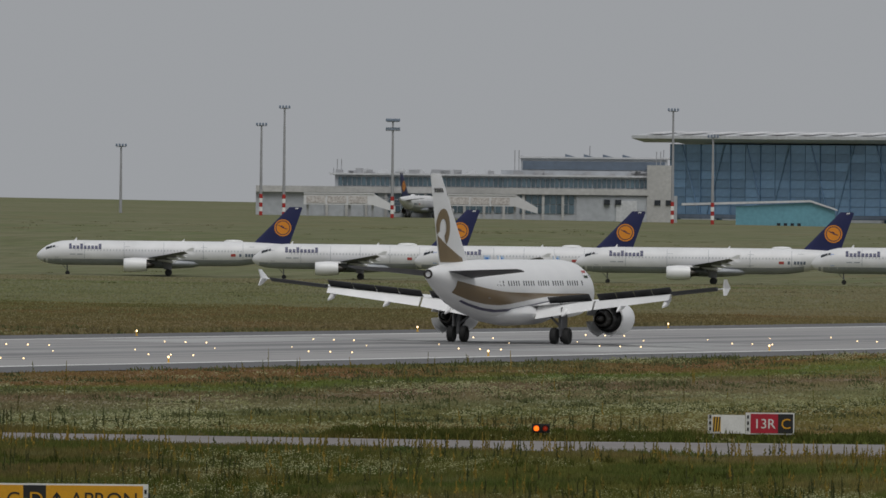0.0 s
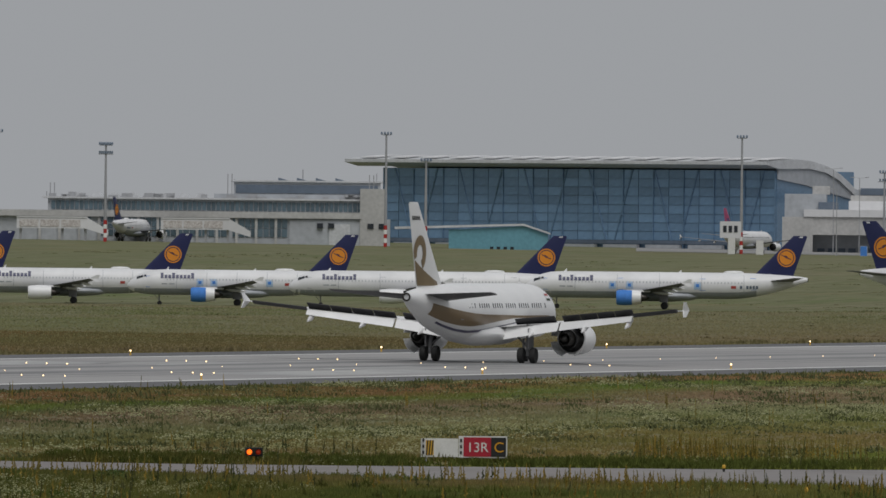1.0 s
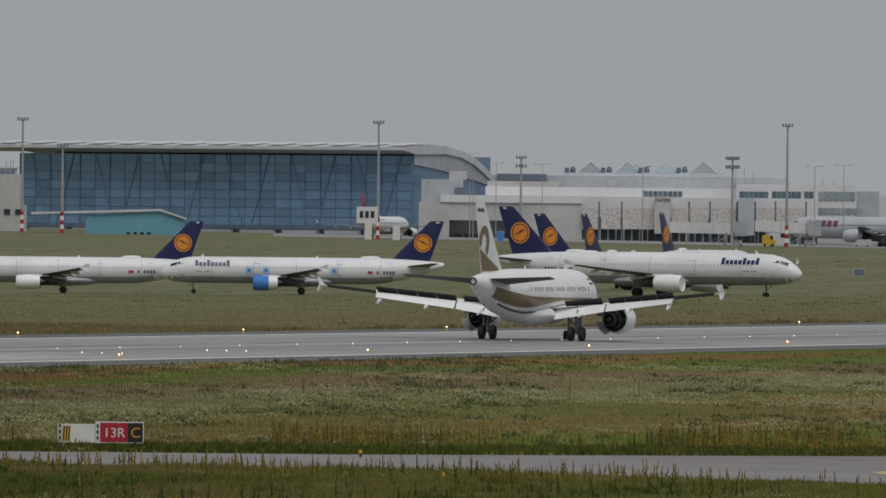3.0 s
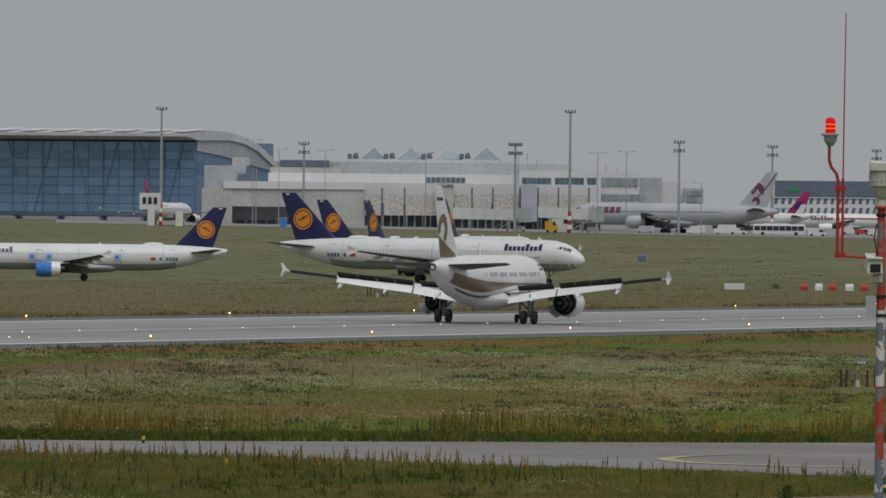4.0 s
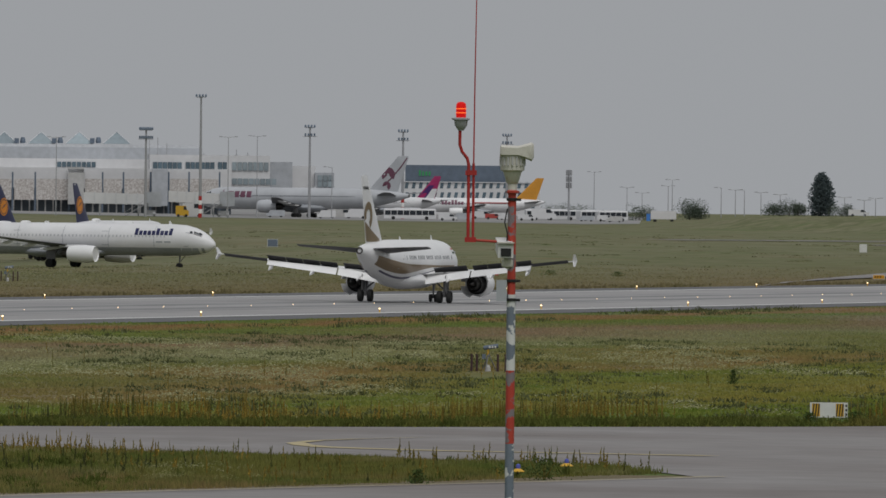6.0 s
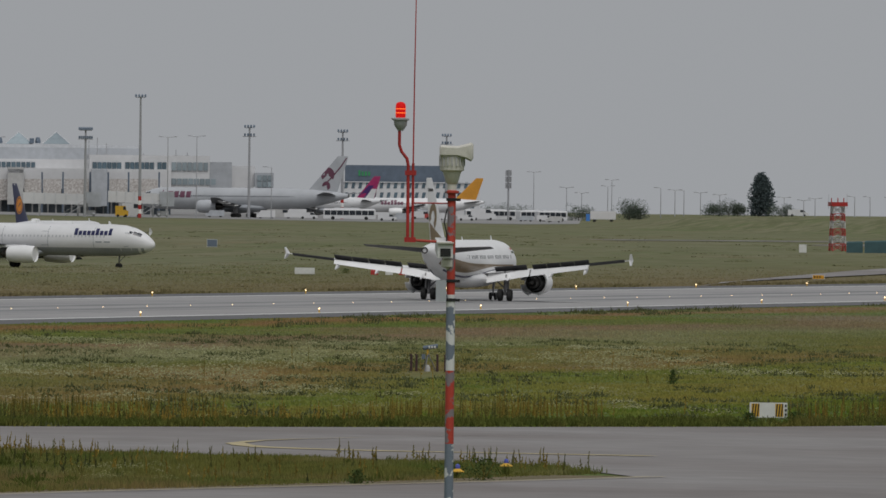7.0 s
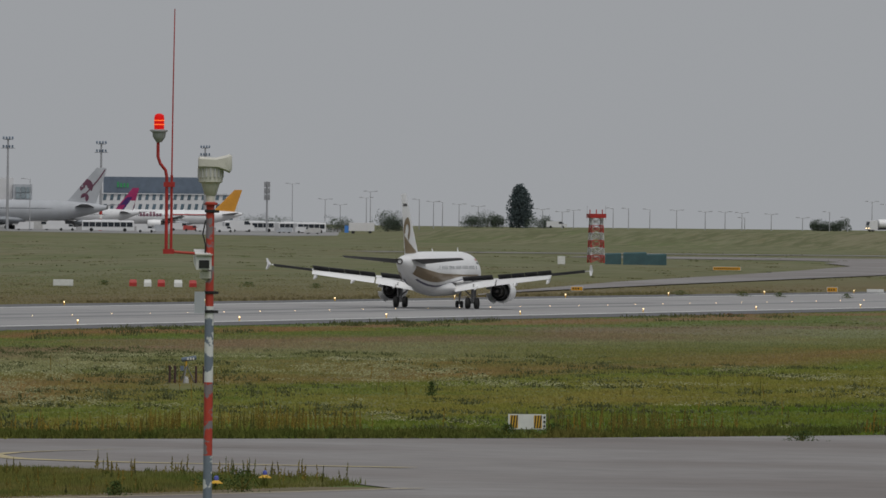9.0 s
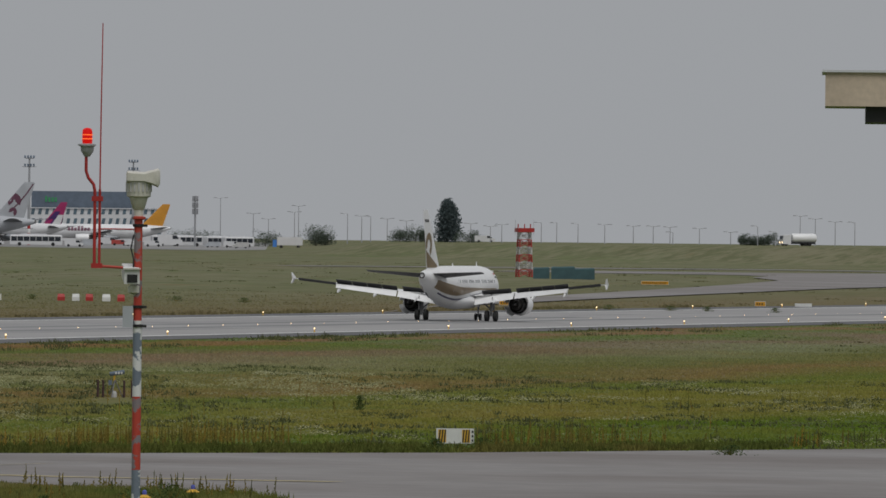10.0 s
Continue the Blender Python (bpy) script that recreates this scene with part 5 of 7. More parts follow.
def gate_ramp(px0, px1, d):
    root = thing("gate_ramp", base(17.8182, d), "white enclosed ramp with tan patterned panels sloping to the ground", "gate ramp", "enclosed ramps")
    k = d / 24000
    x0, x1 = k * (px0 - 784), k * (px1 - 784)
    z = lambda py: 11.83 - d * 0.000665 + k * (441 - py)
    g = G()
    g.prism([(x0, z(410)), (x1 - 6, z(410)), (x1, z(422)), (x1, z(412)), (x1 - 5.5, z(391)), (x0, z(391))], 1, 0, 3)
    part("tunnel", g, M["render_white"], root)
    r = G()
    r.prism([(x0, z(391)), (x1 - 5.5, z(391)), (x1 - 5.5, z(389)), (x0, z(389))], 1, -0.2, 3.2)
    part("roof", r, M["render_white"], root)
    n = 3
    step = (x1 - 6.5 - x0 - 1) / n
    for i in range(n):
        q = G()
        q.box(x0 + 0.7 + i * step, x0 + 0.2 + (i + 1) * step, -0.12, 0.0, z(407), z(394.5))
        part("patterned_panel", q, M["lime"], root, "panel with a tan leaf pattern")
    for x in (x0 + 1, (x0 + x1) / 2, x1 - 6):
        q = G()
        q.box(x - 0.3, x + 0.3, 1.0, 2.0, z(440), z(409))
        part("support_leg", q, M["mast"], root)


gate_ramp(30, 192, 3560)
gate_ramp(285, 444, 3560)


def hotel():
    root = thing("hotel", base(14.0707, 4200), "white hotel block with slanted windows and dark top storey", "hotel building")
    g = G()
    g.box(6.6, 49.6, 0, 18, 8, 19.58)
    part("wall", g, M["render_white"], root)
    t = G()
    t.box(7.8, 39.5, 1, 17, 19.58, 24.65)
    part("top_storey", t, M["dark_wall"], root, "dark top storey")
    r = G()
    r.box(6.2, 50.0, -0.4, 18.4, 19.58 - 0.3, 19.58)
    part("roof_edge", r, M["roof_metal"], root)
    for i in range(4):
        s = G()
        s.box(12.0 + i * 1.0, 12.0 + i * 1.0 + 0.6, 0.8, 1.0, 21.33, 23.08 - (0.4 if i else 0))
        part("sign_block", s, M["leaf_sign"], root, "green block in place of a letter")
    for j, py in enumerate((341, 359, 377)):
        for i in range(19):
            w = G()
            x = 7.6 + i * 2.18
            z = 11.83 - 4200 * 0.002864 + 0.175 * (441 - py) + 0.00183 * (px_of(i))
            w.prism([(x, z), (x + 1.0, z), (x + 1.35, z + 1.9), (x + 0.35, z + 1.9)], 1, -0.1, 0.1)
            part("window", w, M["pane_dark"], root)


def px_of(i):
    return 44 + i * 12.4


M["leaf_sign"] = glowing("green_sign_light", (0.03, 0.22, 0.08), 0.15)
hotel()


# ---- masts ----
def flood_mast(a, d, top, label, banded=True, heads=6, crown=False, group="floodlight masts"):
    x, y = polar(d, a)
    z = gz(x, y)
    root = thing("floodlight_mast", pose(x, y, z, 0, 0, a), label, "floodlight mast", group)
    h = top - z
    g = G()
    g.tube([(0, 0, 5.6 if banded else 0), (0, 0, h - 0.6)], [0.42, 0.24], 10)
    part("pole", g, M["mast"], root, "", True)
    if banded:
        for i in range(5):
            b = G()
            b.tube([(0, 0, i * 1.12), (0, 0, (i + 1) * 1.12)], 0.47, 10)
            part("band", b, M["red"] if i % 2 == 0 else M["line_white"], root, "red painted band" if i % 2 == 0 else "white painted band")
    f = G()
    w = 1.6 if heads > 4 else 1.2
    f.box(-w, w, -0.1, 0.1, h - 0.9, h - 0.75)
    part("head_frame", f, M["mast"], root)
    if crown:
        f = G()
        f.box(-1.9, 1.9, -0.1, 0.1, h - 3.2, h - 3.05)
        part("head_frame", f, M["mast"], root)
    for i in range(heads):
        q = -w + 2 * w * i / (heads - 1)
        l = G()
        l.loft([[(q - 0.26, -0.75, h - 0.75), (q + 0.26, -0.75, h - 0.75), (q + 0.2, 0.05, h - 0.55), (q - 0.2, 0.05, h - 0.55)], [(q - 0.26, -0.7, h - 0.25), (q + 0.26, -0.7, h - 0.25), (q + 0.2, 0.05, h), (q - 0.2, 0.05, h)]])
        part("floodlight", l, M["dark_wall"], root, "dark floodlight head")
        if crown:
            l = G()
            l.box(q - 0.24, q + 0.24, -0.6, 0, h - 3.0, h - 2.3)
            part("floodlight", l, M["dark_wall"], root, "dark floodlight head")


TALL = "tall grey floodlight mast with red and white foot"
for a, top in ((18.060, 67.77 * 0 + 39.8), (16.557, 39.9), (14.830, 40.2), (21.112, 39.1), (19.702, 39.5)):
    flood_mast(a, 3500, top, TALL, True, 4)
flood_mast(19.244, 3500, 36.4, "grey floodlight mast with double crown of lamps", True, 7, True)
flood_mast(15.061, 3505, 31.6, "grey floodlight mast with double crown of lamps", False, 7, True)
flood_mast(14.369, 3600, 33.2, "slim grey floodlight mast by the offices", False, 4, True)
flood_mast(13.975, 3700, 32.8, "slim grey floodlight mast by the airliners", True, 4, True)
flood_mast(13.536, 3990, 33.5, "slim grey floodlight mast behind the hotel", False, 4, True)
flood_mast(15.954, 3640, 32.0, "slim grey floodlight mast on the roof side", False, 4, True)
flood_mast(19.799, 3520, 35.1, "grey floodlight mast with small head", True, 4)
flood_mast(21.024, 3520, 30.0, "short grey floodlight mast", False, 4)
flood_mast(20.391, 3520, 29.3, "short grey floodlight mast", False, 4)
flood_mast(17.891, 3490, 33.0, "slim floodlight mast before the glass hall", True, 4)


def lamp_post(a, d, top, arms=2, group="lamp posts", lean=1.5):
    x, y = polar(d, a)
    z = gz(x, y) if d < 4900 else 9.0
    root = thing("lamp_post", pose(x, y, z, 0, 0, a), "thin grey lamp post with arms", "lamp post", group)
    h = top - z
    g = G()
    g.tube([(0, 0, 0), (0, 0, h)], [0.16, 0.09], 6)
    part("pole", g, M["mast"], root)
    for s in (-1, 1)[:arms]:
        b = G()
        b.tube([(0, 0, h - 0.1), (s * lean, 0, h + 0.1)], 0.08, 6)
        part("arm", b, M["mast"], root)
        l = G()
        l.box(min(s * lean, s * (lean + 0.9)), max(s * lean, s * (lean + 0.9)), -0.15, 0.15, h, h + 0.2)
        part("lamp_head", l, M["mast"], root)


for a, d, top, arms in ((15.439, 3500, 28.7, 2), (14.713, 3500, 29.2, 2), (14.591, 3600, 30.0, 2), (16.155, 3500, 26.2, 1), (16.059, 3600, 29.7, 2), (15.864, 3650, 29.8, 2), (16.169, 3600, 32.1, 2), (14.274, 3600, 22.0, 1)):
    lamp_post(a, d, top, arms)
rnd = random.Random(11)
for a, top in ((13.166, 22.5), (12.836, 20.5), (12.853, 18.6), (13.027, 18.0), (12.963, 16.5), (12.629, 18.2), (12.569, 17.6), (12.531, 17.6), (12.461, 17.0), (12.380, 16.4), (11.810, 16.2), (11.745, 16.2), (11.655, 16.0), (11.542, 15.8), (11.421, 15.5), (11.337, 15.5), (11.266, 15.3), (11.254, 13.8), (11.142, 15.0), (11.010, 14.0), (10.896, 15.8), (10.820, 14.2), (10.717, 19.0), (10.653, 18.2), (10.569, 17.4), (10.486, 17.2), (11.977, 15.6), (12.108, 15.8), (12.025, 15.0)):
    lamp_post(a, 3960 + 80 * rnd.random(), top, 1 + (rnd.random() > 0.35), "distant road lamps", 1.2)


def cell_mast():
    x, y = polar(3850, 13.273)
    z = gz(x, y)
    root = thing("antenna_mast", pose(x, y, z), "grey phone mast with panels of aerials", "antenna mast")
    g = G()
    g.tube([(0, 0, 0), (0, 0, 14.5)], [0.32, 0.22], 10)
    part("pole", g, M["mast"], root)
    for ring in (9.2, 11.0, 12.8):
        for i in range(6):
            b = G()
            q = 2 * math.pi * i / 6
            b.box(0.7 * math.cos(q) - 0.16, 0.7 * math.cos(q) + 0.16, 0.7 * math.sin(q) - 0.12, 0.7 * math.sin(q) + 0.12, ring, ring + 1.6)
            part("antenna_panel", b, M["mast"], root)


cell_mast()


def lattice_tower():
    x, y = polar(2450, 11.881)
    z = gz(x, y)
    root = thing("lattice_tower", pose(x, y, z, 0, 0, 25), "red and white lattice tower with a deck of aerials", "lattice tower")
    H, w0, w1 = 8.1, 1.25, 1.0
    levels = 6
    for i in range(levels):
        z0, z1 = H * i / levels, H * (i + 1) / levels
        a0, a1 = w0 + (w1 - w0) * i / levels, w0 + (w1 - w0) * (i + 1) / levels
        g = G()
        for sx, sy in ((-1, -1), (1, -1), (1, 1), (-1, 1)):
            nx, ny = -sy, sx
            g.tube([(sx * a0, sy * a0, z0), (sx * a1, sy * a1, z1)], 0.12, 5)
            g.tube([(sx * a0, sy * a0, z0), (nx * a1, ny * a1, z1)], 0.075, 5)
            g.tube([(nx * a0, ny * a0, z0), (sx * a1, sy * a1, z1)], 0.075, 5)
            g.tube([(sx * a1, sy * a1, z1), (nx * a1, ny * a1, z1)], 0.075, 5)
        part("lattice_section", g, M["red"] if i % 2 == 0 else M["mast_white"], root, "red lattice section" if i % 2 == 0 else "white lattice section")
    d = G()
    d.box(-1.5, 1.5, -1.5, 1.5, H, H + 0.75)
    part("deck", d, M["red"], root, "red deck parapet")
    for q in (-1.2, 0.0, 1.1):
        p = G()
        p.tube([(q, 0, H + 0.7), (q, 0, H + 1.5)], 0.1, 6)
        part("aerial", p, M["red"], root)
    for q in (-1.7, 1.7):
        p = G()
        p.tube([(q, 0, H - 0.5), (q, 0, H + 2.2)], 0.03, 5)
        part("rod", p, M["mast"], root)


lattice_tower()


def netted_stacks():
    for px0, px1, py in ((1071, 1100, 451), (1103, 1145, 449), (1143, 1180, 451)):
        a, d = 11.881 - (px0 - 1055) * 0.002387, 2400
        x, y = polar(d, a)
        root = thing("netted_stack", pose(x, y, gz(x, y), 0, 0, a), "stack covered with dark green netting in the grass", "covered stack", "netted stacks")
        w, h = (px1 - px0) * 0.1, (470 - py) * 0.1
        g = G()
        g.loft([[(0, 0, 0), (w, 0, 0), (w, 3, 0), (0, 3, 0)], [(0, 0, h * 0.9), (w, 0, h), (w, 3, h * 0.95), (0, 3, h)], [(0.3, 0.3, h * 1.02), (w - 0.3, 0.3, h * 1.08), (w - 0.3, 2.7, h), (0.3, 2.7, h * 1.05)]])
        part("cover", g, M["green_net"], root)


netted_stacks()


# ---- trees ----
def tree(a, d, height, width, mat, label, seed, slim=False, group="distant trees"):
    x, y = polar(d, a)
    z = gz(x, y)
    root = thing("tree", pose(x, y, z - 0.2), label, "tree", group)
    r = random.Random(seed)
    g = G()
    th = height * (0.9 if slim else 0.55)
    g.tube([(0, 0, 0), (0.1, 0, th * 0.5), (0, 0.1, th)], [0.035 * height, 0.02 * height, 0.006 * height], 8)
    for i in range(7):
        q = r.random() * 6.28
        zz = height * (0.2 + 0.08 * i)
        rr = width * 0.35
        g.tube([(0, 0, zz * 0.8), (rr * math.cos(q), rr * math.sin(q), zz + height * 0.12)], [0.012 * height, 0.004 * height], 5)
    part("trunk", g, M["bark"], root)
    c = G()
    lobes = []
    for i in range(26 if not slim else 22):
        u = i / 25 if not slim else i / 21
        q = r.random() * 6.28
        if slim:
            zc = height * (0.10 + 0.84 * u)
            rad = width * 0.5 * (0.55 + 0.55 * math.sin(math.pi * min(u * 0.85 + 0.18, 1)))
            rr = rad * 0.35 * r.random()
        else:
            zc = height * (0.22 + 0.62 * r.random())
            rr = width * 0.42 * math.sqrt(r.random()) * math.sqrt(max(0.1, 1 - ((zc / height - 0.5) / 0.55) ** 2))
            rad = width * (0.13 + 0.1 * r.random())
        lobes.append((rr * math.cos(q), rr * math.sin(q), zc, rad))
    n = 2600 if not slim else 5200
    s = max(height * 0.028, 0.14)
    for i in range(n):
        lx, ly, lz, rad = lobes[r.randrange(len(lobes))]
        v = Vector((r.gauss(0, 1), r.gauss(0, 1), r.gauss(0, 1))).normalized() * rad * (0.55 + 0.5 * r.random())
        p = Vector((lx, ly, lz)) + Vector((v.x, v.y, v.z * (1.0 if not slim else 1.3)))
        e1 = Vector((r.gauss(0, 1), r.gauss(0, 1), r.gauss(0, 1))).normalized() * s * (0.6 + 0.8 * r.random())
        e2 = e1.cross(Vector((r.gauss(0, 1), r.gauss(0, 1), r.gauss(0, 1)))).normalized() * s * 0.7
        c.face([p - e1, p + e2, p + e1, p - e2])
    part("crown", c, mat, root)


tree(12.206, 4000, 11.8, 6.6, M["poplar_leaf"], "tall dense poplar, leaves tinted for haze", 3, True)
for a, h, w, s in ((12.762, 5.2, 7.5, 4), (12.722, 4.0, 5, 20), (12.975, 3.6, 7, 5), (12.407, 3.0, 5, 6), (12.342, 4.0, 6.5, 7), (12.304, 3.4, 4, 21), (12.120, 3.0, 6, 8), (13.254, 3.4, 9, 9), (13.314, 3.0, 8, 22), (10.944, 2.8, 4, 10), (10.851, 3.2, 4.5, 12), (10.901, 2.2, 5, 13)):
    tree(a, 3990, h * 1.15, w * 1.5, M["leaf"], "low bushy dark green tree", s)
for a, h, w, s in ((21.309, 7.5, 8, 14), (21.397, 9.5, 10, 15), (21.236, 4.5, 6, 16)):
    tree(a, 3450, h, w, M["leaf"], "rounded dark green tree by the field", s)


# ---- vehicles ----
def bus(a, d, length, turn, label, low=False):
    x, y = polar(d, a)
    root = thing("apron_bus", pose(x, y, gz(x, y) + 0.08, 0, 0, a + turn), label, "bus", "apron buses")
    h = 3.0
    g = G()
    g.loft([[(-length / 2, -1.35, 0.35), (length / 2, -1.35, 0.35), (length / 2, 1.35, 0.35), (-length / 2, 1.35, 0.35)], [(-length / 2, -1.35, h - 0.3), (length / 2, -1.35, h - 0.3), (length / 2, 1.35, h - 0.3), (-length / 2, 1.35, h - 0.3)], [(-length / 2 + 0.3, -1.1, h), (length / 2 - 0.3, -1.1, h), (length / 2 - 0.3, 1.1, h), (-length / 2 + 0.3, 1.1, h)]])
    part("body", g, M["render_white"], root, "white bus body")
    n = int(length / 1.6)
    for i in range(n):
        w = G()
        x0 = -length / 2 + 0.3 + i * (length - 0.6) / n
        w.box(x0, x0 + (length - 0.6) / n - 0.15, -1.4, -1.34, 1.3, 2.5)
        part("window", w, M["glass_dark"], root)
    for q in (-length * 0.32, length * 0.32):
        w = G()
        w.turned([(0.25, -1.4), (0.5, -1.4), (0.5, -1.1), (0.25, -1.1)], "y", (q, 0, 0.48), 14)
        part("wheel", w, M["tyre"], root)
    p = G()
    p.box(-length * 0.3, length * 0.2, -0.8, 0.8, h, h + 0.28)
    part("roof_unit", p, M["roof_metal"], root)


bus(13.943, 3640, 14, 0, "long white apron bus with dark windows")
bus(13.173, 3850, 9, 30, "white bus with dark windows")
bus(13.092, 3845, 9, 25, "white bus with dark windows")
bus(13.314, 3860, 10, 10, "white coach parked on the apron")
bus(13.397, 3850, 8, 10, "small white bus on the apron")


def van(a, d, length, h, mat, label, turn=0, body_h=None):
    x, y = polar(d, a)
    root = thing("service_vehicle", pose(x, y, gz(x, y) + 0.08, 0, 0, a + turn), label, "vehicle", "apron vehicles")
    g = G()
    g.prism([(-length / 2, 0.35), (length / 2, 0.35), (length / 2, h * 0.55), (length * 0.36, h * 0.62), (length * 0.28, h), (-length / 2, h)], 1, -0.95, 0.95)
    part("body", g, mat, root)
    w = G()
    w.prism([(length * 0.30, h * 0.64), (length * 0.35, h * 0.64), (length * 0.27, h * 0.95), (length * 0.10, h * 0.95), (length * 0.10, h * 0.64)], 1, -0.98, -0.94)
    part("cab_window", w, M["glass_dark"], root)
    for q in (-length * 0.3, length * 0.3):
        t = G()
        t.turned([(0.18, -1.0), (0.36, -1.0), (0.36, -0.75), (0.18, -0.75)], "y", (q, 0, 0.36), 12)
        part("wheel", t, M["tyre"], root)


rnd = random.Random(21)
for px, ln, h, m, lb in ((690, 5, 2.2, "render_white", "white service van"), (715, 7, 2.4, "concrete", "grey baggage tractor with cart"), (742, 6, 2.6, "render_white", "white catering vehicle"), (765, 5, 1.8, "render_white", "white pickup"), (905, 5, 1.8, "render_white", "white service car"), (930, 5, 2.0, "render_grey", "grey service car"), (965, 6, 2.2, "render_white", "white van"), (600, 5, 1.9, "render_grey", "grey tractor under the wing"), (985, 4.5, 1.6, "coral", "red service car"), (1010, 5, 1.9, "render_white", "white van"), (1045, 5, 1.7, "render_white", "white car"), (1150, 4.5, 1.6, "render_grey", "grey car"), (1185, 5, 1.8, "render_white", "white van"), (1200, 4.5, 1.7, "concrete", "pale car")):
    van(14.072 - (px - 784) * 0.002387, 3600 + 90 * rnd.random() + (160 if px > 950 else 0), ln, h, M[m], lb + " on the apron", 0 if px % 2 else 180)
van(14.905, 3515, 3.4, 2.9, M["yellow"], "yellow loading vehicle at the gate")
van(14.865, 3530, 6, 3.6, M["render_white"], "white truck at the gate")
van(13.378, 3840, 7, 3.2, M["render_white"], "white truck on the apron")
van(12.048, 3980, 6, 2.0, M["render_white"], "pale car on the embankment road")


def box_trailer():
    a, d = 12.872, 3830
    x, y = polar(d, a)
    root = thing("box_trailer", pose(x, y, gz(x, y) + 0.08, 0, 0, a), "white box trailer by the bushes", "trailer")
    g = G()
    g.box(-3.6, 3.6, -1.25, 1.25, 0.9, 3.2)
    part("box", g, M["render_white"], root)
    for q in (-2.4, 2.4):
        w = G()
        w.turned([(0.2, -1.2), (0.48, -1.2), (0.48, -0.9), (0.2, -0.9)], "y", (q, 0, 0.48), 12)
        part("wheel", w, M["tyre"], root)
    c = G()
    c.box(-4.8, -3.7, -1.1, 1.1, 0.4, 2.4)
    part("cab", c, M["engine_cover"], root, "blue cab")


box_trailer()


def tank_truck():
    root = thing("tank_truck", pose(-690, 3640, 0), "white tank truck with headlights on the embankment road", "tank truck")
    t = G()
    t.turned([(0.3, 2.2), (1.0, 2.15), (1.25, 1.8), (1.28, -4.6), (1.1, -5.0), (0.3, -5.1)], "y", (0, -1.2, 2.15), 20)
    part("tank", t, M["white"], root, "white tank", True)
    c = G()
    c.prism([(1.6, 0.5), (4.0, 0.5), (4.1, 1.6), (3.8, 2.9), (1.6, 3.1)], 0, -1.2, 1.2)
    part("cab", c, M["render_white"], root, "white cab")
    w = G()
    w.face([(-1.05, 4.1, 1.75), (1.05, 4.1, 1.75), (1.05, 3.86, 2.75), (-1.05, 3.86, 2.75)])
    part("windscreen", w, M["glass_dark"], root)
    ch = G()
    ch.box(-1.0, 1.0, -5.8, 3.6, 0.55, 1.0)
    part("chassis", ch, M["black"], root)
    for yy in (3.0, -2.8, -4.1):
        for s in (-1, 1):
            q = G()
            q.turned([(0.25, -0.18), (0.5, -0.18), (0.5, 0.18), (0.25, 0.18)], "x", (s * 1.0, yy, 0.5), 14)
            part("wheel", q, M["tyre"], root)
    for s in (-0.8, 0.8):
        l = G()
        l.turned([(0.02, 0.05), (0.16, 0.0), (0.16, -0.1)], "y", (s, 4.12, 0.95), 10)
        part("headlight", l, M["runway_lamp"], root, "lit headlight")
    return root


tanker = tank_truck()


# ---- things beyond the runway ----
def barrier(a, d, w, h, mat, label):
    x, y = polar(d, a)
    g = G()
    g.loft([[(-w / 2, -0.3, 0), (w / 2, -0.3, 0), (w / 2, 0.3, 0), (-w / 2, 0.3, 0)], [(-w / 2, -0.28, h * 0.55), (w / 2, -0.28, h * 0.55), (w / 2, 0.28, h * 0.55), (-w / 2, 0.28, h * 0.55)], [(-w * 0.45, -0.12, h), (w * 0.45, -0.12, h), (w * 0.45, 0.12, h), (-w * 0.45, 0.12, h)]])
    solid("barrier", g, mat, label, "barrier", "red and white barriers", m=pose(x, y, gz(x, y), 0, 0, a))


for px, py, w, mt, lb in ((236, 509, 0.9, "red", "red plastic barrier in the grass"), (262, 509, 0.9, "sign_white", "white plastic barrier in the grass"), (286, 510, 0.9, "red", "red plastic barrier in the grass"), (316, 510, 1.0, "sign_white", "white plastic barrier in the grass"), (342, 510, 0.9, "red", "red plastic barrier in the grass")):
    barrier(12.5273 - (px - 784) * 0.002387, 1640, w, 0.85, M[mt], lb)


def board_sign(a, d, w, h, mats, label, cells=1, category="airfield sign", lift=0.12, turn=0.0):
    """A low airfield sign: a shallow box with coloured cells, a frame and short legs."""
    x, y = polar(d, a)
    root = thing("airfield_sign", pose(x, y, gz(x, y), 0, 0, a + turn), label, category, "airfield signs")
    b = G()
    b.box(-w / 2, w / 2, 0, 0.22, lift, lift + h)
    part("case", b, M["sign_white"], root, "white sign case")
    for i, m in enumerate(mats):
        f = G()
        f.box(-w / 2 + 0.05 + i * (w - 0.1) / len(mats), -w / 2 + 0.05 + (i + 1) * (w - 0.1) / len(mats), -0.02, 0.0, lift + 0.05, lift + h - 0.05)
        part("face", f, M[m], root)
    for q in (-w * 0.35, w * 0.35):
        l = G()
        l.box(q - 0.05, q + 0.05, 0.06, 0.16, 0, lift)
        part("leg", l, M["mast"], root)
    return root


board_sign(14.130, 1625, 2.4, 0.75, ["sign_white"], "plain white sign seen from its back")
for a, d, w, h in ((11.328, 2250, 4.6, 0.6), (11.960, 1690, 1.5, 0.55), (10.882, 1760, 1.4, 0.65)):
    root = board_sign(a, d, w, h, ["sign_yellow"], "yellow direction sign in the far grass")
    for i in range(int(w / 0.32) - 1):
        g = G()
        g.box(-w / 2 + 0.22 + i * 0.32, -w / 2 + 0.38 + i * 0.32, -0.035, -0.02, 0.3, 0.3 + h * 0.4)
        part("letter_bar", g, M["black"], root)
board_sign(10.700, 1765, 2.2, 0.45, ["sign_white"], "low white board in the far grass")
board_sign(12.027, 2350, 1.3, 1.4, ["sign_white"], "pale cabinet in the field", category="cabinet")
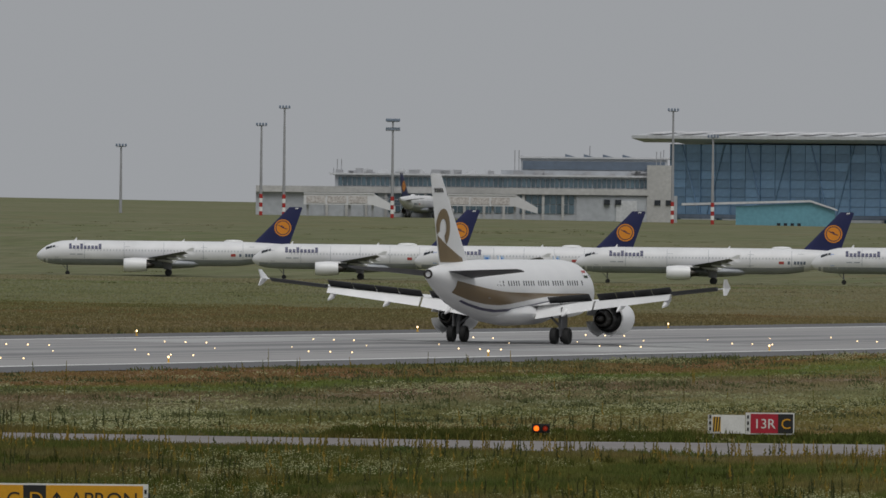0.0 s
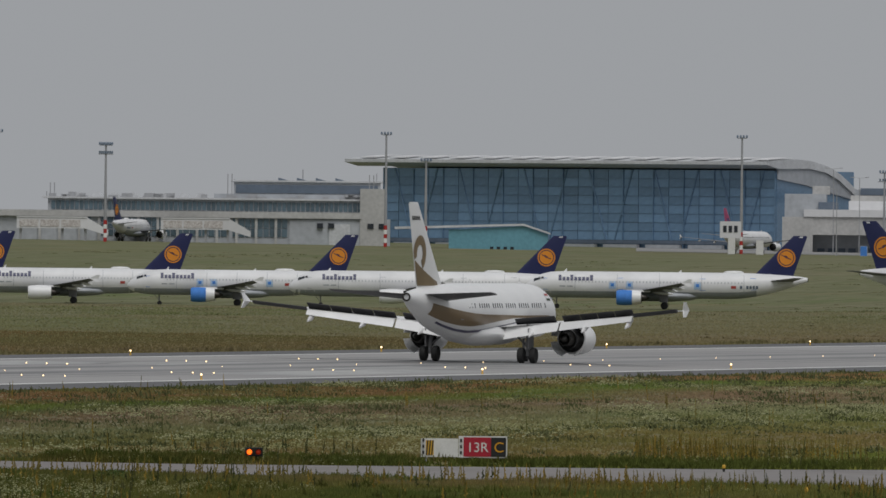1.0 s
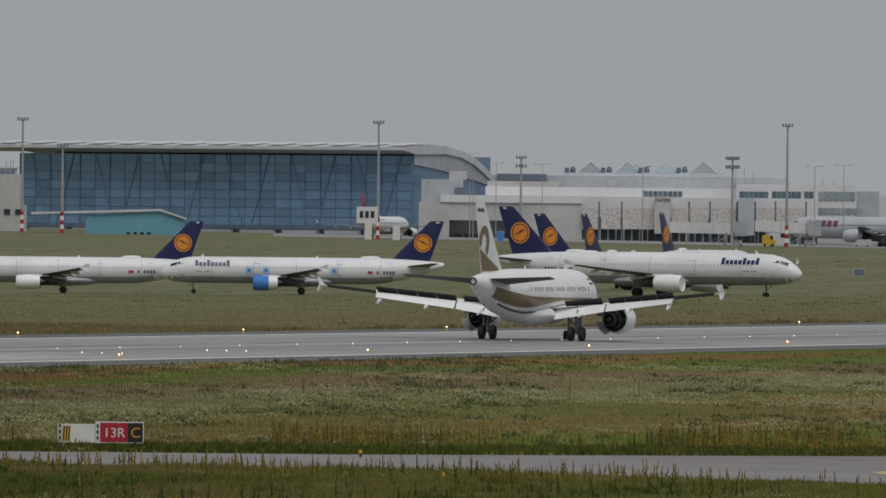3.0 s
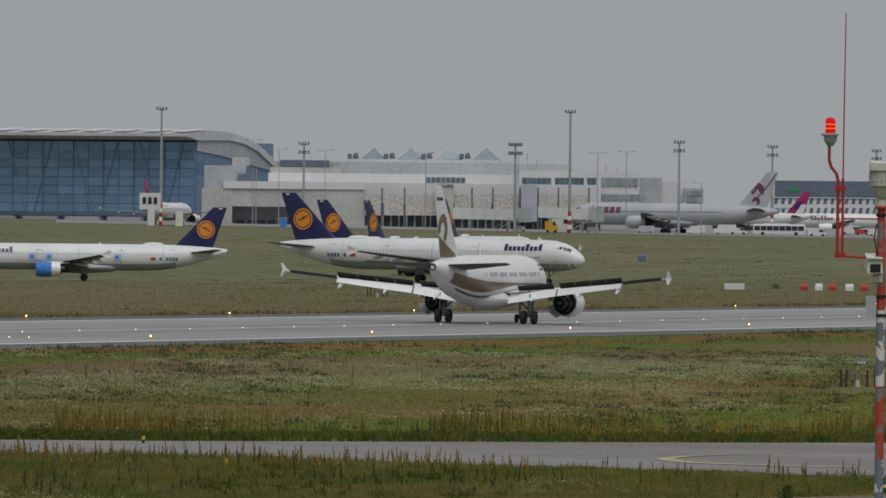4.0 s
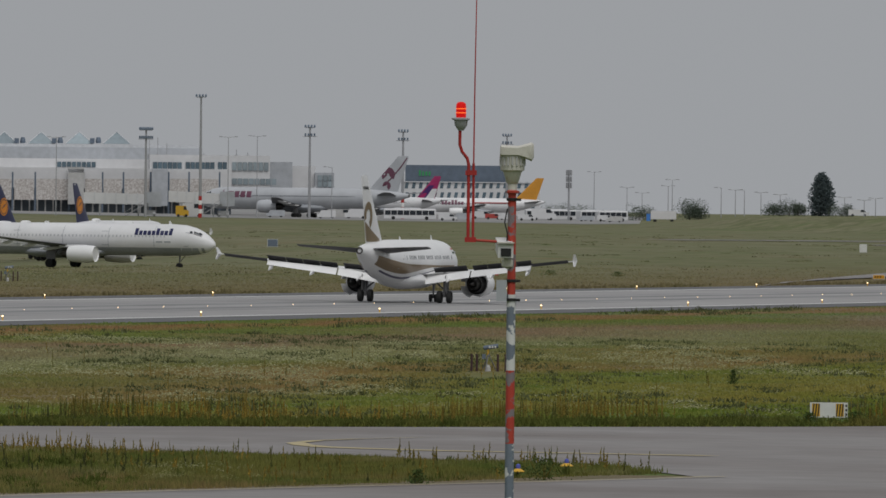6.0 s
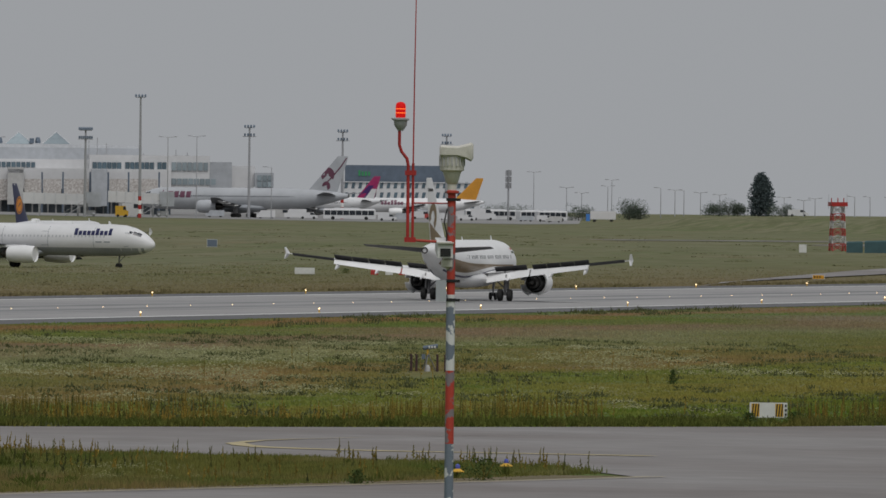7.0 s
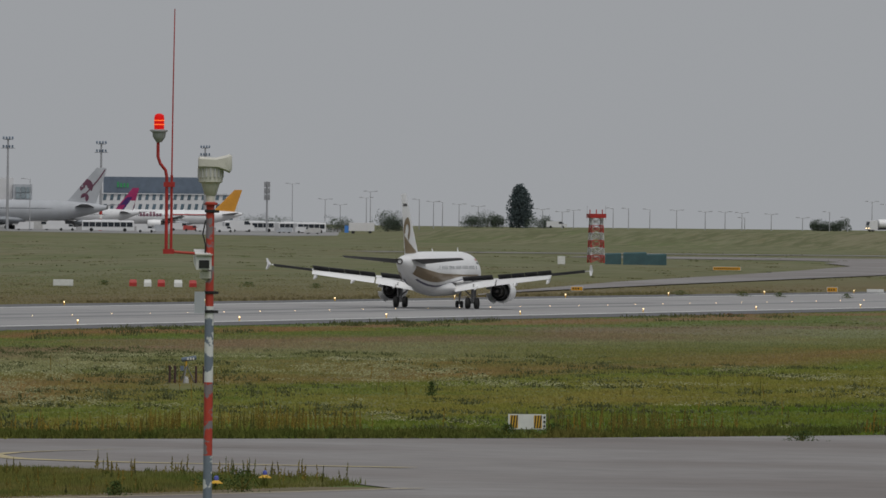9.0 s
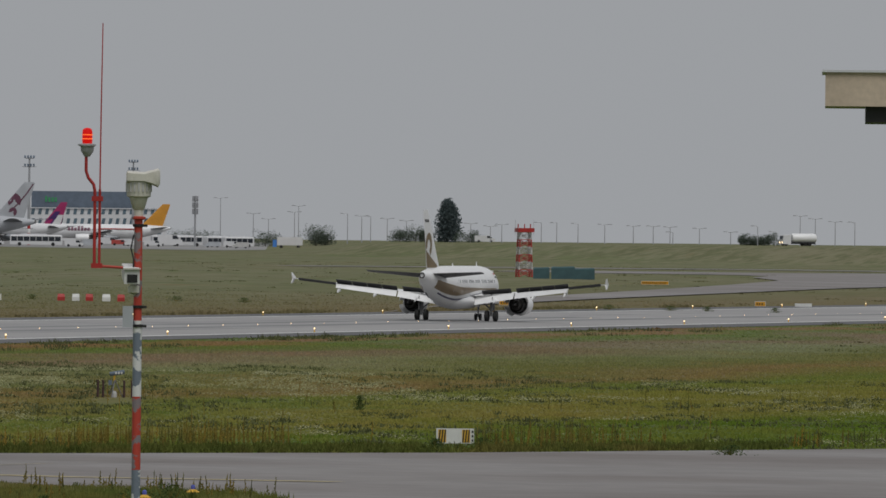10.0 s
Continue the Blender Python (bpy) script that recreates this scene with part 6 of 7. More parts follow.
board_sign(14.522, 2350, 1.8, 1.3, ["dark_wall"], "dark cabinet in the far field", category="cabinet")
board_sign(16.597, 3440, 1.8, 4.2, ["sign_white"], "white panel standing by the ramp")
board_sign(16.478, 3440, 1.9, 3.6, ["sign_white"], "white panel standing by the ramp")
board_sign(16.039, 3480, 1.8, 2.6, ["engine_cover"], "blue portable cabin by the wall", category="cabin")


def gate_cab():
    root = thing("bridge_cab", base(16.604, 3460), "pale passenger bridge cab on a column", "jet bridge", "passenger bridges")
    z = gz(*polar(3460, 16.604))
    g = G()
    g.box(-2.6, 2.8, 0, 4, z + 4.2, z + 8.4)
    part("cab", g, M["render_white"], root)
    for q in (-1.8, -0.4, 1.0):
        w = G()
        w.box(q, q + 0.9, -0.1, 0.1, z + 5.6, z + 7.3)
        part("window", w, M["glass_dark"], root)
    c = G()
    c.box(-0.6, 0.6, 1.4, 2.6, z, z + 4.2)
    part("column", c, M["mast"], root)


gate_cab()


# ---- runway lights ----
def lamp_row(name, pts, r, h, group, label):
    body = G()
    body.turned([(r * 1.1, 0), (r * 0.7, h * 0.3), (r * 0.5, h)], "z", (0, 0, 0), 8)
    me_b = mesh_of("lamp_base", body, M["yellow"])
    lens = G()
    lens.turned([(r * 0.4, h), (r * 0.72, h + r * 0.5), (r * 0.6, h + r * 1.1), (r * 0.1, h + r * 1.4)], "z", (0, 0, 0), 10)
    me_l = mesh_of("lens", lens, M["runway_lamp"])
    for x, y in pts:
        root = thing(name, pose(x, y, gz(x, y) + 0.05), label, "runway light", group)
        for nm, me in (("lamp_base", me_b), ("lens", me_l)):
            ob = new(nm, me)
            ob.parent = root


edge = [(s, 591 + 60 * k) for k in range(28) for s in (RUNWAY_X - 25.5, RUNWAY_X + 21.0)]
lamp_row("runway_edge_light", edge, 0.09, 0.28, "runway edge lights", "lit warm white runway edge light")
lamp_row("runway_centre_light", [(RUNWAY_X + 0.7, 700 + 15 * k) for k in range(82)], 0.045, 0.02, "runway centre lights", "small lit light in the runway surface")
lamp_row("touchdown_light", [(RUNWAY_X + s * (9 + 1.5 * q), 620 + 30 * k) for k in range(12) for s in (-1, 1) for q in range(3)], 0.06, 0.02, "touchdown zone lights", "small lit light in the touchdown zone")


# ---- near meadow: signs, lamps and instruments ----
def flat(x0, y, z0):
    return lambda co: (x0 + co.x, y - co.z, z0 + co.y)


def stripes(parent, x0, x1, z0, z1, y):
    """Slanting black and yellow warning bars at the end of a board."""
    f = G()
    f.box(x0, x1, y - 0.012, y, z0, z1)
    part("warning_panel", f, M["yellow"], parent, "yellow warning panel")
    n = 3
    w = (x1 - x0) / n
    for i in range(n):
        g = G()
        a = x0 + i * w
        g.prism([(a, z0), (a + w * 0.5, z0), (min(a + w, x1), z1), (min(a + w * 0.5, x1), z1)], 1, y - 0.02, y - 0.012)
        part("warning_stripe", g, M["black"], parent)


def holding_sign():
    x, y = polar(618, 17.70)
    root = thing("holding_sign", pose(x, y, gz(x, y), 0, 0, 17.70), "red and black holding position sign with white back board", "airfield sign", "airfield signs")
    z0, z1 = 0.22, 1.2
    c = G()
    c.box(-0.44, 1.77, 0, 0.25, z0, z1)
    part("case", c, M["sign_white"], root, "white sign case")
    f = G()
    f.box(-0.22, 1.03, -0.02, 0.0, z0 + 0.05, z1 - 0.05)
    part("face", f, M["sign_red"], root, "crimson sign face")
    f = G()
    f.box(1.03, 1.72, -0.02, 0.0, z0 + 0.05, z1 - 0.05)
    part("face", f, M["black"], root, "black sign face")
    t = G()
    writing("13R", 0.62, t, flat(-0.08, -0.03, z0 + 0.27))
    part("lettering", t, M["sign_white"], root, "white characters")
    t = G()
    writing("C", 0.66, t, flat(1.16, -0.03, z0 + 0.26))
    part("lettering", t, M["sign_yellow"], root, "yellow character")
    b = G()
    b.box(-2.16, -0.46, 0.05, 0.25, z0 + 0.02, z1 - 0.12)
    part("back_board", b, M["sign_white"], root, "plain white board")
    stripes(root, -1.94, -1.58, z0 + 0.1, z1 - 0.2, 0.04)
    for q in (-2.1, -0.38):
        for k in range(3):
            l = G()
            l.box(q, q + 0.09, -0.035, 0.04, z0 + 0.15 + k * 0.28, z0 + 0.3 + k * 0.28)
            part("slot", l, M["black"], root)
    for q in (-1.9, -0.6, 0.2, 1.4):
        l = G()
        l.box(q - 0.04, q + 0.04, 0.08, 0.18, -0.1, z0)
        part("leg", l, M["mast"], root)


def direction_sign():
    a, d = 20.62, 456
    x, y = polar(d, a)
    root = thing("direction_sign", pose(x, y, gz(x, y), 0, 0, a), "amber direction sign with black arrows and letters", "airfield sign", "airfield signs")
    w, z0, z1 = 5.7, 0.12, 1.15
    c = G()
    c.box(-w / 2, w / 2, 0, 0.28, z0, z1)
    part("case", c, M["sign_white"], root, "white sign case")
    for x0, x1, m in ((-2.8, -1.35, "sign_yellow"), (-1.35, -0.58, "black"), (-0.58, 2.68, "sign_yellow")):
        f = G()
        f.box(x0, x1, -0.02, 0.0, z0 + 0.04, z1 - 0.05)
        part("face", f, M[m], root, "amber sign face" if m != "black" else "black sign face")
    for text, x0, m in (("C", -1.92, "black"), ("D", -1.17, "sign_yellow"), ("APRON 1", 0.22, "black")):
        t = G()
        writing(text, 0.68, t, flat(x0, -0.03, z0 + 0.28))
        part("lettering", t, M[m], root)
    g = G()
    g.box(-2.5, -2.1, -0.035, -0.02, 0.58, 0.65)
    g.prism([(-2.62, 0.615), (-2.42, 0.76), (-2.36, 0.72), (-2.48, 0.615), (-2.36, 0.51), (-2.42, 0.47)], 1, -0.035, -0.02)
    part("arrow", g, M["black"], root, "black arrow")
    g = G()
    g.box(-0.26, -0.18, -0.035, -0.02, 0.4, 0.82)
    g.prism([(-0.22, 0.88), (-0.08, 0.7), (-0.12, 0.65), (-0.22, 0.77), (-0.32, 0.65), (-0.36, 0.7)], 1, -0.035, -0.02)
    part("arrow", g, M["black"], root, "black arrow")
    for k in range(3):
        l = G()
        l.box(2.72, 2.80, -0.03, 0.0, 0.3 + k * 0.27, 0.44 + k * 0.27)
        part("slot", l, M["black"], root)
    for q in (-2.3, 0, 2.3):
        l = G()
        l.box(q - 0.05, q + 0.05, 0.08, 0.2, -0.1, z0)
        part("leg", l, M["mast"], root)


def back_board(a, d, w, both, label):
    x, y = polar(d, a)
    root = thing("sign_back", pose(x, y, gz(x, y), 0, 0, a), label, "airfield sign", "airfield signs")
    c = G()
    c.box(-w / 2, w / 2, 0, 0.22, 0.1, 0.85)
    part("case", c, M["sign_white"], root, "white sign back")
    stripes(root, -w / 2 + 0.1, -w / 2 + 0.5, 0.15, 0.8, -0.002)
    if both:
        stripes(root, w / 2 - 0.6, w / 2 - 0.2, 0.15, 0.8, -0.002)
    for k in range(3):
        l = G()
        l.box(w / 2 - 0.12, w / 2 - 0.03, -0.02, 0, 0.2 + k * 0.22, 0.32 + k * 0.22)
        part("slot", l, M["black"], root)
    for q in (-w * 0.3, w * 0.3):
        l = G()
        l.box(q - 0.04, q + 0.04, 0.06, 0.16, -0.1, 0.1)
        part("leg", l, M["mast"], root)


holding_sign()
direction_sign()
back_board(12.165, 682, 1.9, True, "white sign back with black and yellow warning stripes")
back_board(21.38, 622, 2.2, True, "white sign back with black and yellow warning stripes")


def guard_light():
    a, d = 18.606, 608
    x, y = polar(d, a)
    root = thing("guard_light", pose(x, y, gz(x, y), 0, 0, a), "black twin runway guard light, one amber lamp lit", "guard light")
    b = G()
    b.box(-0.4, 0.4, 0, 0.25, 0.28, 0.68)
    part("housing", b, M["black"], root, "black lamp housing")
    for q, m in ((-0.2, "amber_lamp"), (0.2, "red_lamp_dim")):
        l = G()
        l.turned([(0.12, 0.0), (0.11, -0.06), (0.04, -0.09)], "y", (q, 0, 0.48), 14)
        part("lamp", l, M[m], root, "round amber lamp")
        h = G()
        h.turned([(0.17, 0.02), (0.17, -0.16), (0.155, -0.16), (0.155, 0.02)], "y", (q, 0, 0.48), 14)
        part("hood", h, M["black"], root)
    p = G()
    p.tube([(0, 0.12, -0.05), (0, 0.12, 0.3)], 0.05, 8)
    part("post", p, M["yellow"], root)


M["red_lamp_dim"] = glowing("dim_amber_lamp", (0.5, 0.03, 0.004), 0.1)
guard_light()


def taxi_light(a, d, group="taxiway edge lights"):
    x, y = polar(d, a)
    root = thing("taxiway_light", pose(x, y, gz(x, y)), "blue taxiway light with yellow collar", "taxiway light", group)
    p = G()
    p.tube([(0, 0, -0.02), (0, 0, 0.34)], 0.035, 8)
    part("stem", p, M["black"], root)
    c = G()
    c.turned([(0.27, 0.27), (0.26, 0.30), (0.08, 0.40), (0.05, 0.40)], "z", (0, 0, 0), 16)
    part("collar", c, M["yellow"], root, "yellow cone collar")
    l = G()
    l.turned([(0.09, 0.39), (0.10, 0.46), (0.085, 0.54), (0.03, 0.58)], "z", (0, 0, 0), 14)
    part("lens", l, M["blue_lens"], root, "blue glass lens", True)


for a, d in ((17.295, 465), (20.73, 420), (13.27, 546), (13.475, 534)):
    taxi_light(a, d)


def marker(a, d):
    x, y = polar(d, a)
    root = thing("edge_marker", pose(x, y, gz(x, y)), "small yellow and black taxiway marker post", "marker post", "taxiway marker posts")
    p = G()
    p.tube([(0, 0, -0.02), (0, 0, 0.3)], 0.06, 8)
    part("stem", p, M["black"], root)
    c = G()
    c.turned([(0.075, 0.2), (0.08, 0.3), (0.05, 0.36)], "z", (0, 0, 0), 10)
    part("cap", c, M["yellow"], root)


for a, d in ((17.80, 622), (16.62, 606), (15.0, 560), (16.27, 560)):
    marker(a, d)


def visibility_instrument(a, d):
    x, y = polar(d, a)
    root = thing("field_instrument", pose(x, y, gz(x, y), 0, 0, a), "small instrument on a tripod with white markings", "measuring instrument")
    for q in (0.2, 2.3, 4.4):
        g = G()
        g.tube([(0.55 * math.cos(q), 0.55 * math.sin(q), -0.02), (0.03, 0, 1.1)], 0.035, 6)
        part("tripod_leg", g, M["gear"], root)
    g = G()
    g.tube([(0, 0, 1.0), (0, 0, 1.35)], 0.06, 8)
    part("neck", g, M["yellow"], root)
    g = G()
    g.tube([(-0.28, 0, 1.42), (0.62, 0, 1.56)], 0.13, 12)
    part("tube", g, M["dark_wall"], root, "dark tube with white marks")
    for i in range(3):
        g = G()
        g.box(0.05 + i * 0.17, 0.15 + i * 0.17, -0.15, -0.12, 1.42, 1.56)
        part("mark_bar", g, M["sign_white"], root)
    g = G()
    g.box(-0.36, -0.14, -0.12, 0.12, 0.75, 1.05)
    part("box", g, M["dark_wall"], root)
    g = G()
    g.turned([(0.17, 0), (0.16, 0.25), (0.08, 0.4)], "z", (0, -0.1, 0), 12)
    part("weight", g, M["concrete"], root)
    for q in (-1.0, -0.68, 0.6, 1.08):
        xx, yy = polar(d, a - math.degrees(q / d))
        b = G()
        b.tube([(0, 0, -0.05), (0.01, 0, 0.98)], [0.08, 0.07], 8)
        b.tube([(-0.02, 0, 0.98), (-0.02, 0, 1.05)], 0.085, 8)
        solid("bollard", b, M["bollard"], "dark weathered wooden post round the instrument", "post", "posts round the instrument", m=pose(xx, yy, gz(xx, yy)))


visibility_instrument(13.607, 828)
visibility_instrument(15.640, 1439)


def sensor_mast():
    """A painted steel mast with a beacon, a whip aerial, a rain-grey sensor head and a watching camera."""
    bx, by = polar(300, 13.512)
    z0 = gz(bx, by)
    root = thing("sensor_mast", pose(bx, by, z0, 0, 0, 13.512), "flaking red and white mast with red beacon and sensors", "sensor mast")
    top = 12.15 - z0
    zz = lambda z: z - z0
    bands = [(0, 2.6, "pole_flaked"), (2.6, 4.4, "pole_red"), (4.4, zz(6.6), "pole_slate"), (zz(6.6), zz(8.22), "pole_red"), (zz(8.22), zz(9.9), "pole_flaked"), (zz(9.9), top, "pole_red")]
    for a, b, m in bands:
        g = G()
        g.tube([(0, 0, a), (0, 0, b)], 0.098 if b < zz(10) else 0.092, 16)
        part("pole_section", g, M[m], root, {"pole_red": "flaking red paint", "pole_slate": "slate grey with white flakes"}.get(m, "flaking white paint over grey"), True)
    c = G()
    c.turned([(0.10, top - 0.02), (0.16, top), (0.16, top + 0.04), (0.10, top + 0.06)], "z", (0, 0, 0), 16)
    part("flange", c, M["pole_red"], root, "", True)
    # sensor head: neck, cone, ribbed collar and slanted cap
    n = G()
    n.turned([(0.10, 0.04), (0.10, 0.20), (0.13, 0.22), (0.20, 0.45), (0.21, 0.47)], "z", (0.0, 0, top), 20)
    part("sensor_cone", n, M["cream"], root, "cream plastic cone", True)
    n = G()
    n.turned([(0.21, 0.47), (0.265, 0.50), (0.285, 0.82), (0.26, 0.84)], "z", (0.0, 0, top), 20)
    part("sensor_collar", n, M["cream"], root, "cream ribbed collar", True)
    for i in range(9):
        r = G()
        q = math.pi * (1.05 + 0.9 * i / 8)
        r.box(0.275 * math.cos(q) - 0.018, 0.275 * math.cos(q) + 0.018, 0.285 * math.sin(q) - 0.02, 0.285 * math.sin(q) + 0.02, top + 0.60, top + 0.80)
        part("rib", r, M["concrete"], root)
    h = G()
    rings = []
    for x, zb, zt, wd in ((-0.28, 0.82, 1.02, 0.24), (-0.25, 0.80, 1.06, 0.28), (-0.10, 0.80, 1.05, 0.33), (0.12, 0.80, 1.04, 0.33), (0.28, 0.76, 1.08, 0.30), (0.42, 0.70, 1.12, 0.25), (0.47, 0.78, 1.08, 0.18)):
        rings.append([(x, -wd, top + zb + 0.04), (x, -wd * 0.6, top + zb), (x, wd * 0.6, top + zb), (x, wd, top + zb + 0.04), (x, wd, top + zt - 0.05), (x, wd * 0.6, top + zt), (x, -wd * 0.6, top + zt), (x, -wd, top + zt - 0.05)])
    h.loft(rings)
    part("sensor_cap", h, M["cream"], root, "cream slanted cap", True)
    # side arm with beacon pipe and whip aerial
    g = G()
    g.tube([(-0.02, 0, zz(11.05)), (-0.93, 0, zz(11.1))], 0.03, 8)
    part("side_arm", g, M["pole_red"], root, "thin red arm")
    g = G()
    g.tube([(-0.08, 0, zz(11.72) + 0.2), (-0.88, 0, zz(11.72) + 0.2)], 0.018, 6)
    part("stay_wire", g, M["red"], root)
    g = G()
    g.tube([(-0.97, 0, zz(11.08)), (-0.97, 0, zz(12.75)), (-1.0, 0, zz(12.9)), (-1.12, 0, zz(13.05)), (-1.17, 0, zz(13.2)), (-1.17, 0, zz(13.54))], 0.037, 10)
    part("beacon_pipe", g, M["red"], root, "bent red pipe", True)
    g = G()
    g.tube([(-0.86, 0, zz(11.08)), (-0.86, 0, zz(12.8))], 0.03, 8)
    g.tube([(-0.86, 0, zz(12.8)), (-0.85, 0, zz(14.6)), (-0.83, 0, zz(16.47))], [0.02, 0.017, 0.013], 6)
    part("whip_aerial", g, M["red"], root, "thin red whip aerial", True)
    for z in (11.1, 12.58):
        g = G()
        g.box(-1.04, -0.79, -0.05, 0.05, zz(z) - 0.05, zz(z) + 0.06)
        part("clamp", g, M["red"], root, "red clamp")
    g = G()
    g.turned([(0.06, 0.0), (0.10, 0.06), (0.14, 0.12), (0.15, 0.22), (0.19, 0.24), (0.19, 0.27), (0.12, 0.29)], "z", (-1.15, 0, zz(13.515)), 18)
    part("beacon_base", g, M["mast"], root, "grey beacon base", True)
    g = G()
    g.turned([(0.105, 0.29), (0.112, 0.33), (0.112, 0.54), (0.10, 0.60), (0.06, 0.63), (0.01, 0.64)], "z", (-1.15, 0, zz(13.515)), 18)
    part("beacon_lens", g, M["red_lamp"], root, "lit red beacon glass", True)
    for k in (0.38, 0.47):
        g = G()
        g.turned([(0.08, 0), (0.116, 0.005), (0.116, 0.022), (0.08, 0.027)], "z", (-1.15, 0, zz(13.515) + k), 18)
        part("beacon_filament", g, M["yellow_lamp"], root, "glowing lamp ring")
    g = G()
    g.box(-1.36, -1.14, -0.02, 0.02, zz(13.765), zz(13.795))
    part("beacon_spike", g, M["mast"], root)
    # watching camera and boxes
    g = G()
    g.loft([[(-0.30, -0.35, zz(10.71)), (0.04, -0.35, zz(10.71)), (0.04, -0.35, zz(11.02)), (-0.30, -0.35, zz(11.02))], [(-0.36, 0.3, zz(10.88)), (-0.02, 0.3, zz(10.88)), (-0.02, 0.3, zz(11.16)), (-0.36, 0.3, zz(11.16))]])
    cam_box = part("camera_housing", g, M["sign_white"], root, "white camera housing")
    g = G()
    g.box(-0.24, -0.01, -0.37, -0.352, zz(10.74), zz(10.92))
    part("camera_window", g, M["black"], cam_box)
    g = G()
    g.box(-0.32, 0.06, -0.42, 0.2, zz(11.03), zz(11.06))
    part("sun_shield", g, M["cream"], cam_box)
    g = G()
    g.tube([(-0.12, -0.05, zz(10.78)), (-0.12, -0.05, zz(10.55)), (0.0, 0.0, zz(10.45))], 0.06, 8)
    g.turned([(0.04, -0.02), (0.13, 0.02), (0.13, 0.16), (0.05, 0.2)], "z", (-0.09, -0.05, zz(10.5)), 12)
    part("camera_bracket", g, M["cream"], root, "white swivel bracket", True)
    g = G()
    g.box(-0.33, -0.10, -0.12, 0.12, zz(9.75), zz(10.22))
    part("junction_box", g, M["render_grey"], root, "grey junction box")
    for z in (9.78, 10.2, 12.0):
        g = G()
        g.turned([(0.10, -0.03), (0.125, -0.02), (0.125, 0.03), (0.10, 0.04)], "z", (0, 0, zz(z)), 14)
        g.box(0.10, 0.2, -0.04, 0.04, zz(z) - 0.03, zz(z) + 0.03)
        part("pipe_clamp", g, M["black"], root, "dark clamp")
    g = G()
    g.tube([(-0.10, -0.05, zz(11.8)), (-0.16, -0.05, zz(11.5)), (-0.1, -0.06, zz(11.25)), (-0.11, -0.05, zz(10.9))], 0.018, 6)
    part("cable", g, M["black"], root, "black cable")


sensor_mast()


def near_roof():
    """The corner of a near building's roof on the camera's side of the field."""
    a, d = 10.617, 120
    x, y = polar(d, a)
    root = thing("near_building", pose(x, y, 0, 0, 0, a), "near building with tan metal roof edge", "building")
    zt, zb = 13.32, 13.02
    g = G()
    g.box(0, 14, 0, 2.2, zb, zt)
    part("roof_fascia", g, M["tan"], root, "tan metal fascia")
    r = G()
    r.box(-0.03, 14, -0.03, 2.23, zt, zt + 0.02)
    part("roof_trim", r, M["roof_metal"], root)
    s = G()
    s.box(0.36, 13.6, 0.1, 2.1, zb - 0.14, zb)
    part("soffit", s, M["black"], root, "dark soffit")
    w = G()
    w.box(2.5, 13.4, 0.5, 1.9, gz(x, y) - 0.1, zb - 0.14)
    part("wall", w, M["render_grey"], root)


near_roof()


# ---- the meadow's plants ----
def near_sign(a, d):
    """True where the grass is kept short before a sign or a lamp."""
    for sa, sd, w in ((17.73, 618, 2.6), (20.62, 456, 3.1), (12.165, 682, 1.3), (21.38, 622, 1.4), (18.606, 608, 0.8), (13.607, 828, 1.6)):
        if sd - 32 < d < sd and abs(radians(a - sa)) * sd < w:
            return True
    return False


def plants(name, count, area, maker, mat, label, category, seed, patch=None):
    """Many small plants strewn over a stretch of the meadow, given by bearing and distance."""
    r = random.Random(seed)
    g = G()
    made = 0
    while made < count:
        a, d = area(r)
        x, y = polar(d, a)
        if not meadow_here(x, y):
            continue
        if patch and not patch(x, y, r):
            continue
        if near_sign(a, d) and r.random() < 0.93:
            continue
        maker(g, x, y, gz(x, y), r)
        made += 1
    me = bpy.data.meshes.new(name)
    me.from_pydata(g.v, [], g.f)
    me.materials.append(mat)
    ob = new(name, me)
    return tagged(ob, label, category, "", "stuff")


FAR_EDGE = [(-300, 521), (-260, 538), (-217, 557), (-194, 568), (-175, 586), (-153, 619), (-139, 645), (-127, 678), (-100, 752), (-60, 862)]
BACK_EDGE = [(-300, 510), (-260, 526), (-217, 541), (-191, 548), (-167, 552), (-152, 552), (-137, 550), (-126, 543), (-119.5, 529)]
LEFT_EDGE = [(-166, 300), (-149, 381), (-143, 408), (-137, 447), (-130, 483), (-123, 512), (-119.5, 529)]


def between(table, v, i, o):
    for p, q in zip(table, table[1:]):
        if min(p[i], q[i]) <= v <= max(p[i], q[i]):
            return p[o] + (q[o] - p[o]) * (v - p[i]) / (q[i] - p[i])
    return None


def meadow_here(x, y):
    """True on grass between the near taxiways and the runway."""
    if x < RUNWAY_X + 30.5:
        if x > RUNWAY_X - 31:
            return False
        inside = False
        for (x0, y0), (x1, y1) in zip(EXIT, EXIT[1:] + EXIT[:1]):
            if (y0 > y) != (y1 > y) and x < x0 + (x1 - x0) * (y - y0) / (y1 - y0):
                inside = not inside
        return not inside
    f = between(FAR_EDGE, x, 0, 1)
    if f is not None and y > f + 0.6:
        return True
    b = between(BACK_EDGE, x, 0, 1)
    e = between(LEFT_EDGE, min(y, 529), 1, 0)
    return b is not None and y < b - 0.4 and e is not None and x < e - 0.3 - 0.75 * (dry_margin(y) - 1.6)


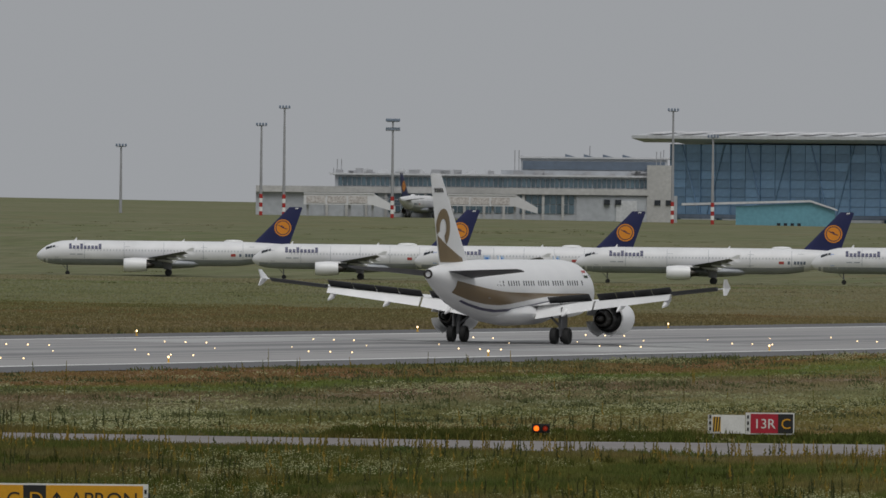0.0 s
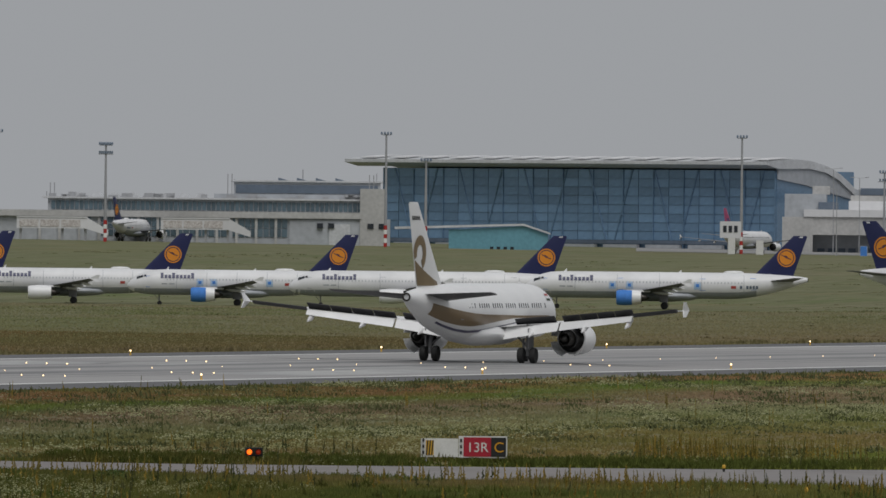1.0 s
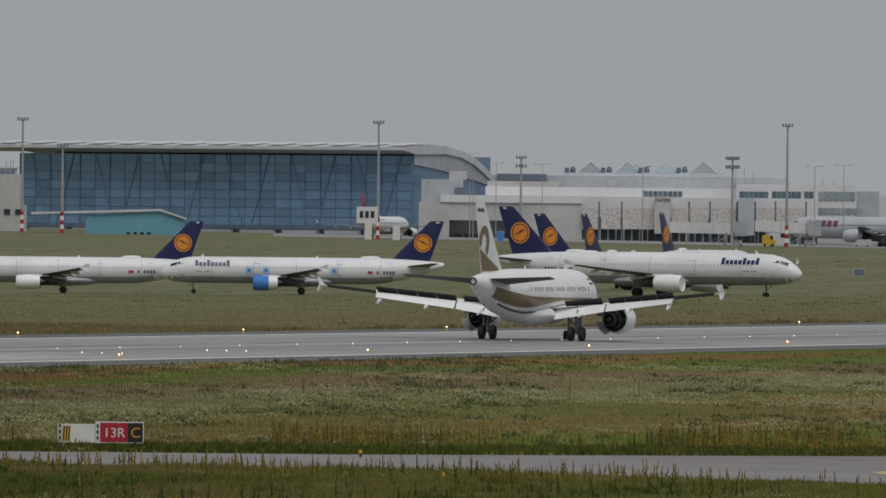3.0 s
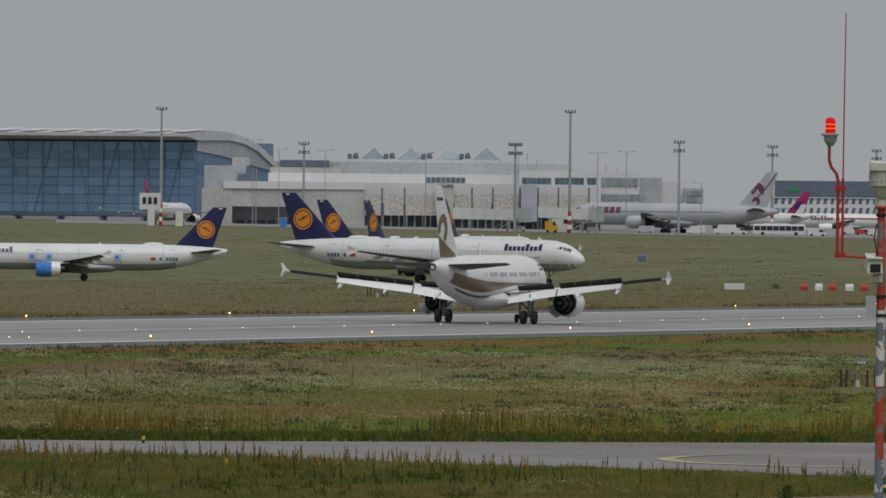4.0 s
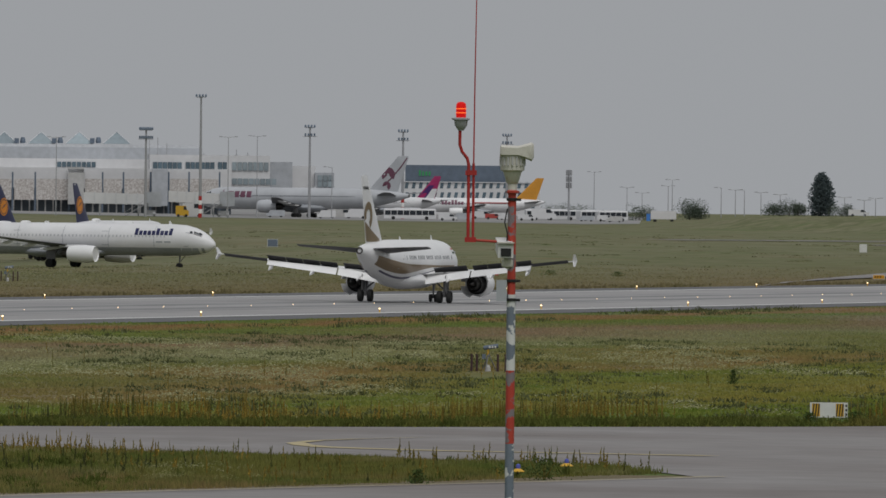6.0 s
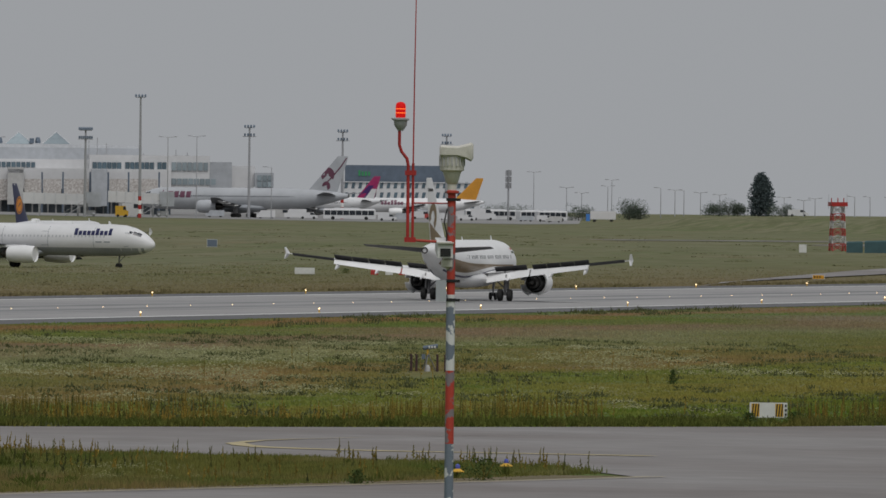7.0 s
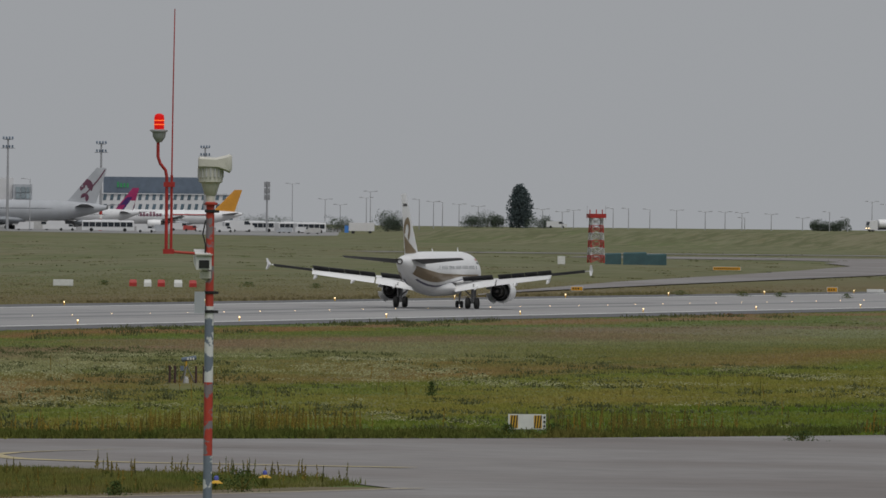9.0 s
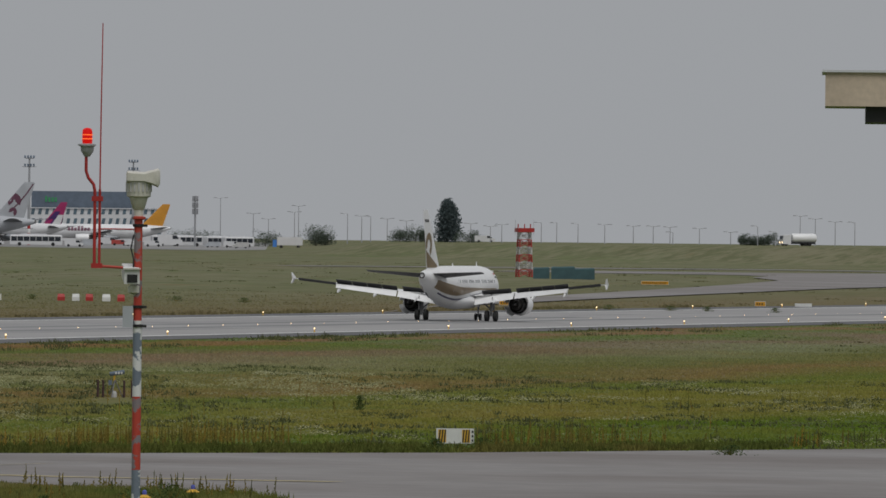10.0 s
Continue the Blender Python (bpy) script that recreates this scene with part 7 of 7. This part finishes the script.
def blades(n, h0, h1, spread, wide):
    def make(g, x, y, z, r):
        tuft = 1.0 + 1.1 * max(-0.4, noise.noise(Vector((x * 0.22, y * 0.07, 5.0))))
        for i in range(n):
            # blades bent over by the wind, all roughly the same way
            q, h = 0.28 + r.gauss(0, 0.45), (h0 + (h1 - h0) * r.random()) * tuft
            bx, by = x + r.gauss(0, spread), y + r.gauss(0, spread)
            bend = h * (0.35 + 0.9 * r.random())
            lx, ly = -0.27 * bend + r.gauss(0, h * 0.25), 0.96 * bend
            c, s = math.cos(q) * wide, math.sin(q) * wide
            g.face([(bx - c, by - s, z - 0.02), (bx + c, by + s, z - 0.02), (bx + lx, by + ly, z + h)])
    return make


def spikes(h0, h1):
    def make(g, x, y, z, r):
        h = h0 + (h1 - h0) * r.random()
        lx, ly = r.gauss(0, 0.06), r.gauss(0, 0.06)
        for k in range(3):
            q = k * 2.1 + r.random()
            c, s = 0.022 * math.cos(q), 0.022 * math.sin(q)
            g.face([(x - c, y - s, z), (x + c, y + s, z), (x + lx + c * 0.6, y + ly + s * 0.6, z + h), (x + lx - c * 0.6, y + ly - s * 0.6, z + h)])
        for k in range(9):
            u = 0.25 + 0.72 * k / 8
            q = r.random() * 6.28
            w = 0.12 * (1.15 - u)
            px, py, pz = x + lx * u, y + ly * u, z + h * u
            g.face([(px, py, pz), (px + w * math.cos(q), py + w * math.sin(q), pz + 0.05), (px + w * 0.3 * math.cos(q), py + w * 0.3 * math.sin(q), pz + 0.11)])
    return make


def zone(a0, a1, d0, d1):
    return lambda r: (a0 + (a1 - a0) * r.random(), math.sqrt(d0 ** 2 + (d1 ** 2 - d0 ** 2) * r.random()))


def drift(scale, level, off=0.0):
    """Plants that stand in drifts, stretched along the runway's direction."""
    return lambda x, y, r: noise.noise(Vector(((x * 0.966 + y * 0.259) * scale, (y * 0.966 - x * 0.259) * scale * 0.35, off))) + 0.25 * (r.random() - 0.5) > level


def edge_gap(x, y):
    """How far behind the taxiway's far edge a place lies."""
    f = between(FAR_EDGE, x, 0, 1)
    return 999.0 if f is None else y - f


def clumps(n, h, spread, size):
    """A cushion of many small flower heads, higher in its middle."""
    def make(g, x, y, z, r):
        wide = spread * (0.5 + 0.9 * r.random())
        for i in range(n):
            u, q = math.sqrt(r.random()), r.random() * 6.28
            bx, by = x + wide * u * math.cos(q), y + 1.6 * wide * u * math.sin(q)
            hh = h * (1.15 - 0.7 * u * u) * (0.75 + 0.5 * r.random())
            s = size * (0.6 + 0.8 * r.random())
            g.face([(bx - s, by, z + hh), (bx + s * 0.2, by - s * 0.5, z + hh - s * 0.3), (bx + s, by + s * 0.2, z + hh + s * 0.1), (bx, by + s, z + hh + s * 0.45)])
    return make


def mounds(n, h, spread, wide):
    """A bushy tuft of broad blades, rounded above."""
    def make(g, x, y, z, r):
        w, top = spread * (0.5 + r.random()), h * (0.5 + r.random())
        for i in range(n):
            u, q = math.sqrt(r.random()), r.random() * 6.28
            bx, by = x + w * u * math.cos(q), y + w * u * math.sin(q)
            hh = top * (1.1 - 0.75 * u * u) * (0.7 + 0.5 * r.random())
            lx, ly, c = r.gauss(0, 0.12), r.gauss(0, 0.12), wide * (0.7 + 0.6 * r.random())
            g.face([(bx - c, by, z), (bx + c, by, z), (bx + lx + c * 0.3, by + ly, z + hh), (bx + lx - c * 0.3, by + ly, z + hh * 0.95)])
    return make


def white_drifts(x, y, r):
    """Where the pale flowers stand: long drifts beside the runway, thinner elsewhere."""
    u, v = x * 0.966 + y * 0.259, y * 0.966 - x * 0.259
    band = math.exp(-((x + 222) / 26) ** 2) * 0.42 + math.exp(-((x + 176) / 14) ** 2) * 0.10
    return noise.noise(Vector((u * 0.07, v * 0.022, 7.0))) + 0.5 * noise.noise(Vector((u * 0.3, v * 0.08, 9.0))) + band > 0.22 + 0.34 * r.random()


plants("near_grass", 60000, zone(12.4, 21.6, 385, 605), blades(5, 0.06, 0.28, 0.30, 0.035), M["near_blade"], "rough green meadow grass between the taxiways", "grass", 31)
plants("meadow_grass", 90000, zone(10.0, 21.2, 560, 1180), blades(4, 0.04, 0.15, 0.6, 0.10), M["blade"], "rough green and dry meadow grass beside the runway", "grass", 32)
plants("far_grass", 38000, zone(10.0, 21.2, 1000, 1950), blades(4, 0.04, 0.13, 1.0, 0.13), M["far_blade"], "mown grass beyond the runway", "grass", 33, lambda x, y, r: r.random() > (math.hypot(x, y) - 1080) / 850)
plants("far_tufts", 1300, zone(10.0, 21.2, 1200, 3000), mounds(12, 0.13, 1.7, 0.14), M["far_blade"], "dark grass tufts in the field beyond the runway", "grass tufts", 43, drift(0.04, 0.0, 4.0))
plants("runway_verge_tufts", 800, lambda r: (lambda y: (math.degrees(math.atan2(-(RUNWAY_X - 31.5 - 5 * r.random() ** 2), y)), math.hypot(RUNWAY_X - 33, y)))(850 + 900 * r.random()), mounds(12, 0.28, 0.8, 0.08), M["far_blade"], "uneven green tufts along the runway's far side", "grass tufts", 44, lambda x, y, r: noise.noise(Vector((x * 0.05, y * 0.02, 1.0))) > -0.1)
plants("meadow_tufts", 2600, zone(10.0, 21.2, 570, 1000), mounds(16, 0.20, 0.8, 0.05), M["tuft_grey"], "dark green leafy tufts in the runway meadow", "grass tufts", 45, drift(0.08, -0.05, 6.0))
plants("near_tufts", 700, zone(12.4, 21.6, 385, 560), mounds(34, 0.30, 0.40, 0.03), M["fringe"], "dark green leafy tufts between the taxiways", "grass tufts", 46, drift(0.09, -0.05, 2.0))
# Dark green fringe grass; its dark tone also stands for shadow at its base.
plants("taxiway_fringe", 5200, lambda r: (10.0 + 9.5 * r.random(), 535 + 185 * r.random()), mounds(20, 0.30, 0.5, 0.035), M["fringe"], "dark green grass along the taxiway's far edge, toned for its shadow", "grass fringe", 47, lambda x, y, r: 1.0 < edge_gap(x, y) < 4 + 20 * r.random() ** 2 and noise.noise(Vector((x * 0.06, 3.0, 2.0))) > -0.28)
plants("meadow_flowers", 800, zone(12.6, 21.6, 385, 562), clumps(18, 0.24, 0.45, 0.028), M["flower"], "white meadow flowers in drifts", "flowers", 34, drift(0.05, 0.14))
plants("runway_side_flowers", 3000, zone(10.0, 21.2, 600, 960), clumps(13, 0.22, 0.8, 0.048), M["flower"], "white meadow flowers beside the runway", "flowers", 35, white_drifts)
plants("tall_weeds", 520, zone(12.6, 21.6, 385, 600), spikes(0.3, 0.8), M["weed"], "tall yellow-green weed spikes", "weeds", 36, drift(0.06, 0.0, 8.0))
plants("taxiway_weeds", 1000, lambda r: (10.0 + 7.0 * r.random(), 545 + 155 * r.random()), spikes(0.5, 1.2), M["weed"], "tall dry weed spikes along the taxiway", "weeds", 37, lambda x, y, r: 4 < edge_gap(x, y) < 45 + 10 * r.random() and noise.noise(Vector((x * 0.14, y * 0.05, 12.0))) > 0.08)
plants("verge_weeds", 520, zone(12.6, 21.6, 500, 600), spikes(0.35, 0.9), M["weed"], "yellow-green mullein spikes along the taxiway verge", "weeds", 39, lambda x, y, r: y > (between(BACK_EDGE, x, 0, 1) or 0) - 26 * r.random() and noise.noise(Vector((x * 0.16, y * 0.1, 2.0))) > 0.02 and y < 553)
plants("dark_weeds", 500, zone(12.6, 21.6, 385, 640), spikes(0.35, 0.9), M["dark_weed"], "dark green seed-heavy weed spikes", "weeds", 40, drift(0.12, 0.12, 15.0))
plants("runway_side_tufts", 420, lambda r: (lambda y: (math.degrees(math.atan2(-(RUNWAY_X + 31.5 + 16 * r.random() ** 2), y)), math.hypot(RUNWAY_X + 34, y)))(740 + 800 * r.random()), mounds(14, 0.30, 0.9, 0.05), M["tuft_grey"], "grey-green tall tufts along the runway's near side", "grass tufts", 41, lambda x, y, r: noise.noise(Vector((x * 0.06, y * 0.025, 21.0))) > -0.1 + (y - 900) * 0.0006)
plants("sparse_weeds", 160, zone(10.0, 21.2, 600, 880), spikes(0.5, 1.3), M["weed"], "single tall weeds beside the runway", "weeds", 38)


def shrub(a, d, h, w, seed):
    x, y = polar(d, a)
    root = thing("shrub", pose(x, y, gz(x, y)), "dense dark green weed clump", "shrub", "meadow shrubs")
    r = random.Random(seed)
    for i in range(8):
        s = G()
        s.tube([(0, 0, -0.02), (r.gauss(0, w * 0.25), r.gauss(0, w * 0.25), h * (0.6 + 0.4 * r.random()))], [0.02, 0.006], 4)
        part("stem", s, M["weed"], root)
    g = G()
    for i in range(420):
        u = r.random()
        p = Vector((r.gauss(0, w * 0.28) * (1.1 - 0.7 * u), r.gauss(0, w * 0.28) * (1.1 - 0.7 * u), h * u))
        e1 = Vector((r.gauss(0, 1), r.gauss(0, 1), 1.2 * abs(r.gauss(0, 1)))).normalized() * (0.07 + 0.06 * r.random())
        e2 = e1.cross(Vector((r.gauss(0, 1), r.gauss(0, 1), r.gauss(0, 1)))).normalized() * 0.03
        g.face([p - e2, p + e2, p + e1])
    part("leaves", g, M["blade_dark"], root)


M["blade_dark"] = material("dark_weed_leaves", (0.075, 0.11, 0.035), 0.9, scale=0.8, amount=0.8, island=0.35, spec=0.05)
for a, d, h, w, s in ((20.78, 430, 1.25, 0.8, 1), (20.86, 432, 0.9, 0.9, 2), (17.24, 452, 0.85, 0.5, 3), (13.37, 530, 0.9, 1.5, 4), (13.5, 538, 0.5, 2.0, 5), (12.25, 668, 0.55, 0.9, 6), (12.05, 670, 0.6, 1.2, 7), (12.57, 795, 0.8, 0.5, 8), (11.0, 668, 0.5, 1.6, 9), (17.6, 480, 0.6, 1.6, 10), (19.2, 560, 0.5, 2.0, 11), (16.8, 470, 0.5, 2.2, 12), (13.9, 520, 0.55, 0.8, 15)):
    shrub(a, d, h, w, s)
for px, w in ((1205, 2.2), (1315, 2.0), (1500, 1.6), (560, 1.8), (185, 1.6), (440, 2.5), (1380, 1.4)):
    shrub(12.5273 - (px - 784) * 0.002387, 1660, 0.6, w, px)


# ---- what moves: the landing jetliner and the tank truck ----
def motions():
    rows = []
    for i in range(21):
        t = i * 0.5
        y = 897.03 + 59.974 * t - 0.98472 * t ** 2 + 0.013708 * t ** 3
        rows.append((t, pose(RUNWAY_X, y, gz(RUNWAY_X, 900) + 0.06, 0, TILT, 0)))
    walk(jet, rows)
    rows = []
    for i in range(11):
        a = 10.74 + 0.062 * (i - 10)
        x, y = polar(3700, a)
        rows.append((float(i), pose(x, y, gz(x, y) + 0.1, 0, 0, a + 115)))
    walk(tanker, rows)


motions()
